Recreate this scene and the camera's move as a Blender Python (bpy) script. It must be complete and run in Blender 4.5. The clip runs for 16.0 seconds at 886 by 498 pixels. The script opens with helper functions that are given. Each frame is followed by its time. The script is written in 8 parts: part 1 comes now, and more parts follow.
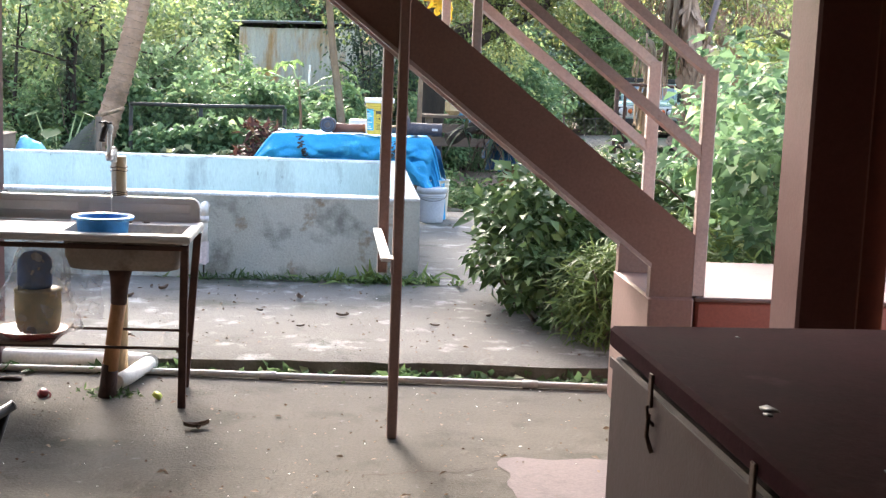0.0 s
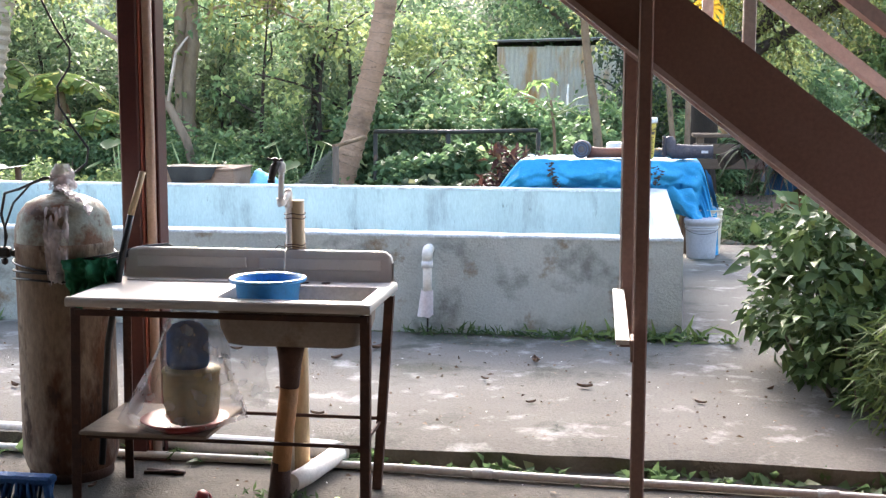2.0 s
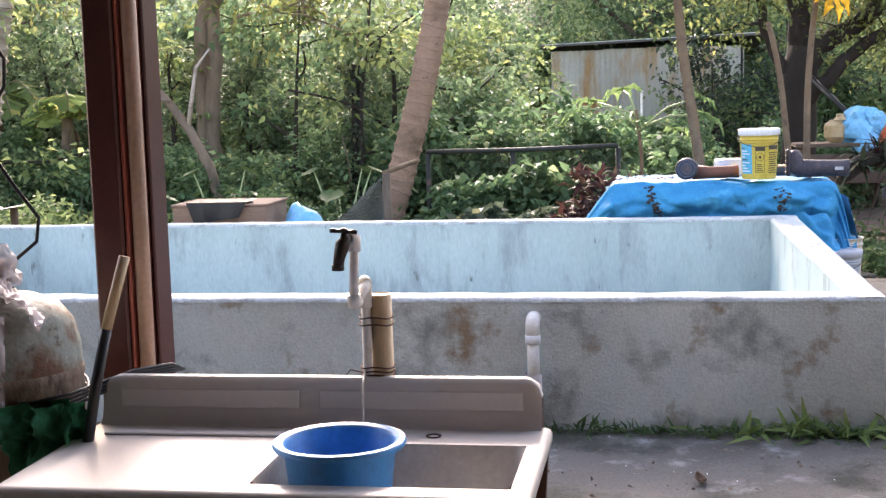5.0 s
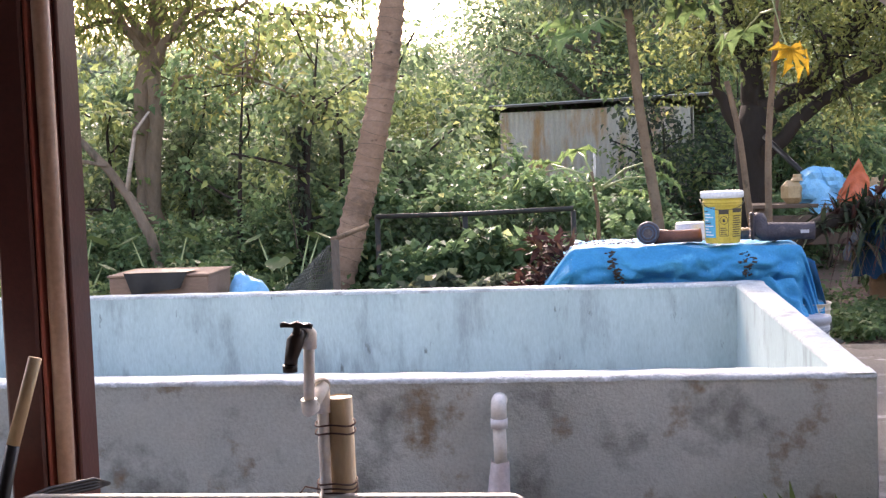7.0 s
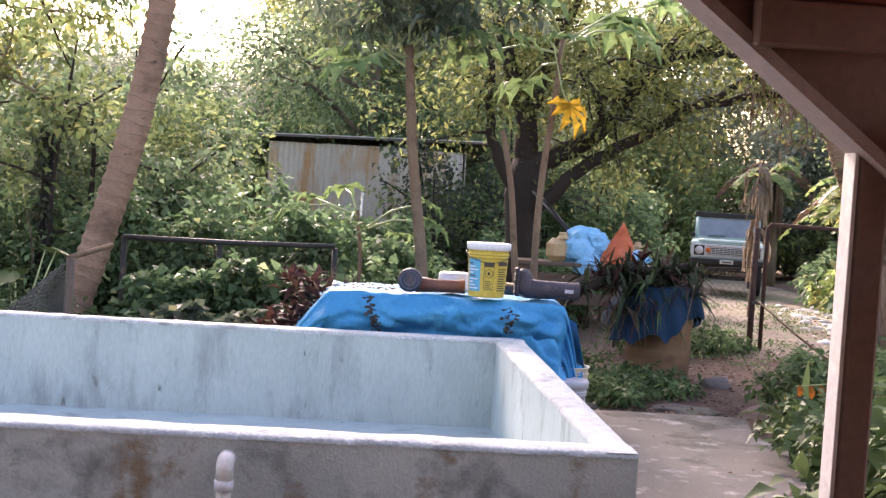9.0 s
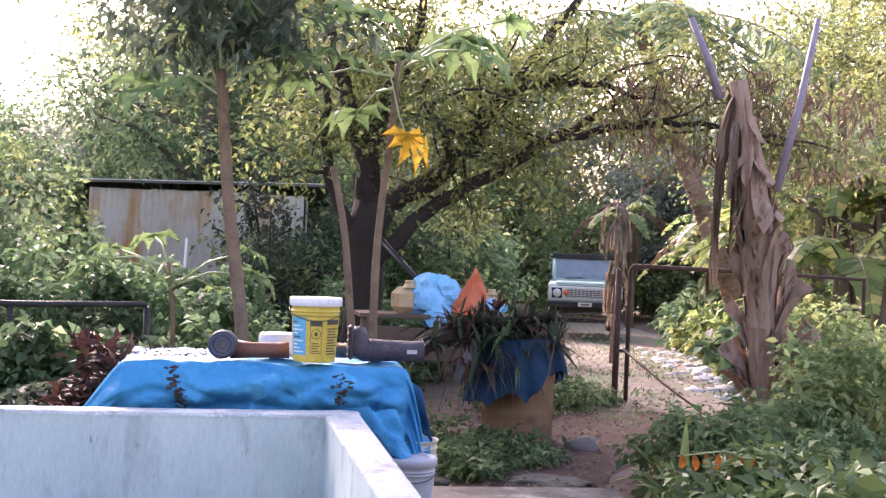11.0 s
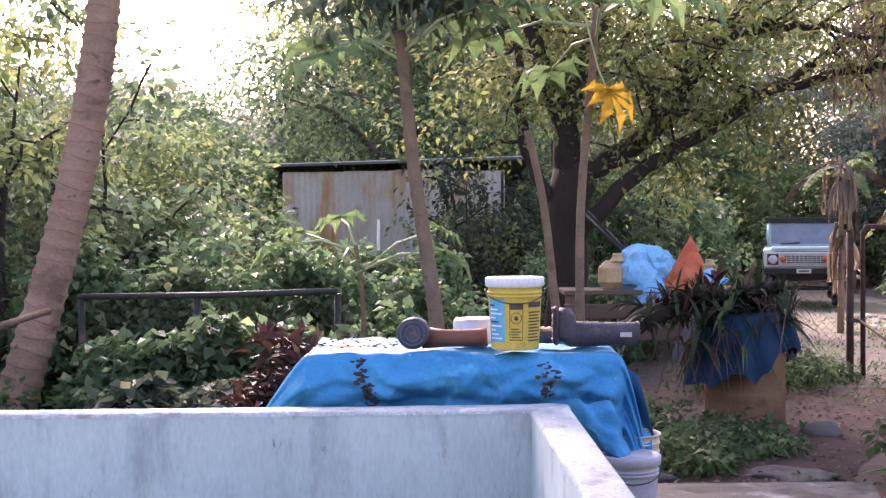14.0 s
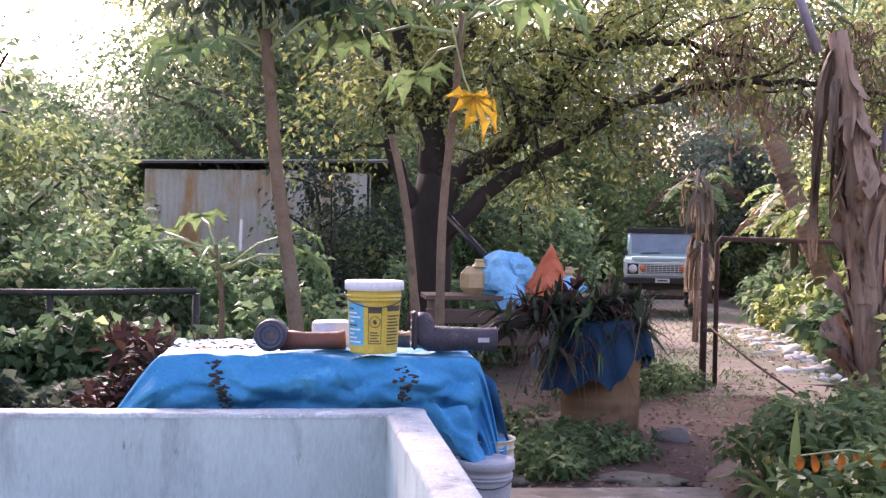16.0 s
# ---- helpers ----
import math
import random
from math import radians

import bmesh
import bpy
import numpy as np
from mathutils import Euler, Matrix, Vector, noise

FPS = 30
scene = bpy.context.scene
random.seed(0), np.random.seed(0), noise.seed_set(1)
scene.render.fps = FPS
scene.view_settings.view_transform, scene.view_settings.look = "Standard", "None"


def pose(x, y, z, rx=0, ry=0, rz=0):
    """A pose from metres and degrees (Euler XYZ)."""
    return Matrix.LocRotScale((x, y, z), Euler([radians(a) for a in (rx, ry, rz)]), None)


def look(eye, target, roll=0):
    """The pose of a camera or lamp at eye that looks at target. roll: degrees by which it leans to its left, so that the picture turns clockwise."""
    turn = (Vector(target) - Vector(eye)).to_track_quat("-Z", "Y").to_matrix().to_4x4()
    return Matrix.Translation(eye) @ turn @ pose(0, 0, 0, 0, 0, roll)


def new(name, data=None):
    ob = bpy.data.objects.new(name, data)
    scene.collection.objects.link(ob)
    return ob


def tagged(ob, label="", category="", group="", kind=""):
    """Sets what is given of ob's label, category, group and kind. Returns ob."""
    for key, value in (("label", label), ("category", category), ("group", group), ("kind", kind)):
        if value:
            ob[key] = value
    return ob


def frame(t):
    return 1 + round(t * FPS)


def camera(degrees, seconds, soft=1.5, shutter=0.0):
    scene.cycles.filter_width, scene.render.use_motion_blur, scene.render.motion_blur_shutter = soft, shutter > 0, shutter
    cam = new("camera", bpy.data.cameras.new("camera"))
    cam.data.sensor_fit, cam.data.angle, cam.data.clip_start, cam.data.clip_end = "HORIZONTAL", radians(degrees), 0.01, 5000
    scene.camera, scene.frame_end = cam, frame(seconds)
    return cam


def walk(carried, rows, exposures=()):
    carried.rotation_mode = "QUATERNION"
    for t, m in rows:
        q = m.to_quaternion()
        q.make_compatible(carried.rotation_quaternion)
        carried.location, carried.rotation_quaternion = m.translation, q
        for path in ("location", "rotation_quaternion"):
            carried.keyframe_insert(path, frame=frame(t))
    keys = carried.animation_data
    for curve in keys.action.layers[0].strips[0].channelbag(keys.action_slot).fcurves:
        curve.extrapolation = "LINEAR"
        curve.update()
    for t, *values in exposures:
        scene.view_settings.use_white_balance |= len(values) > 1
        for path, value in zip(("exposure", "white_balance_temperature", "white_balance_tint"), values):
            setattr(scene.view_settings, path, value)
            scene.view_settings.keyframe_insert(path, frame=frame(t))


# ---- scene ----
cam = camera(38.1, 16.0, soft=1.35)
PATH = [
    (0, (-0.01, -0.026, 1.645), (0.134, 1.95, 1.366), 2.2),
    (0.5, (0.065, 0.373, 1.617), (0.104, 2.354, 1.345), 2.5),
    (1, (0.133, 0.767, 1.639), (0.086, 2.744, 1.345), 0.9),
    (1.5, (0.218, 1.104, 1.641), (-0.119, 3.059, 1.386), 0.4),
    (2, (0.151, 1.472, 1.613), (-0.133, 3.435, 1.358), 0.1),
    (2.5, (0.069, 1.768, 1.642), (-0.151, 3.731, 1.33), -0.8),
    (3, (0.024, 2.208, 1.63), (-0.28, 4.173, 1.418), -2.7),
    (3.5, (-0.066, 2.542, 1.629), (-0.419, 4.497, 1.396), -1.6),
    (5.8, (-0.67, 3.815, 1.623), (-0.945, 5.781, 1.38), -1.7),
    (6, (-0.688, 3.863, 1.62), (-0.945, 5.831, 1.374), -1.8),
    (6.5, (-0.641, 3.868, 1.649), (-0.93, 5.842, 1.506), -3.5),
    (7, (-0.615, 3.879, 1.646), (-0.86, 5.858, 1.499), -2.0),
    (7.5, (-0.593, 3.909, 1.645), (-0.796, 5.892, 1.483), -0.5),
    (8, (-0.52, 3.962, 1.652), (-0.582, 5.96, 1.58), 2.9),
    (8.5, (-0.526, 4.134, 1.633), (-0.516, 6.132, 1.557), 3.6),
    (9, (-0.589, 4.46, 1.637), (-0.47, 6.454, 1.55), 3.6),
    (9.5, (-0.546, 4.795, 1.626), (-0.285, 6.778, 1.62), 4.0),
    (9.7, (-0.509, 4.94, 1.652), (-0.185, 6.914, 1.671), 4.4),
    (11.8, (-0.208, 6.178, 1.62), (0.111, 8.152, 1.605), 1.7),
    (12, (-0.204, 6.276, 1.613), (0.112, 8.251, 1.599), 1.7),
    (12.5, (-0.251, 6.478, 1.61), (-0.094, 8.472, 1.616), 1.8),
    (13, (-0.26, 6.62, 1.601), (-0.159, 8.616, 1.534), 1.0),
    (13.5, (-0.2, 6.613, 1.62), (-0.149, 8.612, 1.573), 0.1),
    (14, (-0.189, 6.614, 1.619), (-0.168, 8.614, 1.572), -0.5),
    (14.5, (-0.177, 6.607, 1.627), (-0.125, 8.606, 1.59), -0.2),
    (15, (-0.162, 6.611, 1.623), (-0.023, 8.606, 1.61), 0.5),
    (15.5, (-0.15, 6.617, 1.627), (0.07, 8.605, 1.598), 0.6),
    (16, (-0.153, 6.622, 1.62), (0.074, 8.609, 1.579), 1.0),
]
walk(cam, [(t, look(eye, target, roll)) for t, eye, target, roll in PATH],
     exposures=[(0.0, 2.92, 6500, 15), (2.0, 2.80, 6500, 16), (3.5, 2.62, 6650, 20), (6.0, 2.32, 7050, 28), (9.0, 2.08, 7100, 35), (12.0, 2.26, 6550, 43), (12.7, 2.08, 6550, 44), (14.0, 2.04, 6600, 44), (16.0, 1.99, 6600, 44)])

# ---- world, sun, exposure ----
world = bpy.data.worlds.new("world")
scene.world = world
world.use_nodes = True
wn = world.node_tree
sky = wn.nodes.new("ShaderNodeTexSky")
sky.sky_type = "NISHITA"
sky.sun_disc = False
sky.sun_elevation = radians(30)
sky.sun_rotation = radians(-13)
sky.dust_density = 3.0
sky.air_density = 1.3
wn.links.new(sky.outputs["Color"], wn.nodes["Background"].inputs["Color"])
wn.nodes["Background"].inputs["Strength"].default_value = 0.15
sun_data = bpy.data.lights.new("sun", "SUN")
sun_data.energy = 2.3
sun_data.angle = radians(16)
sun_data.color = (1.0, 0.96, 0.89)
sun = new("sun", sun_data)
sun.matrix_world = look((-9, 40, 24), (0, 0, 0))


# ---- materials ----
def mat(name, c1, c2, scale=5.0, rough=0.7, bump=0.15, metal=0.0, fine=70.0, stain=None, stain_scale=2.0, stain_at=0.58,
        vary=0.0, spec=0.4, stretch=(1, 1, 1), stain2=None, stain2_scale=7.0, stain2_at=0.62, grain_by=0.14):
    m = bpy.data.materials.new(name)
    m.use_nodes = True
    t = m.node_tree
    n, l = t.nodes, t.links
    p = n["Principled BSDF"]
    tc = n.new("ShaderNodeTexCoord")
    mp = n.new("ShaderNodeMapping")
    mp.inputs["Scale"].default_value = stretch
    l.new(tc.outputs["Object"], mp.inputs["Vector"])

    def noise_node(s, d=5.0):
        k = n.new("ShaderNodeTexNoise")
        k.inputs["Scale"].default_value, k.inputs["Detail"].default_value, k.inputs["Roughness"].default_value = s, d, 0.62
        l.new(mp.outputs["Vector"], k.inputs["Vector"])
        return k.outputs["Fac"]

    def mix(f, a, b):
        k = n.new("ShaderNodeMix")
        k.data_type = "RGBA"
        for s, v in ((k.inputs[0], f), (k.inputs[6], a), (k.inputs[7], b)):
            if hasattr(v, "is_linked"):
                l.new(v, s)
            elif isinstance(v, tuple):
                s.default_value = (*v, 1)
            else:
                s.default_value = v
        return k.outputs[2]

    def ramp(f, lo, hi):
        k = n.new("ShaderNodeMapRange")
        k.inputs["From Min"].default_value, k.inputs["From Max"].default_value = lo, hi
        l.new(f, k.inputs["Value"])
        return k.outputs["Result"]

    big, small = noise_node(scale), noise_node(fine, 3.0)
    col = mix(ramp(big, 0.32, 0.68), c1, c2)
    if stain:
        col = mix(ramp(noise_node(stain_scale, 8.0), stain_at, stain_at + 0.13), col, stain)
    if stain2:
        col = mix(ramp(noise_node(stain2_scale, 8.0), stain2_at, stain2_at + 0.08), col, stain2)
    grain = n.new("ShaderNodeHueSaturation")
    k = n.new("ShaderNodeMapRange")
    k.inputs["From Min"].default_value, k.inputs["From Max"].default_value = 0.25, 0.75
    k.inputs["To Min"].default_value, k.inputs["To Max"].default_value = 1 - grain_by, 1 + grain_by
    l.new(small, k.inputs["Value"])
    l.new(k.outputs["Result"], grain.inputs["Value"])
    l.new(col, grain.inputs["Color"])
    col = grain.outputs["Color"]
    if vary:
        hs = n.new("ShaderNodeHueSaturation")
        oi = n.new("ShaderNodeObjectInfo")
        k = n.new("ShaderNodeMapRange")
        k.inputs["To Min"].default_value, k.inputs["To Max"].default_value = 1 - vary, 1 + vary
        l.new(oi.outputs["Random"], k.inputs["Value"])
        l.new(k.outputs["Result"], hs.inputs["Value"])
        l.new(col, hs.inputs["Color"])
        col = hs.outputs["Color"]
    l.new(col, p.inputs["Base Color"])
    rr = n.new("ShaderNodeMapRange")
    rr.inputs["To Min"].default_value, rr.inputs["To Max"].default_value = max(rough - 0.12, 0.05), min(rough + 0.12, 1)
    l.new(big, rr.inputs["Value"])
    l.new(rr.outputs["Result"], p.inputs["Roughness"])
    p.inputs["Metallic"].default_value = metal
    p.inputs["Specular IOR Level"].default_value = spec
    if bump:
        b = n.new("ShaderNodeBump")
        b.inputs["Strength"].default_value, b.inputs["Distance"].default_value = bump, 0.02
        l.new(small, b.inputs["Height"])
        b2 = n.new("ShaderNodeBump")
        b2.inputs["Strength"].default_value, b2.inputs["Distance"].default_value = bump, 0.05
        l.new(big, b2.inputs["Height"])
        l.new(b.outputs["Normal"], b2.inputs["Normal"])
        l.new(b2.outputs["Normal"], p.inputs["Normal"])
    return m


def leaf_mat(name, dark, light, yellow=None, part_yellow=0.06, trans=0.5, rough=0.5):
    """Leaves that vary one from another, and let some light through."""
    m = bpy.data.materials.new(name)
    m.use_nodes = True
    n, l = m.node_tree.nodes, m.node_tree.links
    p = n["Principled BSDF"]
    g = n.new("ShaderNodeNewGeometry")
    r = n.new("ShaderNodeValToRGB")
    r.color_ramp.elements[0].color, r.color_ramp.elements[1].color = (*dark, 1), (*light, 1)
    if yellow:
        r.color_ramp.elements[1].position = 1 - part_yellow
        e = r.color_ramp.elements.new(min(1 - part_yellow * 0.6, 0.995))
        e.color = (*yellow, 1)
    l.new(g.outputs["Random Per Island"], r.inputs["Fac"])
    tc = n.new("ShaderNodeTexCoord")
    k = n.new("ShaderNodeTexNoise")
    k.inputs["Scale"].default_value = 0.7
    l.new(tc.outputs["Object"], k.inputs["Vector"])
    hs = n.new("ShaderNodeHueSaturation")
    mr = n.new("ShaderNodeMapRange")
    mr.inputs["From Min"].default_value, mr.inputs["From Max"].default_value = 0.3, 0.7
    mr.inputs["To Min"].default_value, mr.inputs["To Max"].default_value = 0.55, 1.45
    l.new(k.outputs["Fac"], mr.inputs["Value"])
    l.new(mr.outputs["Result"], hs.inputs["Value"])
    l.new(r.outputs["Color"], hs.inputs["Color"])
    l.new(hs.outputs["Color"], p.inputs["Base Color"])
    p.inputs["Roughness"].default_value = rough
    p.inputs["Specular IOR Level"].default_value = 0.10
    tr = n.new("ShaderNodeBsdfTranslucent")
    l.new(hs.outputs["Color"], tr.inputs["Color"])
    mx = n.new("ShaderNodeMixShader")
    mx.inputs["Fac"].default_value = trans
    l.new(p.outputs["BSDF"], mx.inputs[1])
    l.new(tr.outputs["BSDF"], mx.inputs[2])
    l.new(mx.outputs["Shader"], n["Material Output"].inputs["Surface"])
    return m


def clear_mat(name, color, alpha, rough=0.25):
    """Thin clouded plastic film."""
    m = bpy.data.materials.new(name)
    m.use_nodes = True
    n, l = m.node_tree.nodes, m.node_tree.links
    p = n["Principled BSDF"]
    p.inputs["Base Color"].default_value = (*color, 1)
    p.inputs["Roughness"].default_value = rough
    tc = n.new("ShaderNodeTexCoord")
    k = n.new("ShaderNodeTexNoise")
    k.inputs["Scale"].default_value = 14
    l.new(tc.outputs["Object"], k.inputs["Vector"])
    mr = n.new("ShaderNodeMapRange")
    mr.inputs["From Min"].default_value, mr.inputs["From Max"].default_value = 0.35, 0.65
    mr.inputs["To Min"].default_value, mr.inputs["To Max"].default_value = alpha * 0.5, min(alpha * 1.6, 1)
    l.new(k.outputs["Fac"], mr.inputs["Value"])
    l.new(mr.outputs["Result"], p.inputs["Alpha"])
    return m


M = dict(
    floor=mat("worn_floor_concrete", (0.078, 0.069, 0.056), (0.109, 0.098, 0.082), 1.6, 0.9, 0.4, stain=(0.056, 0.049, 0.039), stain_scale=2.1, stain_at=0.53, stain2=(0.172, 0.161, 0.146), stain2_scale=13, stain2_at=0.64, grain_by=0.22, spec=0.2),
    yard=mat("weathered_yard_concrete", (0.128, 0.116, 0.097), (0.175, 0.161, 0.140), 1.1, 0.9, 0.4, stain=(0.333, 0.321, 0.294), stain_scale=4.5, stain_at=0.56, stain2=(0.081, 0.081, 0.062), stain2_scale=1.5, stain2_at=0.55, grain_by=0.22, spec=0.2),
    # moss stain is real; base darkened to carry the slab edge's shadow line
    kerb=mat("shade_dark_mossy_concrete", (0.078, 0.069, 0.051), (0.144, 0.132, 0.108), 4, 0.95, 0.4, stain=(0.060, 0.072, 0.030), stain_scale=3, stain_at=0.55),
    soil=mat("brown_soil", (0.098, 0.063, 0.046), (0.161, 0.109, 0.081), 1.5, 0.95, 0.6, fine=35, stain=(0.081, 0.115, 0.034), stain_scale=0.7, stain_at=0.56, stain2=(0.345, 0.287, 0.230), stain2_scale=5, stain2_at=0.62),
    gravel=mat("pale_dirt_drive", (0.165, 0.128, 0.094), (0.262, 0.215, 0.160), 3.2, 0.95, 0.6, fine=30, stain=(0.146, 0.192, 0.084), stain_scale=0.8, stain_at=0.50),
    path=mat("damp_path_earth", (0.054, 0.027, 0.018), (0.096, 0.052, 0.035), 5.0, 0.92, 0.6, fine=60, stain=(0.072, 0.082, 0.036), stain_scale=1.2, stain_at=0.6, stain2=(0.150, 0.095, 0.070), stain2_scale=26, stain2_at=0.64),
    tank_out=mat("grey_blue_tank_render", (0.42, 0.455, 0.43), (0.53, 0.56, 0.525), 2.2, 0.88, 0.4, stain=(0.230, 0.243, 0.223), stain_scale=3.0, stain_at=0.52, stain2=(0.255, 0.194, 0.128), stain2_scale=2.6, stain2_at=0.58, grain_by=0.12),
    tank_in=mat("pale_blue_tank_paint", (0.385, 0.468, 0.458), (0.470, 0.556, 0.540), 2.6, 0.75, 0.2, stain=(0.30, 0.345, 0.345), stain_scale=4.5, stain_at=0.55, stretch=(1, 1, 0.30), stain2=(0.15, 0.165, 0.15), stain2_scale=15, stain2_at=0.645, grain_by=0.10),
    tank_rim=mat("chipped_white_rim_paint", (0.414, 0.450, 0.440), (0.526, 0.560, 0.545), 5, 0.8, 0.4, stain=(0.301, 0.305, 0.291), stain_scale=6, stain_at=0.54, stain2=(0.677, 0.696, 0.696), stain2_scale=14, stain2_at=0.60, grain_by=0.25),
    stair=mat("brown_pink_stair_paint", (0.218, 0.133, 0.108), (0.256, 0.163, 0.134), 2.5, 0.55, 0.06, stain=(0.186, 0.108, 0.087), stain_scale=5, stain_at=0.62),
    stair_red=mat("brick_red_paint", (0.230, 0.064, 0.045), (0.269, 0.083, 0.058), 3, 0.6, 0.08),
    pink=mat("salmon_pink_paint", (0.224, 0.131, 0.106), (0.254, 0.154, 0.127), 2, 0.6, 0.06, stain=(0.172, 0.102, 0.082), stain_scale=4, stain_at=0.63),
    pale_pink=mat("pale_pink_landing", (0.134, 0.082, 0.072), (0.164, 0.104, 0.092), 3, 0.6, 0.05, stain=(0.099, 0.055, 0.045), stain_scale=4),
    floor_pink=mat("faded_pink_floor_paint", (0.133, 0.102, 0.104), (0.162, 0.128, 0.128), 3, 0.8, 0.15, stain=(0.101, 0.086, 0.083), stain_scale=3, spec=0.2),
    white_metal=mat("chipped_white_steel_paint", (0.72, 0.70, 0.70), (0.78, 0.76, 0.75), 5, 0.5, 0.05, stain=(0.35, 0.25, 0.2), stain_scale=9, stain_at=0.68),
    rail_pink=mat("faded_pink_rail_paint", (0.442, 0.357, 0.332), (0.510, 0.425, 0.399), 5, 0.5, 0.05, stain=(0.281, 0.170, 0.128), stain_scale=10, stain_at=0.66),
    tan_paint=mat("tan_pipe_paint", (0.40, 0.27, 0.20), (0.50, 0.35, 0.27), 5, 0.45, 0.05, stain=(0.25, 0.14, 0.10), stain_scale=9, stain_at=0.62),
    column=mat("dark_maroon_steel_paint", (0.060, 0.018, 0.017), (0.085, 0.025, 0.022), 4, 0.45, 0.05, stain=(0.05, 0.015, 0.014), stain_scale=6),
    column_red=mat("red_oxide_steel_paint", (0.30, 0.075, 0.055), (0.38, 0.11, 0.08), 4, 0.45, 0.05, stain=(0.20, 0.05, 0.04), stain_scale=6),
    wall=mat("mauve_wall_paint", (0.098, 0.039, 0.034), (0.121, 0.050, 0.044), 2, 0.6, 0.06),
    ply=mat("raw_plywood", (0.22, 0.115, 0.07), (0.29, 0.16, 0.10), 3, 0.7, 0.1, stretch=(1, 1, 6)),
    plaster=mat("grey_plaster", (0.22, 0.19, 0.175), (0.27, 0.24, 0.22), 2, 0.85, 0.1),
    enamel=mat("cream_enamel", (0.503, 0.476, 0.456), (0.544, 0.524, 0.503), 3, 0.40, 0.02, grain_by=0.03, stain=(0.394, 0.340, 0.292), stain_scale=6, stain_at=0.66, spec=0.5),
    bowl=mat("dull_sink_bowl_enamel", (0.42, 0.40, 0.38), (0.52, 0.50, 0.48), 4, 0.3, 0.02, stain=(0.32, 0.25, 0.2), stain_scale=6, stain_at=0.6),
    bowl_under=mat("stained_sink_underside", (0.25, 0.205, 0.175), (0.33, 0.28, 0.24), 4, 0.6, 0.05, stain=(0.16, 0.10, 0.07), stain_scale=5),
    rust=mat("rusty_angle_steel", (0.045, 0.022, 0.018), (0.09, 0.045, 0.032), 8, 0.8, 0.2, stain=(0.16, 0.07, 0.04), stain_scale=14, stain_at=0.6),
    khaki=mat("khaki_tub_plastic", (0.27, 0.215, 0.095), (0.34, 0.27, 0.13), 5, 0.5, 0.05, stain=(0.20, 0.14, 0.07), stain_scale=8),
    rust_pipe=mat("orange_rusted_pipe", (0.36, 0.17, 0.07), (0.44, 0.23, 0.11), 6, 0.75, 0.2, stain=(0.10, 0.06, 0.045), stain_scale=4, stain_at=0.62, stretch=(1, 1, 0.4)),
    pvc=mat("aged_white_pvc", (0.68, 0.64, 0.57), (0.76, 0.72, 0.66), 5, 0.45, 0.03, stain=(0.5, 0.42, 0.32), stain_scale=7, stain_at=0.6),
    bamboo=mat("dry_bamboo", (0.50, 0.36, 0.20), (0.58, 0.44, 0.27), 5, 0.5, 0.08, stain=(0.33, 0.22, 0.12), stain_scale=6, stretch=(1, 1, 0.3)),
    black=mat("black_plastic", (0.012, 0.012, 0.014), (0.022, 0.022, 0.024), 8, 0.4, 0.05),
    brass=mat("tarnished_tap_metal", (0.03, 0.026, 0.025), (0.06, 0.052, 0.048), 12, 0.42, 0.08, metal=0.6),
    cylinder=mat("rusted_pale_cylinder_paint", (0.225, 0.160, 0.112), (0.330, 0.255, 0.195), 5, 0.75, 0.3, stain=(0.118, 0.052, 0.028), stain_scale=5.5, stain_at=0.45, stretch=(0.850, 0.750, 0.340), stain2=(0.060, 0.030, 0.020), stain2_scale=13, stain2_at=0.57, grain_by=0.25),
    cyl_top=mat("pale_green_cylinder_paint", (0.26, 0.28, 0.24), (0.36, 0.38, 0.335), 4, 0.65, 0.15, stain=(0.17, 0.085, 0.05), stain_scale=6, stain_at=0.46, stain2=(0.09, 0.05, 0.035), stain2_scale=14, stain2_at=0.58, grain_by=0.2),
    bag=clear_mat("cloudy_plastic_bag", (0.80, 0.78, 0.80), 0.21, 0.5),
    wrap_film=clear_mat("crumpled_pinkish_film", (0.70, 0.62, 0.63), 0.55, 0.3),
    bag_white=mat("crumpled_white_plastic", (0.66, 0.58, 0.59), (0.76, 0.70, 0.71), 9, 0.35, 0.2),
    green_cloth=mat("dark_green_rag", (0.01, 0.12, 0.055), (0.02, 0.18, 0.09), 12, 0.85, 0.3),
    blue_basin=mat("blue_plastic_basin", (0.03, 0.22, 0.56), (0.05, 0.28, 0.62), 5, 0.35, 0.02),
    blue_dark=mat("blue_bristles", (0.01, 0.06, 0.20), (0.02, 0.10, 0.28), 30, 0.8, 0.3),
    wood=mat("weathered_wood", (0.110, 0.073, 0.050), (0.154, 0.104, 0.075), 4, 0.85, 0.2, stretch=(0.220, 0.850, 0.850)),
    shelf_wood=mat("damp_shelf_board", (0.20, 0.15, 0.115), (0.28, 0.22, 0.17), 6, 0.85, 0.2, stretch=(0.4, 3, 1)),
    chest=mat("dark_brown_chest_paint", (0.024, 0.009, 0.012), (0.038, 0.014, 0.018), 3, 0.85, 0.08, spec=0.02, stain=(0.052, 0.024, 0.030), stain_scale=4, stain_at=0.64, stain2=(0.016, 0.007, 0.008), stain2_scale=9, stain2_at=0.66),
    chest_side=mat("maroon_chest_side_paint", (0.027, 0.009, 0.010), (0.035, 0.012, 0.013), 3, 0.7, 0.06, stain=(0.049, 0.019, 0.020), stain_scale=4, stain_at=0.62),
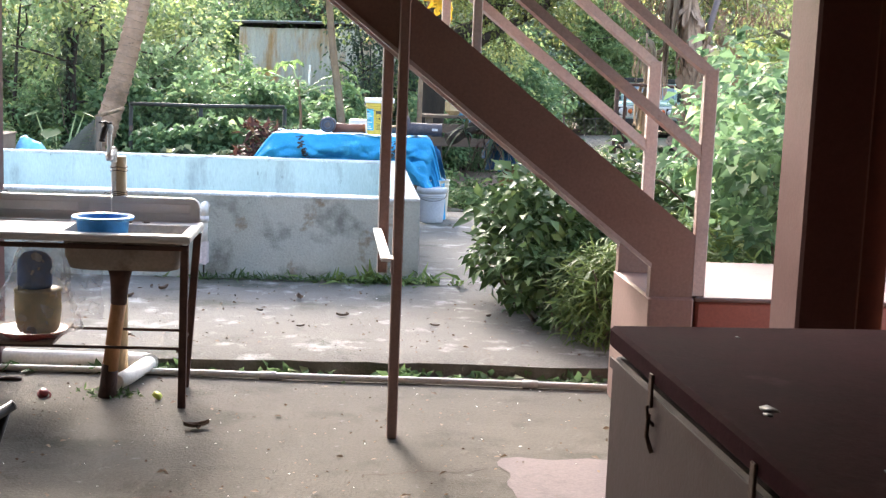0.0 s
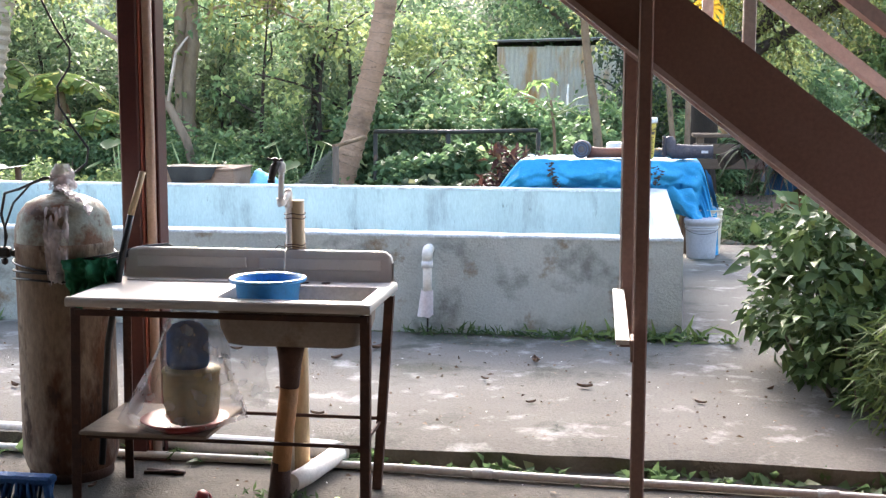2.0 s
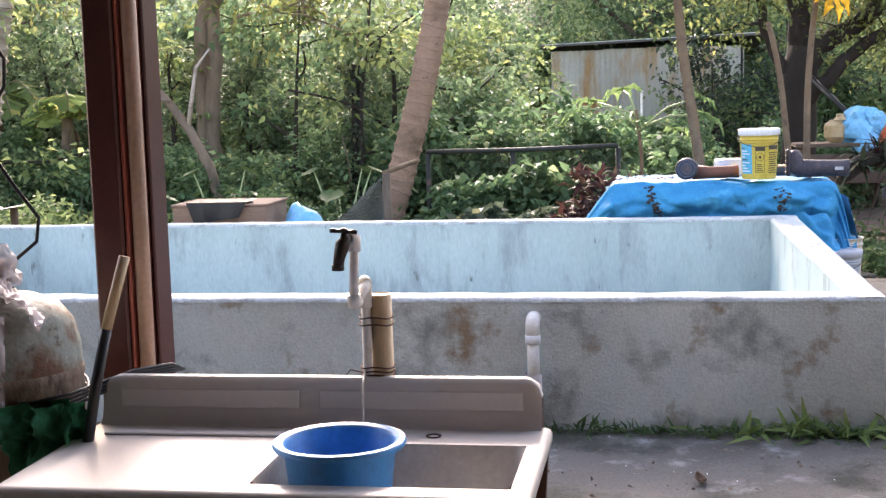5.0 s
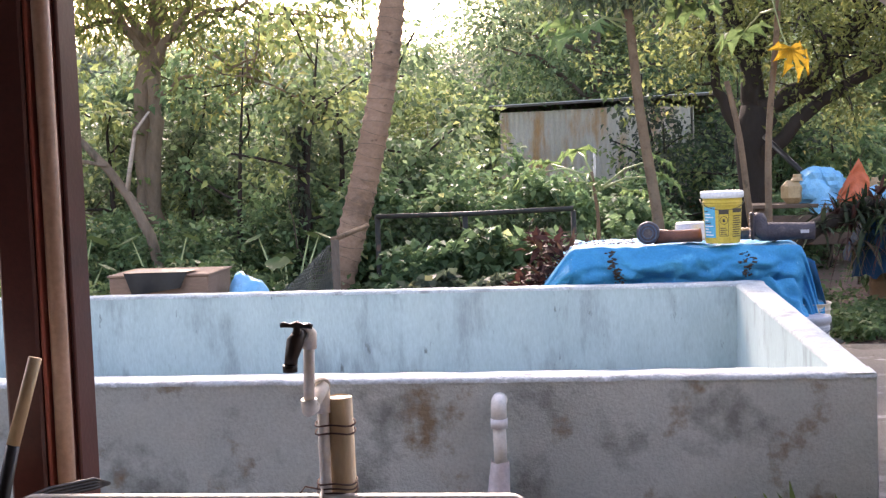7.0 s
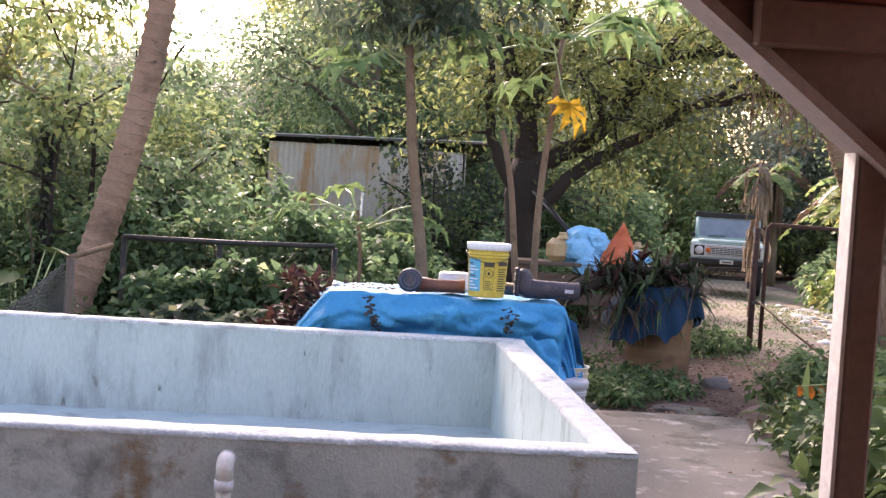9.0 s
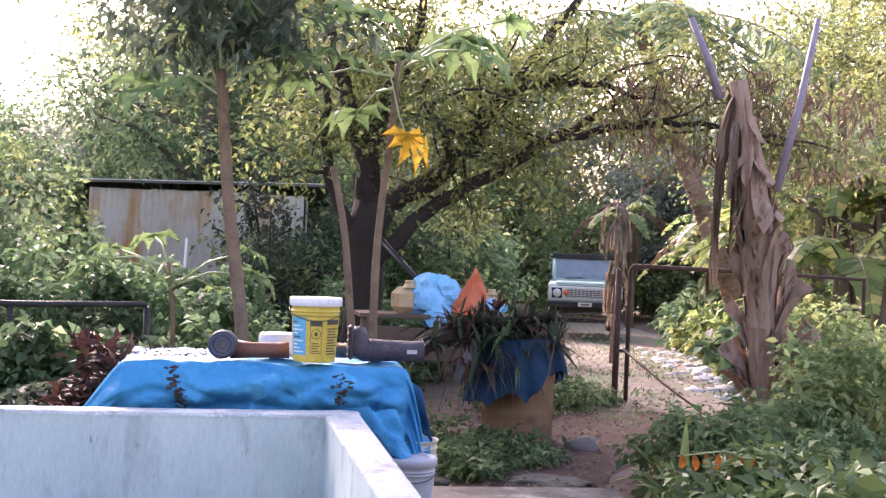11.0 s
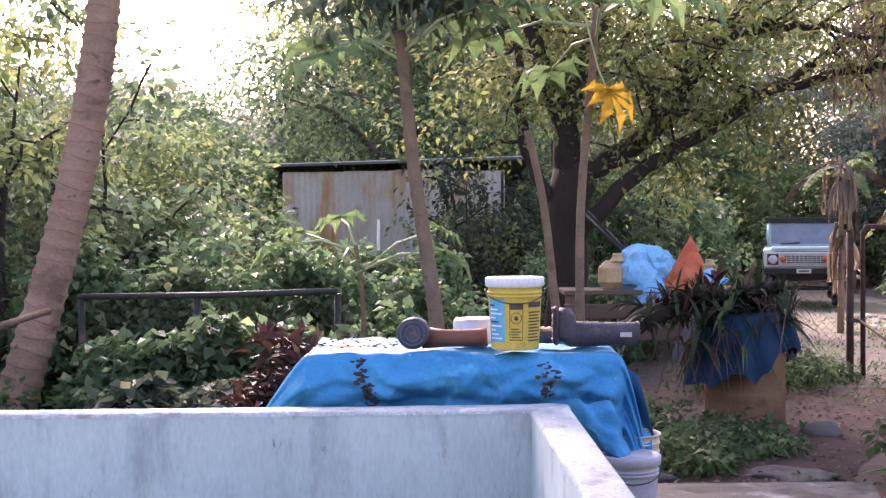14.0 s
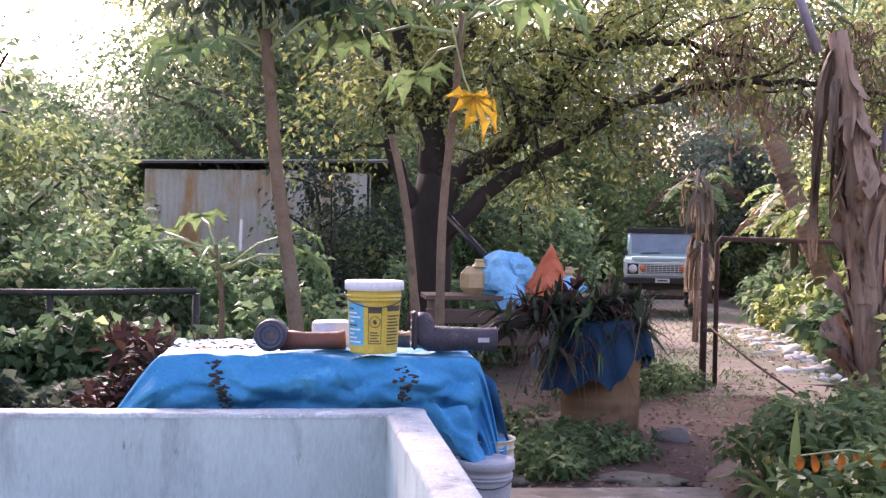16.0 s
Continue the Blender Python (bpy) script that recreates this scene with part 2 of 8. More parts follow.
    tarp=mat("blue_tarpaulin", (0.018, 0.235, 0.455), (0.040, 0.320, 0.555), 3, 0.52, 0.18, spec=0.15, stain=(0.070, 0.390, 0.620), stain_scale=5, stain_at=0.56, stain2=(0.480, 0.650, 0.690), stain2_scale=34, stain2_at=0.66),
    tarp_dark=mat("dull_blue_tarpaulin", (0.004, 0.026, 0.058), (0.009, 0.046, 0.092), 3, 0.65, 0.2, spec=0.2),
    dirt=mat("dry_leaf_dirt", (0.05, 0.04, 0.035), (0.10, 0.07, 0.05), 8, 0.95, 0.3),
    yellow_pail=mat("yellow_pail_plastic", (0.558, 0.396, 0.054), (0.630, 0.468, 0.081), 4, 0.4, 0.03, stain=(0.450, 0.297, 0.045), stain_scale=6),
    white_lid=mat("white_lid_plastic", (0.72, 0.70, 0.70), (0.80, 0.78, 0.77), 5, 0.45, 0.03, stain=(0.55, 0.5, 0.45), stain_scale=7),
    label_blue=mat("sky_blue_label", (0.05, 0.36, 0.55), (0.08, 0.42, 0.60), 8, 0.5, 0.0),
    label_dark=mat("dark_print", (0.06, 0.05, 0.04), (0.09, 0.07, 0.05), 8, 0.6, 0.0),
    grey_pail=mat("grey_white_pail_plastic", (0.44, 0.43, 0.45), (0.52, 0.51, 0.52), 4, 0.45, 0.04, stain=(0.34, 0.31, 0.29), stain_scale=6),
    cream_pail=mat("cream_pail_plastic", (0.62, 0.52, 0.38), (0.70, 0.60, 0.45), 4, 0.45, 0.04),
    rubber=mat("dusty_grey_rubber", (0.042, 0.034, 0.042), (0.075, 0.062, 0.072), 9, 0.62, 0.25, stain=(0.12, 0.095, 0.085), stain_scale=11, stain_at=0.54),
    rubber_blue=mat("dusty_blue_rubber", (0.045, 0.068, 0.112), (0.083, 0.105, 0.150), 6, 0.65, 0.1, stain=(0.165, 0.150, 0.143), stain_scale=8),
    red_brown=mat("red_brown_rubber", (0.17, 0.065, 0.04), (0.22, 0.09, 0.06), 6, 0.6, 0.1),
    alu=mat("dull_aluminium", (0.50, 0.50, 0.52), (0.58, 0.58, 0.60), 8, 0.45, 0.05, metal=0.5),
    drum=mat("rusted_tan_drum", (0.202, 0.108, 0.050), (0.259, 0.144, 0.072), 4, 0.8, 0.15, stain=(0.122, 0.058, 0.029), stain_scale=3, stain_at=0.52),
    jug=mat("amber_plastic_jug", (0.46, 0.31, 0.16), (0.56, 0.40, 0.23), 5, 0.45, 0.05, stain=(0.30, 0.17, 0.07), stain_scale=9, stain_at=0.56),
    bag_blue=mat("light_blue_plastic_bag", (0.130, 0.456, 0.750), (0.245, 0.589, 0.850), 9, 0.4, 0.2),
    orange_bag=mat("orange_plastic_sheet", (0.62, 0.13, 0.055), (0.70, 0.19, 0.09), 6, 0.5, 0.15),
    bark=mat("grey_brown_bark", (0.10, 0.075, 0.055), (0.17, 0.13, 0.10), 4, 0.95, 0.5, fine=40, stretch=(1, 1, 0.35)),
    bark_pale=mat("pale_grey_brown_bark", (0.16, 0.115, 0.08), (0.27, 0.20, 0.145), 4, 0.95, 0.5, fine=40, stretch=(1, 1, 0.35), stain=(0.07, 0.06, 0.04), stain_scale=3, stain_at=0.56),
    bark_dark=mat("dark_tree_bark", (0.025, 0.018, 0.014), (0.047, 0.035, 0.028), 4, 0.95, 0.5, fine=40, stretch=(0.550, 0.550, 0.193)),
    palm_bark=mat("brown_ringed_palm_bark", (0.270, 0.166, 0.111), (0.370, 0.235, 0.162), 3, 0.9, 0.5, fine=50, stretch=(0.600, 0.552, 0.850), stain=(0.120, 0.078, 0.053), stain_scale=2.5, stain_at=0.55, stain2=(0.100, 0.060, 0.038), stain2_scale=9, stain2_at=0.62),
    pale_bark=mat("pale_smooth_bark", (0.155, 0.097, 0.060), (0.225, 0.149, 0.091), 6, 0.85, 0.3, stain=(0.100, 0.070, 0.041), stain_scale=9, stain_at=0.54),
    palm_pale=mat("pale_palm_bark", (0.43, 0.35, 0.285), (0.53, 0.445, 0.37), 3, 0.9, 0.4, fine=50, stretch=(0.6, 0.6, 2.2), stain=(0.22, 0.17, 0.135), stain_scale=2.5, stain_at=0.56),
    dry=mat("dry_banana_sheath", (0.24, 0.145, 0.095), (0.42, 0.285, 0.20), 4, 0.85, 0.4, stretch=(4, 4, 0.35), stain=(0.06, 0.036, 0.026), stain_scale=3, stain_at=0.54),
    green_pipe=mat("painted_fence_pipe", (0.02, 0.024, 0.022), (0.04, 0.042, 0.038), 6, 0.6, 0.1, stain=(0.16, 0.09, 0.06), stain_scale=10),
    wire=mat("galvanised_wire", (0.05, 0.05, 0.047), (0.08, 0.08, 0.075), 10, 0.5, 0.0, metal=0.4),
    net=mat("dark_green_netting", (0.12, 0.135, 0.12), (0.18, 0.195, 0.17), 10, 0.7, 0.0),
    tin=mat("rusty_corrugated_iron", (0.550, 0.506, 0.418), (0.660, 0.616, 0.517), 1.2, 0.7, 0.1, stretch=(0.850, 0.850, 0.275), stain=(0.495, 0.275, 0.110), stain_scale=2.2, stain_at=0.49, stain2=(0.330, 0.418, 0.506), stain2_scale=1.1, stain2_at=0.62),
    tin_roof=mat("dark_tin_roof", (0.10, 0.09, 0.08), (0.16, 0.14, 0.12), 3, 0.6, 0.1, stain=(0.22, 0.12, 0.06), stain_scale=3),
    stone=mat("pale_limestone", (0.60, 0.57, 0.53), (0.72, 0.69, 0.64), 4, 0.9, 0.3, vary=0.25),
    dark_stone=mat("grey_brown_rock", (0.13, 0.105, 0.09), (0.20, 0.165, 0.14), 4, 0.9, 0.4),
    car_green=mat("faded_pale_green_car_paint", (0.36, 0.50, 0.45), (0.46, 0.60, 0.54), 3, 0.4, 0.02, stain=(0.495, 0.551, 0.515), stain_scale=4),
    car_white=mat("dull_white_grille_paint", (0.62, 0.62, 0.60), (0.70, 0.70, 0.68), 5, 0.4, 0.02),
    car_glass=mat("hazy_windscreen_glass", (0.15, 0.185, 0.21), (0.24, 0.28, 0.31), 3, 0.12, 0.0, spec=0.8),
    lens=mat("headlamp_glass", (0.55, 0.55, 0.56), (0.65, 0.65, 0.66), 20, 0.15, 0.0, spec=0.8),
    amber=mat("orange_lamp_lens", (0.62, 0.13, 0.03), (0.7, 0.18, 0.05), 20, 0.3, 0.0),
    tyre=mat("black_tyre_rubber", (0.02, 0.02, 0.02), (0.045, 0.042, 0.04), 8, 0.8, 0.2),
    yellow_cloth=mat("yellow_cloth", (0.62, 0.30, 0.02), (0.72, 0.40, 0.04), 9, 0.8, 0.2),
    red_plastic=mat("red_plastic", (0.250, 0.025, 0.025), (0.290, 0.040, 0.035), 9, 0.4, 0.0),
    lime=mat("lime_plastic", (0.55, 0.60, 0.08), (0.62, 0.68, 0.12), 9, 0.4, 0.0),
    litter=mat("dry_litter_leaf", (0.12, 0.075, 0.05), (0.20, 0.13, 0.09), 9, 0.9, 0.2),
    box_wood=mat("pale_box_wood", (0.234, 0.143, 0.098), (0.286, 0.189, 0.137), 6, 0.8, 0.15, stretch=(0.260, 0.850, 0.850)),
)
L = dict(
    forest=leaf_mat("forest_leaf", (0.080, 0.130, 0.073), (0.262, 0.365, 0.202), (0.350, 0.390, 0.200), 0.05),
    # paler, greyer leaf for distant trees: air haze put into the colour
    far=leaf_mat("hazed_far_leaf", (0.171, 0.222, 0.162), (0.439, 0.487, 0.359), (0.520, 0.500, 0.350), 0.05),
    bright=leaf_mat("sunlit_leaf", (0.148, 0.221, 0.087), (0.398, 0.481, 0.198), (0.480, 0.490, 0.200), 0.06, trans=0.55),
    vine=leaf_mat("vine_leaf", (0.083, 0.151, 0.074), (0.233, 0.358, 0.176), (0.431, 0.477, 0.230), 0.05),
    dark=leaf_mat("dark_blue_green_leaf", (0.056, 0.083, 0.055), (0.132, 0.167, 0.113), (0.267, 0.282, 0.154), 0.05),
    bush=leaf_mat("glossy_bush_leaf", (0.052, 0.092, 0.036), (0.145, 0.215, 0.082), (0.200, 0.260, 0.095), 0.06, trans=0.25, rough=0.42),
    fern=leaf_mat("feathery_fern_leaf", (0.094, 0.145, 0.044), (0.197, 0.259, 0.083), None, trans=0.3),
    olive=leaf_mat("olive_green_leaf", (0.108, 0.140, 0.050), (0.305, 0.340, 0.120), (0.430, 0.400, 0.140), 0.05, trans=0.5),
    papaya=leaf_mat("papaya_leaf", (0.111, 0.184, 0.068), (0.226, 0.321, 0.128), None, trans=0.5),
    yellow=leaf_mat("yellow_papaya_leaf", (0.425, 0.246, 0.021), (0.493, 0.315, 0.038), None, trans=0.45),
    croton=leaf_mat("maroon_croton_leaf", (0.045, 0.022, 0.02), (0.12, 0.055, 0.045), (0.18, 0.10, 0.06), 0.1, trans=0.2),
    banana=leaf_mat("banana_leaf", (0.137, 0.219, 0.075), (0.345, 0.444, 0.154), (0.656, 0.576, 0.214), 0.1, trans=0.55, rough=0.4),
    dry_pale=leaf_mat("pale_dry_leaf", (0.26, 0.19, 0.13), (0.46, 0.36, 0.26), None, trans=0.3),
    dry=leaf_mat("dry_hanging_leaf", (0.11, 0.072, 0.048), (0.26, 0.185, 0.13), None, trans=0.3),
    weed=leaf_mat("low_weed_leaf", (0.062, 0.114, 0.046), (0.164, 0.245, 0.104), (0.238, 0.266, 0.138), 0.1),
    orange=leaf_mat("orange_dying_leaf", (0.217, 0.071, 0.013), (0.285, 0.109, 0.021), None, trans=0.35),
    orchid=leaf_mat("grey_green_orchid_leaf", (0.022, 0.034, 0.018), (0.070, 0.088, 0.050), (0.17, 0.14, 0.075), 0.12, trans=0.2),
)


# ---- mesh helpers ----
class Geo:
    """Gathers vertices and faces of one part."""

    def __init__(self):
        self.v, self.f, self.s = [], [], []

    def add(self, verts, faces, smooth=False):
        k = len(self.v)
        self.v += [tuple(map(float, p)) for p in verts]
        self.f += [tuple(i + k for i in q) for q in faces]
        self.s += [smooth] * len(faces)
        return self

    def box(self, x0, y0, z0, x1, y1, z1, bev=0.004):
        b = bmesh.new()
        bmesh.ops.create_cube(b, size=1)
        sx, sy, sz = x1 - x0, y1 - y0, z1 - z0
        for q in b.verts:
            q.co = Vector(((x0 + x1) / 2 + q.co.x * sx, (y0 + y1) / 2 + q.co.y * sy, (z0 + z1) / 2 + q.co.z * sz))
        bev = min(bev, 0.45 * min(abs(sx), abs(sy), abs(sz)))
        if bev > 0:
            bmesh.ops.bevel(b, geom=b.edges[:], offset=bev, segments=1, affect="EDGES")
        return self.take(b)

    def take(self, b, smooth=False):
        b.verts.index_update()
        self.add([q.co for q in b.verts], [[q.index for q in f.verts] for f in b.faces], smooth)
        b.free()
        return self

    def tube(self, pts, r, sides=10, caps=True, twist=0.0):
        pts = [Vector(p) for p in pts]
        rs = list(r) if hasattr(r, "__len__") else [r] * len(pts)
        verts, faces = [], []
        up = Vector((0.31, 0.17, 0.93)).normalized()
        prev = None
        for i, p in enumerate(pts):
            d = (pts[min(i + 1, len(pts) - 1)] - pts[max(i - 1, 0)])
            d = d.normalized() if d.length > 1e-9 else Vector((0, 0, 1))
            if prev is None:
                a = d.cross(up if abs(d.dot(up)) < 0.95 else Vector((1, 0, 0))).normalized()
            else:
                a = (prev - d * prev.dot(d)).normalized()
            prev = a
            c = d.cross(a)
            for k in range(sides):
                w = 2 * math.pi * k / sides + twist
                verts.append(p + rs[i] * (a * math.cos(w) + c * math.sin(w)))
        for i in range(len(pts) - 1):
            for k in range(sides):
                q = (k + 1) % sides
                faces.append((i * sides + k, i * sides + q, (i + 1) * sides + q, (i + 1) * sides + k))
        self.add(verts, faces, sides > 4)
        if caps:
            k = len(self.v) - len(verts)
            self.f += [tuple(k + j for j in reversed(range(sides))), tuple(k + len(verts) - sides + j for j in range(sides))]
            self.s += [False, False]
        return self

    def lathe(self, prof, at=(0, 0, 0), sides=28, m=None):
        """A turned form: prof is a list of (radius, height)."""
        verts, faces = [], []
        for r, z in prof:
            for k in range(sides):
                w = 2 * math.pi * k / sides
                p = Vector((r * math.cos(w), r * math.sin(w), z))
                verts.append((m @ p if m else p) + Vector(at))
        for i in range(len(prof) - 1):
            for k in range(sides):
                q = (k + 1) % sides
                faces.append((i * sides + k, i * sides + q, (i + 1) * sides + q, (i + 1) * sides + k))
        return self.add(verts, faces, True)

    def sheet(self, fn, nu, nv, smooth=True, thick=0.0):
        verts = [fn(i / nu, j / nv) for i in range(nu + 1) for j in range(nv + 1)]
        faces = [(i * (nv + 1) + j, (i + 1) * (nv + 1) + j, (i + 1) * (nv + 1) + j + 1, i * (nv + 1) + j + 1) for i in range(nu) for j in range(nv)]
        return self.add(verts, faces, smooth)

    def blob(self, c, size, seed=0, rough=0.2, sub=2, freq=1.5):
        b = bmesh.new()
        bmesh.ops.create_icosphere(b, subdivisions=sub, radius=1)
        for q in b.verts:
            k = 1 + rough * noise.noise(q.co * freq + Vector((seed * 3.7, seed * 1.3, 0)))
            q.co = Vector((c[0] + q.co.x * size[0] * k, c[1] + q.co.y * size[1] * k, c[2] + q.co.z * size[2] * k))
        return self.take(b, True)

    def flat(self):
        self.s = [False] * len(self.s)
        return self

    def mesh(self, name, material):
        me = bpy.data.meshes.new(name)
        me.from_pydata(self.v, [], self.f)
        me.polygons.foreach_set("use_smooth", self.s)
        me.materials.append(material)
        me.update()
        return me


def part(name, geo, material, parent=None, label=""):
    ob = new(name, geo.mesh(name, material))
    if parent:
        ob.parent = parent
    return tagged(ob, label)


def thing(name, label, category, group="", kind="", at=(0, 0, 0)):
    ob = new(name)
    ob.location = at
    return tagged(ob, label, category, group, kind)


def structure(name, geo, material, label, category):
    return tagged(part(name, geo, material), label, category, kind="structure")


def np_mesh(name, verts, quads, material, parent=None, label=""):
    """One mesh of many loose four-cornered pieces, from arrays."""
    me = bpy.data.meshes.new(name)
    me.vertices.add(len(verts))
    me.vertices.foreach_set("co", np.asarray(verts, np.float32).ravel())
    q = np.asarray(quads, np.int32)
    me.loops.add(q.size)
    me.loops.foreach_set("vertex_index", q.ravel())
    me.polygons.add(len(q))
    me.polygons.foreach_set("loop_start", np.arange(0, q.size, q.shape[1], dtype=np.int32))
    me.update(calc_edges=True)
    me.materials.append(material)
    ob = new(name, me)
    if parent:
        ob.parent = parent
    return tagged(ob, label)


def leaves(rng, pts, size, wide=0.45, droop=0.3, out=None, curl=0.25, plain=False):
    """Leaf blades at pts: each has a folded midrib and six corners, in two quads."""
    n = len(pts)
    d = rng.normal(size=(n, 3))
    if out is not None:
        d = d * 0.7 + out
    d[:, 2] = d[:, 2] * 0.6 - droop
    d /= np.linalg.norm(d, axis=1)[:, None] + 1e-9
    up = rng.normal(size=(n, 3)) * 0.5 + np.array([0, 0, 1.0])
    s = np.cross(d, up)
    s /= np.linalg.norm(s, axis=1)[:, None] + 1e-9
    u = np.cross(s, d)
    ln = (size * rng.uniform(0.6, 1.3, n))[:, None]
    w = ln * wide * 0.5
    a = pts
    m1 = pts + d * ln * 0.45
    t = pts + d * ln - u * ln * curl
    l1 = m1 + s * w + u * w * 0.35
    r1 = m1 - s * w + u * w * 0.35
    if plain:
        # small far leaves: one bent quad each
        v = np.stack([a, l1, t, r1], 1).reshape(-1, 3)
        return v, np.arange(n)[:, None] * 4 + np.array([[0, 1, 2, 3]])
    v = np.stack([a, l1, t, r1, m1 + d * ln * 0.02], 1).reshape(-1, 3)
    k = np.arange(n)[:, None] * 5
    q = np.concatenate([k + np.array([[0, 1, 2, 4]]), k + np.array([[0, 4, 2, 3]])], 1).reshape(-1, 4)
    return v, q


def clumps(rng, centres, radius, per):
    """Points scattered round twig ends, and their way outwards."""
    c = np.repeat(np.asarray(centres, float), per, 0)
    o = rng.normal(size=c.shape)
    o /= np.linalg.norm(o, axis=1)[:, None] + 1e-9
    r = radius * rng.uniform(0.15, 1.0, len(c))[:, None] ** 0.6
    return c + o * r * np.array([1, 1, 0.75]), o


def ground_z(x, y):
    far = min(max((y - 18.0) / 20.0, 0.0), 3.0)
    bank = min(max((x - 6.0 - 0.30 * max(y - 17, 0)) / 3.0, 0.0), 1.0) * 1.2 if y > 8 else 0.0
    left = min(max((-x - 6.5) / 8.0, 0.0), 1.0) * 0.7
    hill = max(y - 55, 0) * 0.05
    # the drive sinks a little where the car stands
    u = min(max((y - 24.5) / 7.5, 0.0), 1.0)
    dip = 0.2 * u * u * (3 - 2 * u) * max(0.0, 1 - ((x - 6.8 - 0.2 * (y - 28)) / 5.5) ** 2)
    return -0.25 * min(far, 1.0) + bank + left + hill - dip


# ---- ground, floor, yard ----
YARD = 0.085
def make_ground():
    g = Geo()
    xs = sorted(set([-400, -200, -100, -60, -40] + [x * 0.8 for x in range(-38, 39)] + [40, 60, 100, 200, 400]))
    ys = sorted(set([-400, -100, -30, -12] + [y * 0.8 - 6 for y in range(0, 80)] + [70, 100, 200, 400]))
    verts = []
    for x in xs:
        for y in ys:
            inside = y < 13.6 and -8 < x < 3
            z = -0.06 if inside else ground_z(x, y) + 0.05 * noise.noise(Vector((x * 0.7, y * 0.7, 0)))
            verts.append((x, y, z))
    n = len(ys)
    g.add(verts, [(i * n + j, (i + 1) * n + j, (i + 1) * n + j + 1, i * n + j + 1) for i in range(len(xs) - 1) for j in range(n - 1)], True)
    return structure("ground", g, M["soil"], "brown soil ground with moss and low weeds", "ground")


make_ground()
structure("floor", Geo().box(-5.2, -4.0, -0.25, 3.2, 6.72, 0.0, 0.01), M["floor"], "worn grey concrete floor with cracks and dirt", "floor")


def make_yard():
    """The yard's slab: a worn front edge, and a lumpy top."""
    g = Geo()
    nx, ny = 70, 50
    x0, x1, y0, y1 = -8.0, 2.3, 6.72, 13.95

    def top(u, v):
        x, y = x0 + (x1 - x0) * u, y0 + (y1 - y0) * v
        if v == 0:
            y += 0.07 * noise.noise(Vector((x * 1.3, 4, 0))) + 0.04 * noise.noise(Vector((x * 7, 1, 0)))
        if u == 1:
            x += 0.25 * noise.noise(Vector((3, y * 0.8, 0)))
        return (x, y, YARD - (0.02 if v == 0 else 0) + 0.006 * noise.noise(Vector((x * 1.5, y * 1.5, 0))))

    g.sheet(top, nx, ny)
    edge = [top(i / nx, 0) for i in range(nx + 1)]
    ob = structure("yard_slab", g, M["yard"], "weathered pale grey concrete yard slab, stained and mossy", "yard")
    k = Geo()
    low = [(p[0], p[1] - 0.015 - 0.02 * abs(noise.noise(Vector((p[0] * 5, 0, 2)))), -0.02) for p in edge]
    k.add(edge + low, [(i, i + nx + 1, i + nx + 2, i + 1) for i in range(nx)], True)
    side = [top(1, j / ny) for j in range(ny + 1)]
    k.add(side + [(p[0] + 0.03, p[1], -0.1) for p in side], [(j, j + ny + 1, j + ny + 2, j + 1) for j in range(ny)], True)
    part("slab_edge", k, M["kerb"], ob, "mossy broken edge of the slab, its shadow line painted dark")


make_yard()
structure("floor_patch", Geo().sheet(lambda u, v: (0.66 + 0.05 * noise.noise(Vector((v * 14, 2, 0))) * (1 - u) + 0.03 * noise.noise(Vector((v * 5, 9, 0))) + 0.9 * u, 3.2 + 2.05 * v + 0.04 * noise.noise(Vector((u * 6, 1, 0))), 0.004), 12, 40), M["floor_pink"], "pale pink painted patch of floor", "floor")
# earth path and drive beyond the slab
def strip(name, pts, wide, z, material, label):
    g = Geo()
    n = len(pts) - 1
    def fn(u, v):
        k = min(int(u * n), n - 1)
        t = u * n - k
        x, y = [pts[k][i] * (1 - t) + pts[k + 1][i] * t for i in (0, 1)]
        w = wide[k] * (1 - t) + wide[k + 1] * t
        xx = x + (v - 0.5) * w * (1 + 0.25 * noise.noise(Vector((y * 0.9, v * 2, 5))))
        return (xx, y, ground_z(xx, y) + z + 0.012 * noise.noise(Vector((xx * 1.3, y * 1.3, 3))) - 0.2 * max((2 * v - 1) ** 4, (2 * u - 1) ** 12))
    g.sheet(fn, n * 14, 14)
    return structure(name, g, material, label, "ground")


strip("path", [(1.2, 12.6), (1.7, 14.2), (2.9, 16.5), (4.0, 19.0)], [1.4, 1.5, 1.9, 2.2], 0.06, M["path"], "damp brown earth path with leaf litter")
strip("road", [(3.9, 17.2), (5.0, 21.5), (6.8, 28), (8.4, 36), (10, 46)], [2.6, 3.4, 4.6, 5.2, 5.0], 0.075, M["gravel"], "pale dirt drive with patches of grass")

# ---- house: walls, slab overhead ----
# out of view: this slab keeps the interior dark
structure("ceiling", Geo().box(-5.2, -4.0, 2.75, 3.2, 5.45, 2.95, 0.01), M["plaster"], "plain grey slab, unseen, shading the covered floor", "ceiling")
# out of view: slab and filler added to block sky and sun over stair, sink
structure("ceiling_porch", Geo().box(-5.2, 5.45, 3.3, 3.2, 7.25, 3.42, 0.01), M["plaster"], "plain grey slab, unseen, added to shade stair and sink", "ceiling")
structure("wall_upper", Geo().box(-5.2, 5.30, 2.95, 3.2, 5.45, 3.42, 0.005), M["plaster"], "plain grey filler, unseen, closing the gap between the slabs", "wall")
# back and left walls are added out of view to keep light out
structure("wall_back", Geo().box(-5.2, -4.15, 0, 3.2, -4.0, 2.75, 0.005), M["plaster"], "plain grey plastered wall, unseen, added to close the room", "wall")
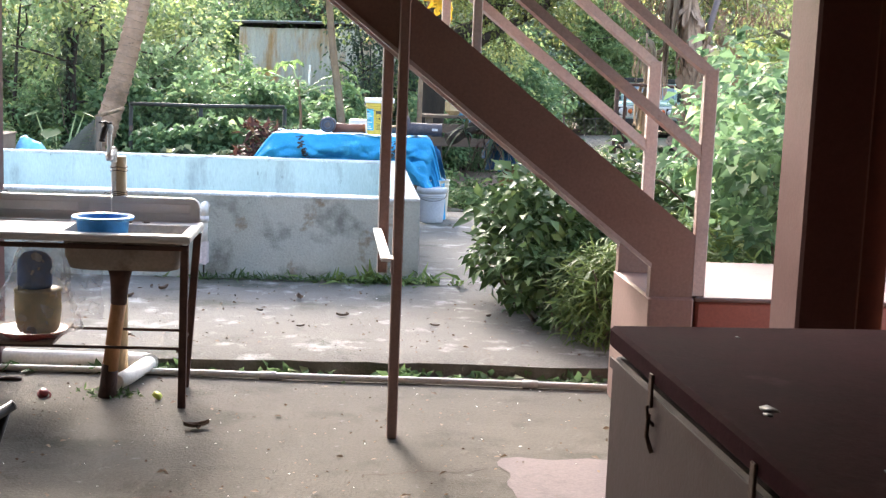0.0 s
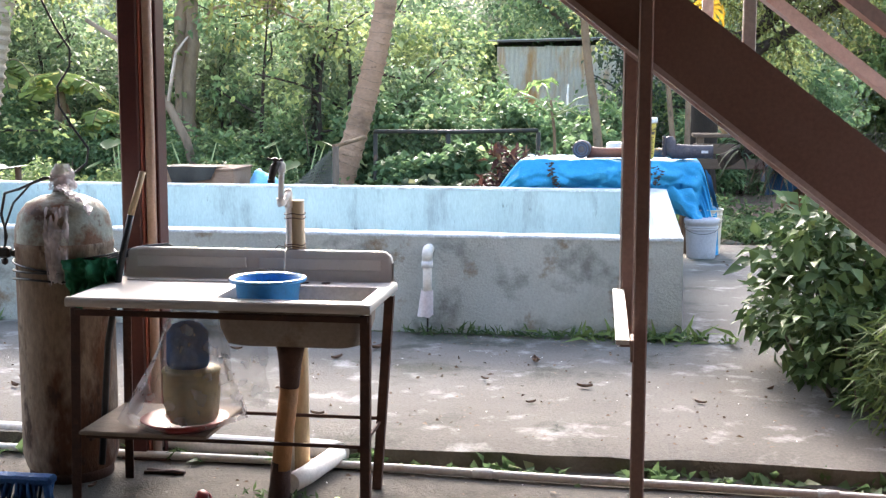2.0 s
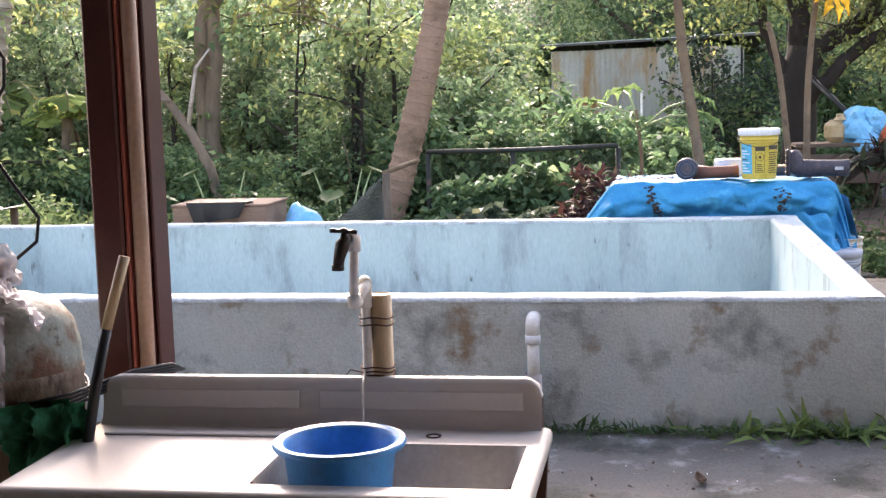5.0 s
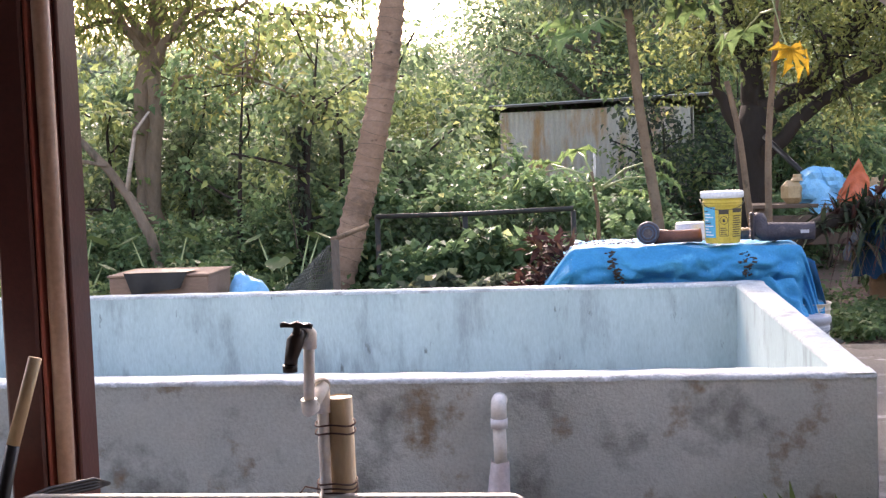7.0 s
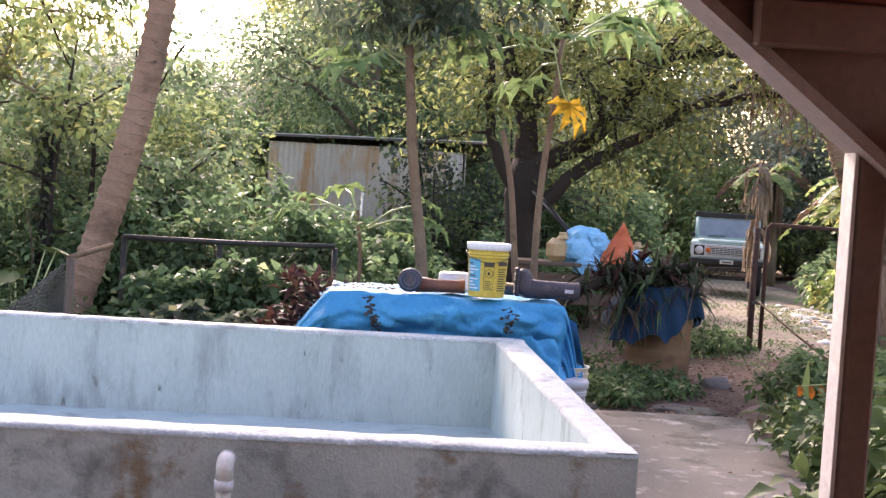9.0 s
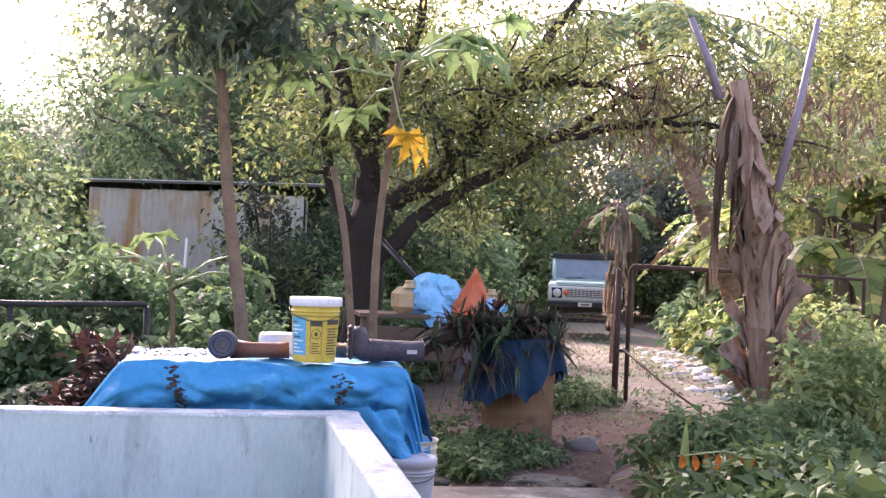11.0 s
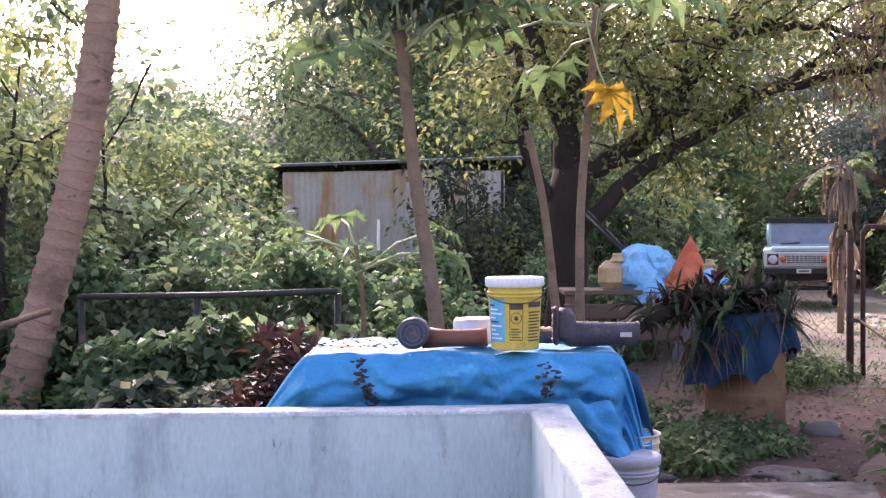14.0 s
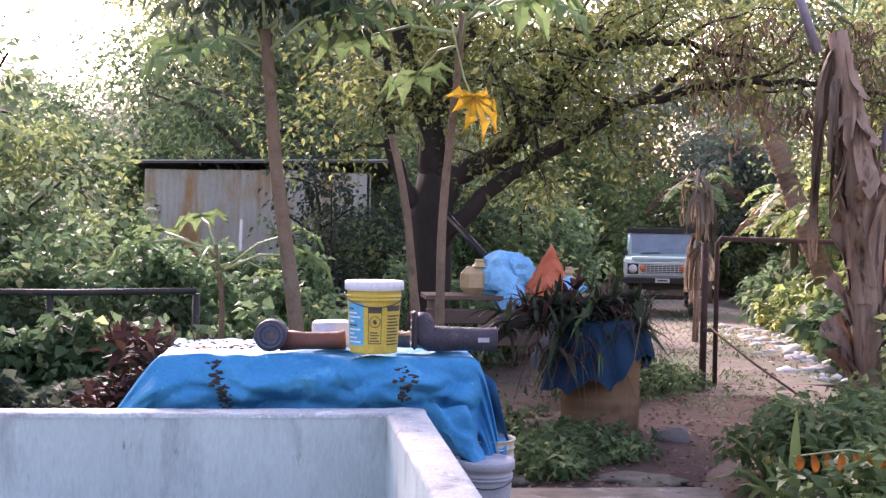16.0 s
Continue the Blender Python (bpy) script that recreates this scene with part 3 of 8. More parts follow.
structure("wall_left", Geo().box(-5.35, -4.0, 0, -5.2, 5.0, 2.75, 0.005), M["plaster"], "plain grey plastered wall, unseen, added to close the room", "wall")
structure("wall_right", Geo().box(2.15, -4.0, 0, 2.3, 4.75, 2.75, 0.005), M["ply"], "bare brown plywood wall", "wall")
structure("wall_column", Geo().box(1.61, 4.45, 0, 1.84, 4.75, 2.75, 0.012), M["wall"], "mauve painted concrete column", "column")
structure("wall_panel", Geo().box(1.96, 4.40, 0, 2.148, 4.46, 2.75, 0.004), M["ply"], "bare brown plywood panel", "wall")
# dark strip that fills the gap between column and plywood
structure("trim", Geo().box(1.845, 4.5, 0, 1.955, 4.6, 2.75, 0.006), M["column"], "dark maroon upright strip filling the gap beside the column", "trim")


def make_column():
    t = thing("steel_column", "dark maroon painted steel column with open channel", "column", at=(-1.876, 6.72, 0))
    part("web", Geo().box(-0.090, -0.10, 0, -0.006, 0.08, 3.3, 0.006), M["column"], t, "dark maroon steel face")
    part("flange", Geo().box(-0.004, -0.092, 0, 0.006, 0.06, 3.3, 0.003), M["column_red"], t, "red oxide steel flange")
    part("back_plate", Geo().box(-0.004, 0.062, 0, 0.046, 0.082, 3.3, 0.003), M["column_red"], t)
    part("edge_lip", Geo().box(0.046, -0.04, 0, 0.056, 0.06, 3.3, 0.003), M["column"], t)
    part("base_plate", Geo().box(-0.12, -0.115, 0, 0.10, 0.10, 0.012, 0.003), M["rust"], t)
    p = thing("conduit_pipe", "tan painted pipe standing in the column's channel", "pipe", at=(-1.847, 6.648, 0))
    part("pipe", Geo().tube([(0, 0, 0.016), (0.003, 0, 1.5), (0, 0, 3.3)], 0.0205, 14), M["tan_paint"], p)


make_column()


# ---- concrete water tank ----
def make_tank():
    X0, X1, Y0, Y1, Z, W = -5.85, 0.485, 9.225, 12.945, 0.697, 0.17
    t = thing("water_tank", "long low concrete water tank, pale blue inside, grey-blue outside", "tank", at=(0, 0, 0))

    def wall(name, a, b, inward, W0=W, W1=W):
        ax, ay = a
        bx, by = b
        dx, dy = bx - ax, by - ay
        ln = math.hypot(dx, dy)
        n = max(int(ln / 0.12), 2)
        ix, iy = inward
        def fn(side, z0, z1):
            def f(u, v):
                o = side * (W0 + (W1 - W0) * u)
                x, y = ax + dx * u + ix * o, ay + dy * u + iy * o
                z = z0 + (z1 - z0) * v
                k = 0.006 * noise.noise(Vector((x * 2.1, y * 2.1, z * 3 + side))) * (1 if 0 < v < 1 else 0.3)
                return (x + ix * k, y + iy * k, z)
            return f
        w = part(name, Geo().sheet(fn(0, 0.0, Z - 0.008), n, 8), M["tank_out"], t, "grey-blue render with brown stains")
        part("inner_face", Geo().sheet(fn(1, 0.0, Z - 0.008), n, 8), M["tank_in"], w, "pale blue paint with dark runs")
        def rim(u, v):
            W = W0 + (W1 - W0) * u
            prof = [(-0.004, Z - 0.02), (-0.002, Z - 0.008), (0.012, Z), (0.5 * W, Z + 0.003), (W - 0.012, Z), (W + 0.002, Z - 0.008), (W + 0.004, Z - 0.022)]
            o, z = prof[round(v * 6)]
            x, y = ax + dx * u + ix * o, ay + dy * u + iy * o
            k = 0.007 * noise.noise(Vector((x * 9, y * 9, v * 5)))
            return (x + ix * k * 0.5, y + iy * k * 0.5, z + k * 0.6)
        part("rim", Geo().sheet(rim, n * 3, 6), M["tank_rim"], w, "chipped white painted rim")

    wall("front_wall", (X0, Y0), (X1, Y0), (0, 1))
    wall("back_wall", (X1, Y1), (X0, Y1), (0, -1))
    wall("side_wall", (X1, Y0), (X1, Y1), (-1, 0), 0.13, 0.196)
    wall("side_wall", (X0, Y1), (X0, Y0), (1, 0))
    part("tank_floor", Geo().box(X0 + W, Y0 + W, 0.05, X1 - W, Y1 - W, 0.12, 0.0), M["tank_in"], t)


make_tank()


# ---- staircase ----
def make_stairs():
    t = thing("staircase", "brown-pink painted steel staircase with square tube rails", "staircase")
    S = 0.775
    def plank(name, y0, y1, label=""):
        # sloping board: lower edge from the landing up and to the left
        xa, xb = 1.34, -1.9
        za = 0.797
        lo = lambda x: za + (1.34 - x) * S
        g = Geo()
        prof = [(1.34, za), (xb, lo(xb)), (xb, lo(xb) + 0.275), (1.535, 0.945), (1.535, 0.66), (1.34, 0.60)]
        n = len(prof)
        vs = [(x, y0, z) for x, z in prof] + [(x, y1, z) for x, z in prof]
        g.add(vs, [tuple(range(n)), tuple(reversed(range(n, 2 * n)))] + [(i, i + n, (i + 1) % n + n, (i + 1) % n) for i in range(n)])
        s = part(name, g, M["stair"], t, label)
        e = Geo()
        k = 0.012
        vs = [(1.34, y0 - k, za - 0.004), (xb, y0 - k, lo(xb) - 0.004), (xb, y0 - k, lo(xb) + 0.018), (1.34, y0 - k, za + 0.018)]
        vs += [(x, y1 + k, z) for x, _, z in vs]
        e.add(vs, [(0, 1, 2, 3), (7, 6, 5, 4), (0, 4, 5, 1), (2, 6, 7, 3)])
        part("edge_strip", e, M["rail_pink"], s)
        return s
    plank("stringer", 5.60, 5.66, "brown-pink painted stringer")
    plank("stringer", 6.30, 6.36, "brown-pink painted stringer")
    # treads between the stringers, the lowest near the landing
    for i in range(11):
        z = 0.965 + 0.2031 * i
        x = 1.535 - 0.262 * i - 0.30
        part("tread", Geo().box(x - 0.02, 5.662, z - 0.035, x + 0.27, 6.298, z, 0.005), M["stair_red"], t, "brick red tread")
        if i in (3, 5, 7):
            part("cross_board", Geo().box(x + 0.02, 6.262, z - 0.105, x + 0.25, 6.296, z - 0.037, 0.004), M["stair"], t)
    # rails on both sides
    def rail(y, x0, ztop, zmid, zbot, m):
        part("newel", Geo().box(x0 - 0.03, y - 0.025, zbot, x0 + 0.03, y + 0.025, ztop, 0.004), m, t, "chipped painted square newel")
        for z in (ztop, zmid):
            g = Geo()
            L_ = 3.0
            w = 0.022
            g.tube([(x0, y, z - 0.02), (x0 - L_, y, z - 0.02 + L_ * S)], w * 1.4, 4, twist=math.pi / 4)
            part("rail", g, m, t)
        for k in (1.05, 2.1):
            zz = z = 0.945 + (1.535 - (x0 - k)) * S
            part("baluster", Geo().box(x0 - k - 0.02, y - 0.02, zz - 0.08, x0 - k + 0.02, y + 0.02, ztop - 0.03 + k * S, 0.003), M["white_metal"], t, "white painted baluster")
    rail(5.63, 1.565, 1.685, 1.315, 0.665, M["rail_pink"])
    rail(6.33, 1.475, 1.72, 1.30, 0.85, M["rail_pink"])
    # props and the bar between them
    part("post", Geo().box(0.174, 5.515, 0.0, 0.219, 5.596, 2.9, 0.005), M["stair"], t, "brown-pink square prop on the floor")
    pb = part("post", Geo().box(0.130, 6.32, 0.62, 0.178, 6.37, 1.74, 0.005), M["stair"], t, "brown-pink square prop with white side")
    part("white_side", Geo().box(0.123, 6.322, 0.62, 0.1295, 6.368, 1.735, 0.001), M["white_metal"], pb, "white paint on one side")
    part("cross_bar", Geo().add([(0.122, 5.38, z) for z in (0.82, 0.835)] + [(0.164, 5.38, z) for z in (0.82, 0.835)] + [(0.100, 6.318, z) for z in (0.83, 0.845)] + [(0.142, 6.318, z) for z in (0.83, 0.845)], [(0, 2, 3, 1), (4, 5, 7, 6), (1, 3, 7, 5), (0, 4, 6, 2), (0, 1, 5, 4), (2, 6, 7, 3)]), M["white_metal"], t, "chipped white flat bar")
    part("bar_foot", Geo().box(0.166, 5.40, 0.76, 0.178, 5.514, 0.83, 0.003), M["stair"], t)


make_stairs()
structure("stair_landing", Geo().box(1.56, 5.60, 0.0, 3.2, 6.70, 0.64, 0.01), M["stair_red"], "brick red concrete landing at the stair's foot", "landing")
structure("landing_top", Geo().box(1.545, 5.585, 0.644, 3.2, 6.71, 0.664, 0.006), M["pale_pink"], "pale pink top of the landing", "landing")
structure("stair_pedestal", Geo().box(1.335, 5.58, 0.0, 1.543, 6.38, 0.66, 0.01), M["pink"], "salmon pink concrete pedestal under the stair", "pedestal")


# ---- trees ----
def branch(rng, a, d, ln, r0, r1, bend=0.25, n=6):
    pts, rs = [Vector(a)], [r0]
    d = Vector(d).normalized()
    for i in range(n):
        d = (d + Vector(rng.normal(size=3) * bend * 0.5)).normalized()
        pts.append(pts[-1] + d * ln / n)
        rs.append(r0 + (r1 - r0) * (i + 1) / n)
    return pts, rs


def make_tree(name, base, height, r, seed, leaf, size, per=26, limbs=7, spread=0.45, first=0.35, lean=(0, 0), bark="bark", label="", radius=0.38, twigs=14, wide=0.45, droop=0.35, group="woodland trees", trunks=1, stretch=1.0):
    rng = np.random.default_rng(seed)
    t = thing(name, label, "tree", group, at=base)
    centres = []
    for q in range(trunks):
        g = Geo()
        tp, tr = [], []
        off = rng.normal(size=2) * 0.25 if q else (0, 0)
        for i in range(9):
            u = i / 8
            tp.append(Vector((off[0] * (0.4 + u) + lean[0] * u * height + 0.05 * height * noise.noise(Vector((seed, u * 2.5, q))) * (u > 0), off[1] * (0.4 + u) + lean[1] * u * height, -0.15 + u * height * 0.86)))
            tr.append(r * (1.25 - 0.2 * min(u * 8, 1)) * (1 - 0.82 * u) * (0.75 if q else 1))
        g.tube(tp, tr, 10)
        trunk = part("trunk", g, M[bark], t)
        for k in range(limbs):
            u = first + (1 - first) * (k + rng.uniform(0, 0.9)) / limbs
            i = min(int(u * 8), 7)
            a = tp[i].lerp(tp[i + 1], u * 8 - i)
            w = k * 2.4 + rng.uniform(0, 1)
            d = (math.cos(w), math.sin(w), rng.uniform(0.15, 0.9))
            ln = height * spread * rng.uniform(0.6, 1.1) * (1.15 - 0.5 * u)
            pts, rs = branch(rng, a, d, ln, tr[i] * 0.6, 0.012)
            part("limb", Geo().tube(pts, rs, 6), M[bark], t)
            for _ in range(twigs):
                j = rng.integers(2, len(pts))
                centres.append(np.array(pts[j]) + rng.normal(size=3) * np.array([0.32, 0.32, 0.26]) * ln * 0.55)
    for _ in range(twigs):
        centres.append(np.array(tp[-1]) + rng.normal(size=3) * 0.12 * height * np.array([0.8, 0.8, 0.8]))
    centres = np.array(centres)
    centres[:, 2] = np.maximum(centres[:, 2], 0.12 * height)
    p, o = clumps(rng, centres, radius, int(per * 1.9))
    v, f = leaves(rng, p, size * 0.68, wide * 1.15, droop, o, plain=True)
    np_mesh("crown", v, f, L[leaf], t)
    return t


def make_shrub(name, base, w, h, seed, leaf, size, count=1800, label="", group="undergrowth", depth=None, wide=0.5, droop=0.2, stems=5, kind="", category="shrub"):
    rng = np.random.default_rng(seed)
    depth = depth or w
    t = thing(name, label, category, group, kind, at=base)
    for _ in range(stems):
        a = (rng.uniform(-0.5, 0.5) * w * 0.5, rng.uniform(-0.5, 0.5) * depth * 0.5, -0.05)
        pts, rs = branch(rng, a, (rng.normal() * 0.4, rng.normal() * 0.4, 1), h * rng.uniform(0.6, 1.0), 0.018, 0.004, 0.4)
        part("stem", Geo().tube(pts, rs, 5), M["bark"], t)
    fine = group in ("undergrowth", "creepers")
    n = max(count // 22, 4)
    c = rng.normal(size=(n, 3))
    c /= np.linalg.norm(c, axis=1)[:, None]
    c *= rng.uniform(0.25, 1.0, n)[:, None] ** 0.5
    lump = np.array([1 + 0.35 * noise.noise(Vector((q[0] * 1.6 + seed, q[1] * 1.6, q[2] * 1.6))) for q in c])[:, None]
    c = c * lump * np.array([w / 2, depth / 2, h / 2]) + np.array([0, 0, h * 0.5])
    c[:, 2] = np.abs(c[:, 2])
    p, o = clumps(rng, c, 0.10 * (w * h) ** 0.4 + 0.05, 46 if fine else 26)
    p[:, 2] = np.maximum(p[:, 2], 0.02)
    v, f = leaves(rng, p, size * (0.74 if fine else 1), wide * (1.15 if fine else 1), droop, o * 0.8, plain=fine)
    np_mesh("foliage", v, f, L[leaf], t)
    return t


def make_coconut(base, top, r0, r1, bow, seed, label, bark="palm_bark"):
    """A ringed palm trunk, leaning."""
    t = thing("coconut_palm", label, "palm", at=base)
    d = Vector(top) - Vector(base)
    pts, rs = [], []
    n = 180
    for i in range(n + 1):
        u = i / n
        pts.append(Vector((d.x * u + bow * math.sin(u * math.pi), d.y * u, d.z * u - 0.1)))
        flare = 1 + 0.45 * max(0, 1 - u * 9)
        rs.append((r0 + (r1 - r0) * u) * flare * (1.0 + (0.085 if i % 3 == 0 else -0.02) + 0.012 * math.sin(i * 12.9)))
    scars = Geo()
    for i in range(3, n, 3):
        ax = (pts[i + 1] - pts[i - 1]).normalized()
        s1 = ax.cross(Vector((0, 1, 0))).normalized()
        s2 = ax.cross(s1)
        rr = rs[i] * 1.002
        ring = [pts[i] + ax * 0.012 * math.sin(w * 2 + i) + (s1 * math.cos(w) + s2 * math.sin(w)) * rr for w in [q * 2 * math.pi / 20 for q in range(21)]]
        scars.tube(ring, [0.0006 + 0.0018 * abs(math.sin(q * 0.7 + i * 1.9)) for q in range(21)], 4, caps=False)
    trunk = part("trunk", Geo().tube(pts, rs, 18), M[bark], t)
    tagged(part("scar_relief", scars, M["bark"], trunk, "dark ring-shaped leaf scars"), "dark ring-shaped leaf scars", kind="stuff")
    rng = np.random.default_rng(seed)
    for k in range(11):
        w = k * 2 * math.pi / 11 + rng.uniform(-0.2, 0.2)
        tip = pts[-1]
        rise = rng.uniform(0.1, 0.9)
        q = [tip + Vector((math.cos(w) * s * 3.2, math.sin(w) * s * 3.2, rise * s * 1.6 - 2.2 * s * s)) for s in [i / 10 for i in range(11)]]
        f = part("frond", Geo().tube(q, [0.03 * (1 - i / 12) for i in range(11)], 5), M["pale_bark"], t)
        P, D = [], []
        for i in range(120):
            s = 0.12 + 0.88 * i / 120
            a = Vector(q[min(int(s * 10), 9)]).lerp(q[min(int(s * 10), 9) + 1], s * 10 - min(int(s * 10), 9))
            side = Vector((-math.sin(w), math.cos(w), -0.5)) if i % 2 else Vector((math.sin(w), -math.cos(w), -0.5))
            P.append(a)
            D.append(side * 3)
        v, qd = leaves(rng, np.array(P), 0.7, 0.09, 0.3, np.array(D), 0.2)
        np_mesh("leaf_fringe", v, qd, L["forest"], f)
    return t


make_coconut((-3.25, 15.6, 0), (-2.50, 15.7, 6.2), 0.142, 0.088, 0.406, 5, "leaning coconut palm with a ringed pinkish-brown trunk")
make_coconut((-7.90, 16.0, 0.1), (-6.70, 16.2, 6.6), 0.30, 0.24, 0, 6, "pale thick coconut palm trunk beyond the tank", "palm_pale")


def make_forked_tree():
    """Two pale stems that join and fork into many rising limbs."""
    t = thing("forked_tree", "tall tree with two pale stems forking into crooked limbs", "tree", at=(-5.68, 18.0, 0))
    rng = np.random.default_rng(44)
    runs = [
        ("trunk", 0.125, 0.085, [(-0.08, 0, -0.1), (-0.07, 0, 1.0), (-0.07, 0, 2.0), (-0.04, 0, 2.63), (0.05, 0, 3.0)]),
        ("trunk", 0.10, 0.07, [(0.06, -0.1, -0.1), (0.07, -0.1, 0.9), (0.09, -0.1, 1.79), (0.12, -0.05, 2.43), (0.05, 0, 2.95)]),
        ("limb", 0.07, 0.018, [(0.02, 0, 2.9), (-0.25, 0, 3.32), (-0.54, 0.1, 3.49), (-0.9, 0.2, 3.62), (-1.5, 0.2, 3.9)]),
        ("limb", 0.06, 0.015, [(0.05, 0, 3.0), (-0.18, -0.1, 3.41), (-0.33, -0.2, 3.61), (-0.7, -0.3, 4.5)]),
        ("limb", 0.08, 0.02, [(0.05, 0, 2.95), (0.15, 0, 3.26), (0.10, 0, 3.58), (0.05, 0.1, 4.2), (0.1, 0.1, 5.2)]),
        ("limb", 0.06, 0.015, [(0.11, 0, 3.15), (0.26, -0.1, 3.38), (0.33, -0.2, 3.57), (0.6, -0.3, 4.4)]),
        ("limb", 0.065, 0.015, [(0.12, -0.05, 2.75), (0.37, -0.15, 3.06), (0.55, -0.2, 3.3), (0.66, -0.2, 3.55), (1.1, -0.3, 4.2)]),
        ("limb", 0.035, 0.01, [(0.37, -0.15, 3.06), (0.8, -0.3, 3.3), (1.3, -0.4, 3.35), (1.7, -0.5, 3.2)]),
        ("limb", 0.035, 0.01, [(-0.25, 0, 3.32), (-0.7, -0.2, 3.2), (-1.2, -0.3, 3.0)]),
        ("limb", 0.03, 0.01, [(0.12, -0.05, 2.4), (0.6, -0.3, 2.6), (1.2, -0.5, 2.6), (1.6, -0.6, 2.45)]),
    ]
    cs = []
    for name, r0, r1, q in runs:
        q = [Vector(p) for p in q]
        fine = [q[i].lerp(q[i + 1], j / 4) + Vector(rng.normal(size=3) * 0.02) for i in range(len(q) - 1) for j in range(4)] + [q[-1]]
        limb = part(name, Geo().tube(fine, [r0 + (r1 - r0) * i / (len(fine) - 1) for i in range(len(fine))], 10), M["bark_pale"], t)
        if name == "limb":
            for _ in range(9):
                a = fine[rng.integers(len(fine) // 2, len(fine))]
                pts, rs = branch(rng, a, (rng.normal(), rng.normal() * 0.7, rng.normal() * 0.5), rng.uniform(0.4, 1.0), 0.016, 0.004, 0.5)
                part("twig", Geo().tube(pts, rs, 5), M["bark_pale"], limb)
                cs += [np.array(p) for p in pts[2:]]
    cs = np.array(cs)
    cs = np.concatenate([cs, cs + rng.normal(size=cs.shape) * np.array([0.4, 0.5, 0.3])])
    p, o = clumps(rng, cs, 0.2, 7)
    v, f = leaves(rng, p, 0.115, 0.34, 0.75, o, plain=True)
    np_mesh("crown", v, f, L["olive"], t)
    # an ivy-grown post that stands in the undergrowth
    t = thing("ivy_post", "old dark post overgrown with ivy leaves", "post", at=(-3.70, 17.0, 0))
    part("post", Geo().tube([(-0.03, 0, -0.1), (0.0, 0, 1.0), (0.03, 0, 1.98)], [0.06, 0.055, 0.05], 10), M["bark_dark"], t)
    c = np.stack([rng.normal(0, 0.05, 60), rng.normal(-0.03, 0.05, 60), rng.uniform(0.1, 1.95, 60)], 1)
    p, o = clumps(rng, c, 0.08, 12)
    v, f = leaves(rng, p, 0.075, 0.6, 0.4, o, plain=True)
    np_mesh("ivy", v, f, L["dark"], t, "dark ivy leaves")


# ---- woods, undergrowth and garden plants ----
def woods():
    r = random.Random(4)
    pale = "distant woodland tree, haze painted into its pale green leaves"
    for i in range(10):
        x = -19 + i * 2.3 + r.uniform(-0.6, 0.6)
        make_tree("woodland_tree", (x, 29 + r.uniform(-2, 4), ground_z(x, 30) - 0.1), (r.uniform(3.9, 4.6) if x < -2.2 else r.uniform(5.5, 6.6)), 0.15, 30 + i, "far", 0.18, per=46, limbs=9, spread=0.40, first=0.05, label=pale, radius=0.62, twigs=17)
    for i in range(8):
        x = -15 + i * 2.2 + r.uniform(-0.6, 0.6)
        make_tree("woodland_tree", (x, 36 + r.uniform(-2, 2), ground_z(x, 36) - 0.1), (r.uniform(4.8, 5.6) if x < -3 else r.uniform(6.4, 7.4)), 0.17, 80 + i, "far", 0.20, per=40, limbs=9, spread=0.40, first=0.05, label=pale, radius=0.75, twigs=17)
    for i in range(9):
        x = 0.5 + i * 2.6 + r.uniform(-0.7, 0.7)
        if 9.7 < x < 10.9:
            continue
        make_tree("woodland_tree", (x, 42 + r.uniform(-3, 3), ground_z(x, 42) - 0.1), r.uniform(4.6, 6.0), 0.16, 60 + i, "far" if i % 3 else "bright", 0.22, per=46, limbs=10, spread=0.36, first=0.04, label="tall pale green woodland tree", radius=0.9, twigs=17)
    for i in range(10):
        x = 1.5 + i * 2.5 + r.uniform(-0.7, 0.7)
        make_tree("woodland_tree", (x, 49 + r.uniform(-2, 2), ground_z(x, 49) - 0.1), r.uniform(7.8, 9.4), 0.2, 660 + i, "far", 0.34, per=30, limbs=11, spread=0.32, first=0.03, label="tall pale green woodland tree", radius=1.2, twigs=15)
    # taller trees on the far left
    make_forked_tree()
    for i, (x, y, h) in enumerate(((-9.2, 19, 4.4), (-11.5, 22, 4.6), (-7.2, 22.5, 3.6), (-12.5, 17.5, 5.2), (-4.4, 25.5, 3.4), (-1.3, 27, 6.0))):
        make_tree("broadleaf_tree", (x, y, ground_z(x, y) - 0.1), h, 0.13, 120 + i, ("forest", "bright")[i % 2], 0.14, per=36, limbs=10, spread=0.42, first=0.18, label="leafy green tree in the woods behind the tank", radius=0.5, twigs=15)
    # trees at the right, beside the drive
    for i, (x, y, h) in enumerate(((0.4, 26.5, 8.0), (0.9, 33, 8.5), (-0.6, 24.6, 6.2), (12.5, 31, 9), (11.5, 26, 7.5), (14.5, 36, 10), (5.2, 45, 9), (9.6, 22, 7))):
        make_tree("broadleaf_tree", (x, y, ground_z(x, y) - 0.1), h, 0.17, 140 + i, ("bright", "olive", "forest")[i % 3], 0.16, per=38, limbs=10, spread=0.42, first=0.12, label="leafy roadside tree with yellow-green leaves", radius=0.6, twigs=15)


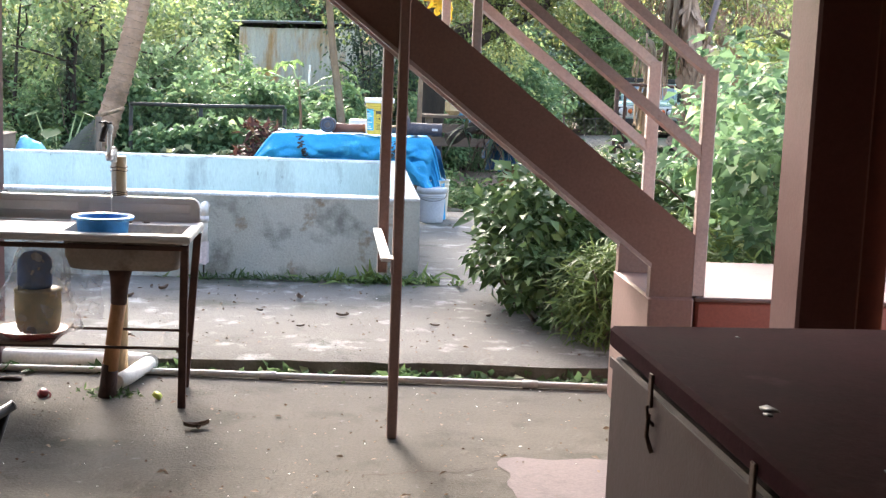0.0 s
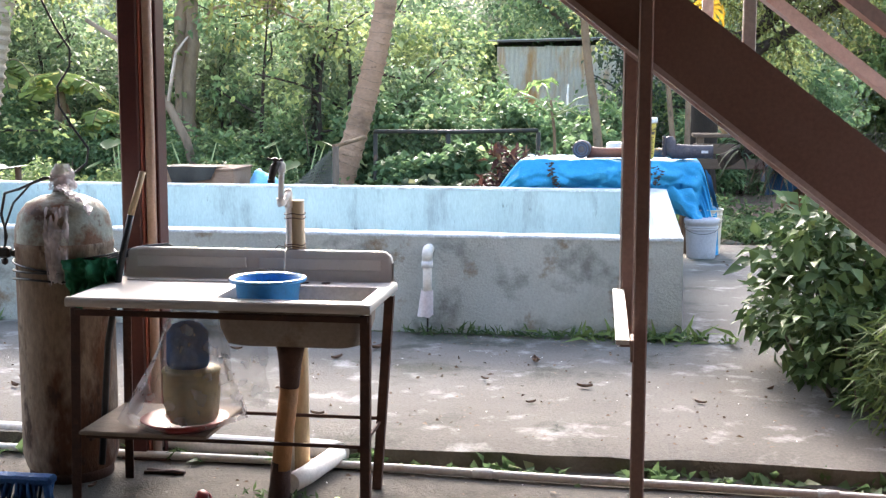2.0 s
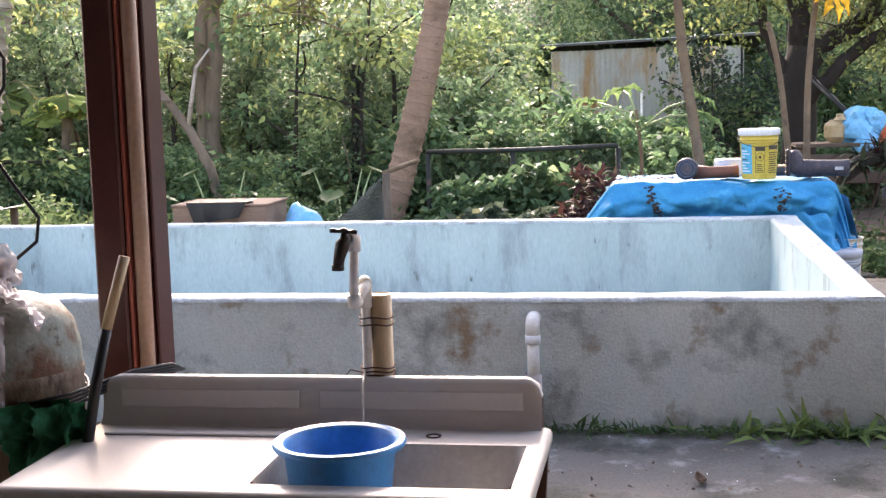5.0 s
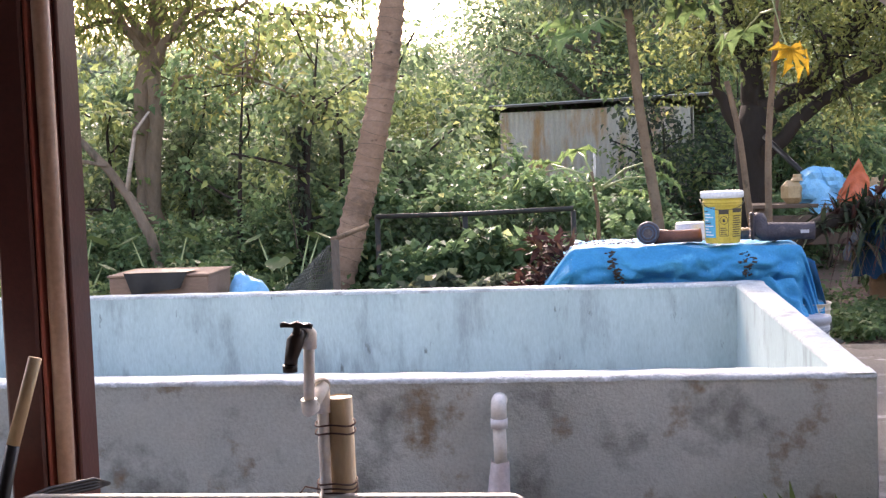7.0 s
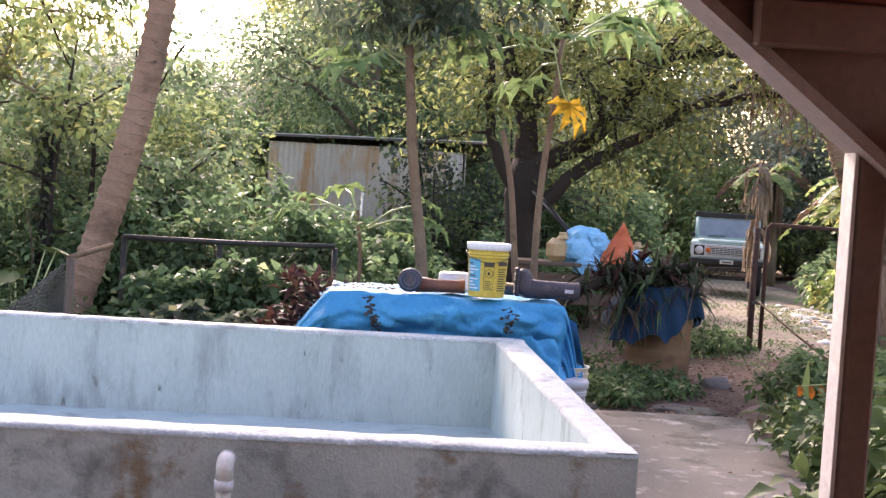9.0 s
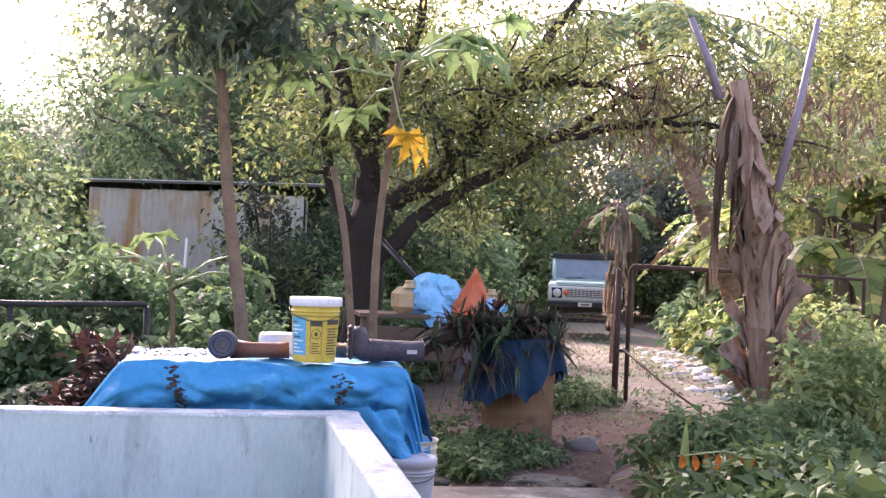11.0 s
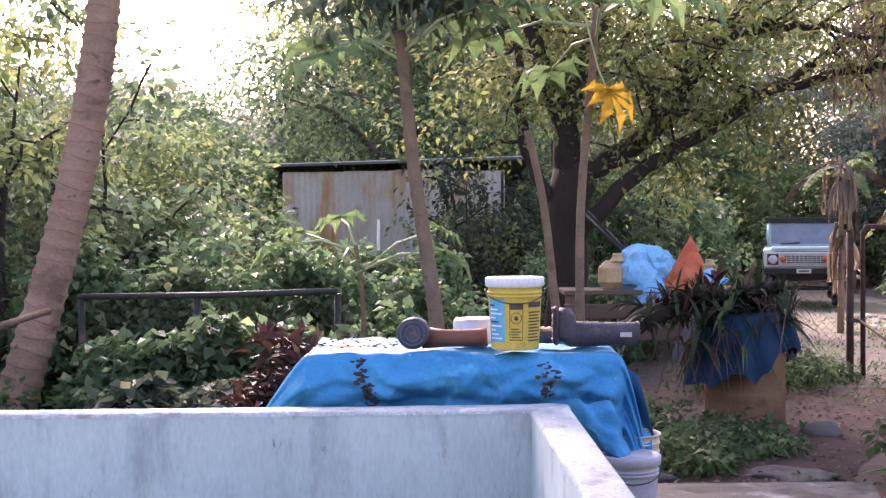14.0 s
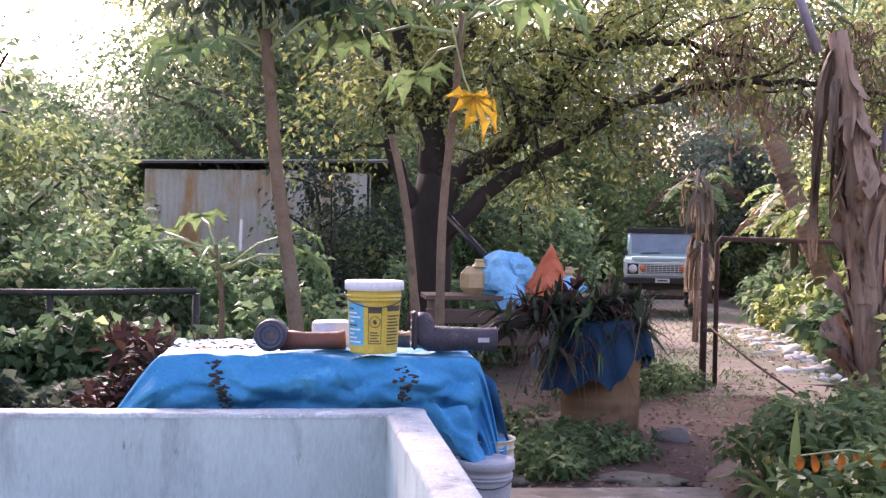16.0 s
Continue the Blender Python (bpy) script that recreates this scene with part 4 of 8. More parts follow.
def undergrowth():
    r = random.Random(9)
    k = 0
    rows = (
        # y, x from, x to, step, width, height, leaf, size, count
        (14.9, -8.2, -3.2, 0.95, 1.3, 0.8, "weed", 0.10, 1500),
        (16.9, -9.0, -3.2, 1.05, 1.6, 1.5, "vine", 0.10, 2300),
        (18.6, -10.5, -2.6, 1.3, 2.0, 2.3, "forest", 0.115, 2700),
        (21.2, -12.5, -2.8, 1.6, 2.4, 2.9, "forest", 0.125, 2900),
        (24.5, -14.5, 2.5, 1.9, 2.8, 3.1, "vine", 0.15, 2500),
        (27.5, 0.0, 2.8, 1.1, 2.6, 3.6, "vine", 0.16, 2600),
        (23.0, 0.7, 2.75, 0.9, 1.7, 2.5, "vine", 0.13, 2600),
        (43.5, 2.0, 17.0, 2.2, 3.4, 4.2, "bright", 0.22, 2600),
    )
    for y, xa, xb, step, w, h, leaf, size, count in rows:
        x = xa
        while x < xb:
            yy = y + r.uniform(-0.5, 0.5)
            make_shrub("undergrowth_shrub", (x + r.uniform(-0.25, 0.25), yy, ground_z(x, yy) - 0.05), w * r.uniform(0.85, 1.3), h * r.uniform(0.7, 1.2), 200 + k, leaf if r.random() < 0.7 else "bright", size, count, "dense green undergrowth of mixed leaves and creepers", "undergrowth", depth=w)
            k += 1
            x += step
    # creeper hanging on the fence and over the shed's foot
    for i, (x, y, w, h) in enumerate(((-2.3, 15.5, 0.9, 0.72), (-1.75, 15.6, 0.8, 0.95), (-1.2, 15.6, 0.8, 0.85), (-0.45, 15.6, 0.9, 0.9), (-2.0, 14.6, 0.6, 0.55), (-1.45, 14.5, 0.5, 0.6), (-3.0, 16.9, 1.2, 1.5), (-2.1, 16.9, 1.4, 1.45), (-1.2, 17.1, 1.3, 1.35), (-0.3, 17.3, 1.2, 1.15), (-2.6, 18.4, 1.5, 1.75), (-1.4, 18.6, 1.5, 1.6), (-0.3, 18.8, 1.3, 1.35))):
        # the nearest two take the dark leaf: their shade is put into the colour
        make_shrub("fence_creeper", (x, y, 0.0), w, h, 300 + i, "dark" if y < 15 else "vine", 0.15 if y < 16 else 0.12, 1500 if y < 16 else 2000, "green creeper growing over the pipe fence", "creepers", depth=0.8, wide=0.62)


def papaya_leaf(g, c, size, heading, tilt, seed, lobes=7, span=4.4, broad=0.13):
    """One lobed papaya leaf: fingers round a centre."""
    rng = random.Random(seed)
    m = Matrix.Translation(c) @ Euler((tilt, rng.uniform(-0.2, 0.2), heading)).to_matrix().to_4x4()
    for k in range(lobes):
        a = (k - (lobes - 1) / 2) * (span / lobes)
        ln = size * (1.0 - 0.32 * abs(k - (lobes - 1) / 2) / ((lobes - 1) / 2)) * rng.uniform(0.9, 1.1)
        d, s = Vector((math.sin(a), math.cos(a), 0)), Vector((math.cos(a), -math.sin(a), 0))
        w = size * broad
        sag = -0.22 * size
        row = [(0, 0.25, 0), (0.35, 0.9, 0.03), (0.55, 0.75, 0.0), (0.65, 1.35, -0.15), (0.8, 0.6, 0.4), (1.0, 0.05, 1.0)]
        lv = [m @ (d * ln * u - s * w * q + Vector((0, 0, sag * z + 0.02))) for u, q, z in row]
        cv = [m @ (d * ln * u + Vector((0, 0, sag * z))) for u, q, z in row]
        rv = [m @ (d * ln * u + s * w * q + Vector((0, 0, sag * z + 0.02))) for u, q, z in row]
        n = len(row)
        f = [(i, i + 1, n + i + 1, n + i) for i in range(n - 1)] + [(n + i, n + i + 1, 2 * n + i + 1, 2 * n + i) for i in range(n - 1)]
        g.add(lv + cv + rv, f)
    return g


def make_papaya(base, bend, height, r0, seed, count, size, label, leaf="papaya", dense=False, shape=0.6):
    t = thing("papaya_tree", label, "tree", at=base)
    pts = [Vector((bend[0] * (u ** 1.4) + 0.015 * math.sin(u * 9 + seed), bend[1] * u, height * u - 0.1 * (u == 0))) for u in [i / 14 for i in range(15)]]
    trunk = part("trunk", Geo().tube(pts, [r0 * (1 - 0.35 * i / 14) * (1 + 0.04 * (i % 2)) for i in range(15)], 10), M["pale_bark"], t)
    rng = random.Random(seed)
    top = pts[-1]
    for k in range(count):
        w = k * 2.39996 + rng.uniform(-0.2, 0.2)
        el = rng.uniform(-0.15, 0.9)
        ln = rng.uniform(0.45, 0.8) * shape / 0.6
        d = Vector((math.cos(w) * math.cos(el), math.sin(w) * math.cos(el), math.sin(el)))
        a = top - Vector((0, 0, rng.uniform(0, 0.22)))
        tip = a + d * ln - Vector((0, 0, 0.10 * ln))
        st = part("petiole", Geo().tube([a, a + d * ln * 0.5 + Vector((0, 0, 0.03)), tip], [0.011, 0.009, 0.006], 6), M["papaya_stalk"], t)
        part("leaf", papaya_leaf(Geo(), tip, size * rng.uniform(0.8, 1.15), w - math.pi / 2, rng.uniform(-0.7, 0.1), seed * 31 + k), L[leaf], st)
    if dense:
        rg = np.random.default_rng(seed)
        c = np.array(top) + rg.normal(size=(80, 3)) * np.array([0.36, 0.36, 0.24]) + np.array([0, 0, 0.42])
        p, o = clumps(rg, c, 0.2, 34)
        v, f = leaves(rg, p, 0.12, 0.32, 0.5, o)
        np_mesh("crown", v, f, L["dark"], t, "dense dark green crown")
    return t


def strap_leaves(g, c, n, ln, wide, seed, arch=0.8, flat=0.3):
    """Arching strap-shaped leaves from one root."""
    rng = random.Random(seed)
    for k in range(n):
        w = rng.uniform(0, 2 * math.pi)
        el = rng.uniform(flat, 1.35)
        q = ln * rng.uniform(0.6, 1.1)
        d = Vector((math.cos(w), math.sin(w), 0))
        s = Vector((-math.sin(w), math.cos(w), 0))
        vs = []
        for i in range(6):
            u = i / 5
            p = Vector(c) + d * (q * u * math.cos(el)) + Vector((0, 0, q * u * math.sin(el) - arch * q * u * u * math.cos(el)))
            ww = wide * 0.5 * (0.7 + 1.2 * u - 1.85 * u * u)
            vs += [p - s * ww, p + Vector((0, 0, -ww * 0.4)), p + s * ww]
        g.add(vs, [(i * 3 + j, i * 3 + j + 1, i * 3 + j + 4, i * 3 + j + 3) for i in range(5) for j in (0, 1)], True)
    return g


def make_banana(base, height, seed, n=7, ln=1.9, label="banana plant with broad torn green leaves", dead=False, group="banana plants"):
    t = thing("banana_plant", label, "banana plant", group, at=base)
    rng = random.Random(seed)
    pts = [Vector((0.05 * noise.noise(Vector((seed, u, 0))), 0, height * u - 0.1 * (u == 0))) for u in [i / 6 for i in range(7)]]
    part("stem", Geo().tube(pts, [0.13 * (1 - 0.5 * i / 6) for i in range(7)], 10), M["banana_stem"], t)
    top = pts[-1]
    for k in range(n):
        w = k * 2.4 + rng.uniform(-0.4, 0.4)
        el = rng.uniform(0.5, 1.25)
        q = ln * rng.uniform(0.7, 1.1)
        d, s = Vector((math.cos(w), math.sin(w), 0)), Vector((-math.sin(w), math.cos(w), 0))
        g = Geo()
        m = 16
        for i in range(m):
            # each torn strip of the blade is a piece of its own outline
            for side in (-1, 1):
                vs = []
                for u in (i / m, (i + 0.92) / m):
                    p = top + d * (q * u * math.cos(el)) + Vector((0, 0, q * u * math.sin(el) - 0.85 * q * u * u))
                    ww = 0.30 * min(1, 5 * u + 0.15) * (1 - 0.75 * max(u - 0.55, 0) / 0.45)
                    sag = rng.uniform(0.1, 0.5)
                    vs += [p, p + s * side * ww * rng.uniform(0.85, 1.05) - Vector((0, 0, ww * sag))]
                g.add(vs, [(0, 1, 3, 2)])
        rib = Geo().tube([top + d * (q * u * math.cos(el)) + Vector((0, 0, q * u * math.sin(el) - 0.85 * q * u * u)) for u in [i / 8 for i in range(9)]], [0.02 * (1 - i / 10) for i in range(9)], 5)
        f = part("leaf_rib", rib, M["banana_stem"], t)
        part("leaf", g, L["dry" if dead and k % 2 else "banana"], f)
    for k in range(3 if not dead else 16):
        w = rng.uniform(0, 6.28)
        g = Geo()
        hang_leaf(g, top - Vector((0, 0, 0.1)), w, height * rng.uniform(0.35, 0.6), rng)
        part("dry_leaf", g, L["dry"], t, "dry brown hanging leaf")
    return t


def hang_leaf(g, a, w, ln, rng, wide=0.10):
    d, s = Vector((math.cos(w), math.sin(w), 0)), Vector((-math.sin(w), math.cos(w), 0))
    for q in range(4):
        o = s * rng.uniform(-wide, wide) * 0.5
        vs = []
        for i in range(8):
            u = i / 7
            p = Vector(a) + o * (0.3 + u) + d * (0.16 * math.sin(min(u * 3, 1.57)) + 0.04 * noise.noise(Vector((w, u * 4, q)))) - Vector((0, 0, ln * (u ** 1.2) * rng.uniform(0.96, 1.0)))
            ww = wide * 0.28 * (1 - 0.7 * u)
            vs += [p - s * ww, p + s * ww + d * 0.02 * math.sin(u * 7 + q)]
        g.add(vs, [(i * 2, i * 2 + 1, i * 2 + 3, i * 2 + 2) for i in range(7)], True)
    return g


def make_dead_banana():
    """The old trunk by the gate, wrapped in dry sheaths."""
    t = thing("dead_banana_trunk", "tall brown banana trunk wrapped in dry peeling sheaths", "banana plant", at=(4.42, 16.5, 0.05))
    rng = random.Random(3)
    pts = [Vector((0.12 - 0.30 * u - 0.11 * u ** 4 + 0.015 * math.sin(u * 11), 0, 3.15 * u - 0.1 * (u == 0))) for u in [i / 16 for i in range(17)]]
    part("trunk", Geo().tube(pts, [(0.175 - 0.095 * i / 16) * (1 + 0.10 * rng.uniform(-1, 1)) for i in range(17)], 14), M["dry"], t)
    for k in range(84):
        u = 0.02 + 0.92 * k / 84
        fall = -1 if u > 0.62 else 1
        i = min(int(u * 16), 15)
        c = pts[i].lerp(pts[i + 1], u * 16 - i)
        w = rng.uniform(0, 6.28)
        r = 0.175 - 0.095 * u
        h = rng.uniform(0.25, 0.6)
        flare = rng.choice((0.5, 1.1, 2.2))
        def sh(a, b, c=c, w=w, r=r, h=h, k=k, flare=flare, fall=fall):
            ang = w + (a - 0.5) * 1.5 * (1 - 0.6 * b)
            rr = r * (1.03 + flare * b * b * (0.3 + abs(noise.noise(Vector((k * 1.37, a * 2, 1))))) + 0.10 * noise.noise(Vector((k * 2.1, a * 6, b * 4))))
            return (c.x + rr * math.cos(ang), c.y + rr * math.sin(ang), c.z - 0.05 * fall + fall * h * b * (1 - 0.6 * abs(a - 0.5)))
        part("sheath", Geo().sheet(sh, 8, 7), M["dry"], t)
    for k in range(10):
        g = Geo()
        hang_leaf(g, pts[-1] - Vector((0, 0, rng.uniform(0, 0.5))), 2.6 + rng.uniform(-1.8, 1.8), rng.uniform(0.4, 1.5), rng, rng.uniform(0.05, 0.11))
        part("dry_leaf", g, L["dry"], t, "dry hanging leaf")
    # purple-grey leaf stalks that still stand
    for a, d in ((Vector((-0.46, 0, 2.98)), Vector((-0.30, 0, 0.70))), (Vector((0.10, 0, 2.2)), Vector((0.33, 0, 1.55)))):
        part("stalk", Geo().tube([a, a + d * 0.5 + Vector((0.02, 0, 0.0)), a + d], [0.042, 0.036, 0.028], 8), M["stalk"], t, "purple-grey leaf stalk")
    # a withered plant beyond the gate, its leaves hanging straight down
    x, y, h = 5.46, 24.2, 2.52
    t = thing("withered_banana", "withered banana plant with dry pale leaves hanging down", "banana plant", at=(x, y, ground_z(x, y)))
    part("stem", Geo().tube([(0, 0, -0.1), (0.02, 0, h * 0.5), (0, 0, h)], [0.05, 0.035, 0.02], 10), M["dry"], t)
    for k in range(26):
        g = Geo()
        hang_leaf(g, (rng.uniform(-0.08, 0.08), rng.uniform(-0.06, 0.02), h - rng.uniform(0, 0.45) - 0.7 * (k % 3 == 0)), rng.uniform(0, 6.28), rng.uniform(0.35, 0.85), rng, rng.uniform(0.05, 0.12))
        part("dry_leaf", g, L["dry_pale"], t)



def make_big_tree():
    """The old tree with dark limbs that spread to the right."""
    base = (1.07, 18.6, -0.05)
    t = thing("shade_tree", "old spreading tree with a dark trunk and yellow-green leaves", "tree", at=base)
    rng = np.random.default_rng(21)
    trunk = [(0, 0, -0.1), (0.0, 0, 0.6), (0.05, 0, 1.2), (0.02, 0, 1.7), (0.08, 0, 2.1)]
    part("trunk", Geo().tube(trunk, [0.27, 0.20, 0.18, 0.20, 0.18], 14), M["bark_dark"], t)
    limbs = [
        [(0.05, 0, 1.65), (0.2, -0.05, 2.05), (0.66, -0.1, 2.34), (1.03, -0.1, 2.77), (1.35, -0.1, 3.25), (1.79, -0.1, 3.8), (2.2, -0.1, 4.4)],
        [(0.06, -0.05, 1.45), (0.33, -0.2, 1.8), (0.75, -0.2, 2.12), (1.29, -0.2, 2.47), (1.82, -0.2, 2.77), (2.31, -0.2, 3.1), (2.8, -0.3, 3.4)],
        [(0.03, 0, 1.95), (0.03, 0, 2.44), (-0.19, 0, 3.13), (-0.35, 0, 3.55), (-0.5, 0.1, 4.3)],
        [(0.05, 0, 2.05), (0.08, 0, 2.81), (0.24, 0, 3.24), (0.40, 0, 3.67), (0.6, 0.1, 4.5)],
        [(-0.04, 0, 1.7), (-0.29, 0, 2.17), (-0.40, 0, 2.59), (-0.35, 0, 3.12), (-0.7, 0, 3.8)],
        [(1.03, -0.1, 2.77), (1.45, -0.6, 3.27), (1.93, -0.6, 3.38), (2.24, -0.6, 3.33), (2.9, -0.7, 3.2)],
        [(1.82, -0.2, 2.77), (2.4, -0.5, 2.95), (3.2, -0.9, 3.0), (3.9, -1.0, 2.9)],
        [(0.66, -0.1, 2.34), (0.80, -0.35, 2.5), (0.68, -0.6, 2.82), (0.42, -0.6, 3.12)],
    ]
    cs = []
    for k, q in enumerate(limbs):
        q = [Vector(p) for p in q]
        fine = []
        for i in range(len(q) - 1):
            for j in range(4):
                p = q[i].lerp(q[i + 1], j / 4)
                fine.append(p + Vector(rng.normal(size=3) * 0.025))
        fine.append(q[-1])
        r0 = (0.135, 0.095, 0.12, 0.11, 0.075, 0.055, 0.05, 0.065)[k]
        limb = part("limb", Geo().tube(fine, [r0 * (1 - 0.7 * i / len(fine)) for i in range(len(fine))], 8), M["bark_dark"], t)
        for _ in range(9):
            a = fine[rng.integers(len(fine) // 3, len(fine))]
            pts, rs = branch(rng, a, (rng.normal(), rng.normal() * 0.6, rng.normal() * 0.5 + 0.15), rng.uniform(0.5, 1.2), 0.02, 0.005, 0.5)
            part("twig", Geo().tube(pts, rs, 4), M["bark_dark"], limb)
            cs += [np.array(p) for p in pts[2:]]
    cs = np.array(cs)
    cs = np.concatenate([cs, cs + rng.normal(size=cs.shape) * 0.28, cs + rng.normal(size=cs.shape) * np.array([0.5, 0.5, 0.35]) + np.array([0, 0, 0.3])])
    # wide canopy above
    top = rng.uniform(-1, 1, (250, 3)) * np.array([4.4, 1.6, 0.9]) + np.array([1.5, 0.2, 4.35])
    p, o = clumps(rng, np.concatenate([cs, top]), 0.26, 15)
    v, f = leaves(rng, p, 0.078, 0.46, 0.35, o, plain=True)
    np_mesh("crown", v, f, L["olive"], t)
    hp = rng.uniform(-1, 1, (130, 3)) * np.array([1.3, 0.5, 0.5]) + np.array([3.6, -0.9, 3.0])
    p, o = clumps(rng, hp, 0.2, 14)
    v, f = leaves(rng, p, 0.16, 0.14, 1.3, None, plain=True)
    np_mesh("dry_tuft", v, f, L["dry"], t, "dry brown hanging tufts")


M["papaya_stalk"] = mat("pale_green_stalk", (0.32, 0.38, 0.16), (0.40, 0.45, 0.22), 8, 0.5, 0.05)
M["banana_stem"] = mat("brown_banana_stem", (0.095, 0.075, 0.04), (0.19, 0.135, 0.08), 5, 0.6, 0.1, stretch=(2, 2, 0.4))
M["stalk"] = mat("purple_grey_stalk", (0.20, 0.17, 0.20), (0.28, 0.24, 0.27), 8, 0.5, 0.05)
woods()
undergrowth()
make_big_tree()
make_papaya((-0.10, 14.3, 0.0), (-0.27, 0.05), 2.75, 0.052, 11, 9, 0.34, "tall papaya tree with a pale trunk and dense dark crown", dense=True)
make_papaya((0.675, 14.3, 0.0), (0.135, 0.05), 2.88, 0.033, 12, 10, 0.36, "slim papaya tree with lobed leaves and one yellow leaf", shape=0.75)
make_papaya((0.70, 14.4, 0.0), (-0.29, 0.0), 2.15, 0.034, 13, 0, 0.3, "bare slim papaya trunk leaning by the table")
make_papaya((-0.62, 15.2, 0.0), (-0.05, 0.0), 1.45, 0.022, 14, 7, 0.24, "young papaya plant with spread lobed leaves")
yl = thing("yellow_papaya_leaf", "large yellow dying papaya leaf on its stalk", "leaf", at=(0.86, 14.25, 2.33))
part("blade", papaya_leaf(Geo(), (0.02, -0.02, 0.04), 0.26, 3.75, -1.12, 5, 7, 4.0, 0.13), L["yellow"], yl)
part("stalk", Geo().tube([(-0.1, 0.12, 0.5), (-0.03, 0.02, 0.16), (0.02, -0.02, 0.03)], 0.006, 6), M["papaya_stalk"], yl)
make_dead_banana()
for i, (x, y, h, n) in enumerate(((8.2, 22.5, 2.2, 8), (7.3, 20.6, 1.5, 7), (9.5, 25, 2.6, 8), (11.5, 29, 2.8, 8), (7.9, 18.8, 1.6, 7), (10.4, 21.5, 2.5, 8), (12.5, 33, 3.0, 8), (10.7, 33.5, 2.6, 8), (4.6, 41.5, 2.6, 8), (8.6, 27.6, 2.3, 7), (7.9, 24.6, 1.9, 8), (8.3, 21.6, 2.2, 8), (8.6, 24.0, 2.7, 8), (9.0, 29.5, 1.8, 8), (9.7, 30.6, 2.4, 8), (10.5, 33.2, 2.7, 8), (8.55, 27.2, 1.5, 7), (10.3, 39.6, 3.1, 5), (10.9, 40.2, 3.3, 5))):
    make_banana((x, y, ground_z(x, y) - 0.05), h, 50 + i, n, dead=i in (3, 7, 9, 17, 18))
make_coconut((8.3, 25.8, 0.3), (6.4, 26.5, 5.6), 0.17, 0.13, 0, 9, "leaning coconut palm beside the drive")


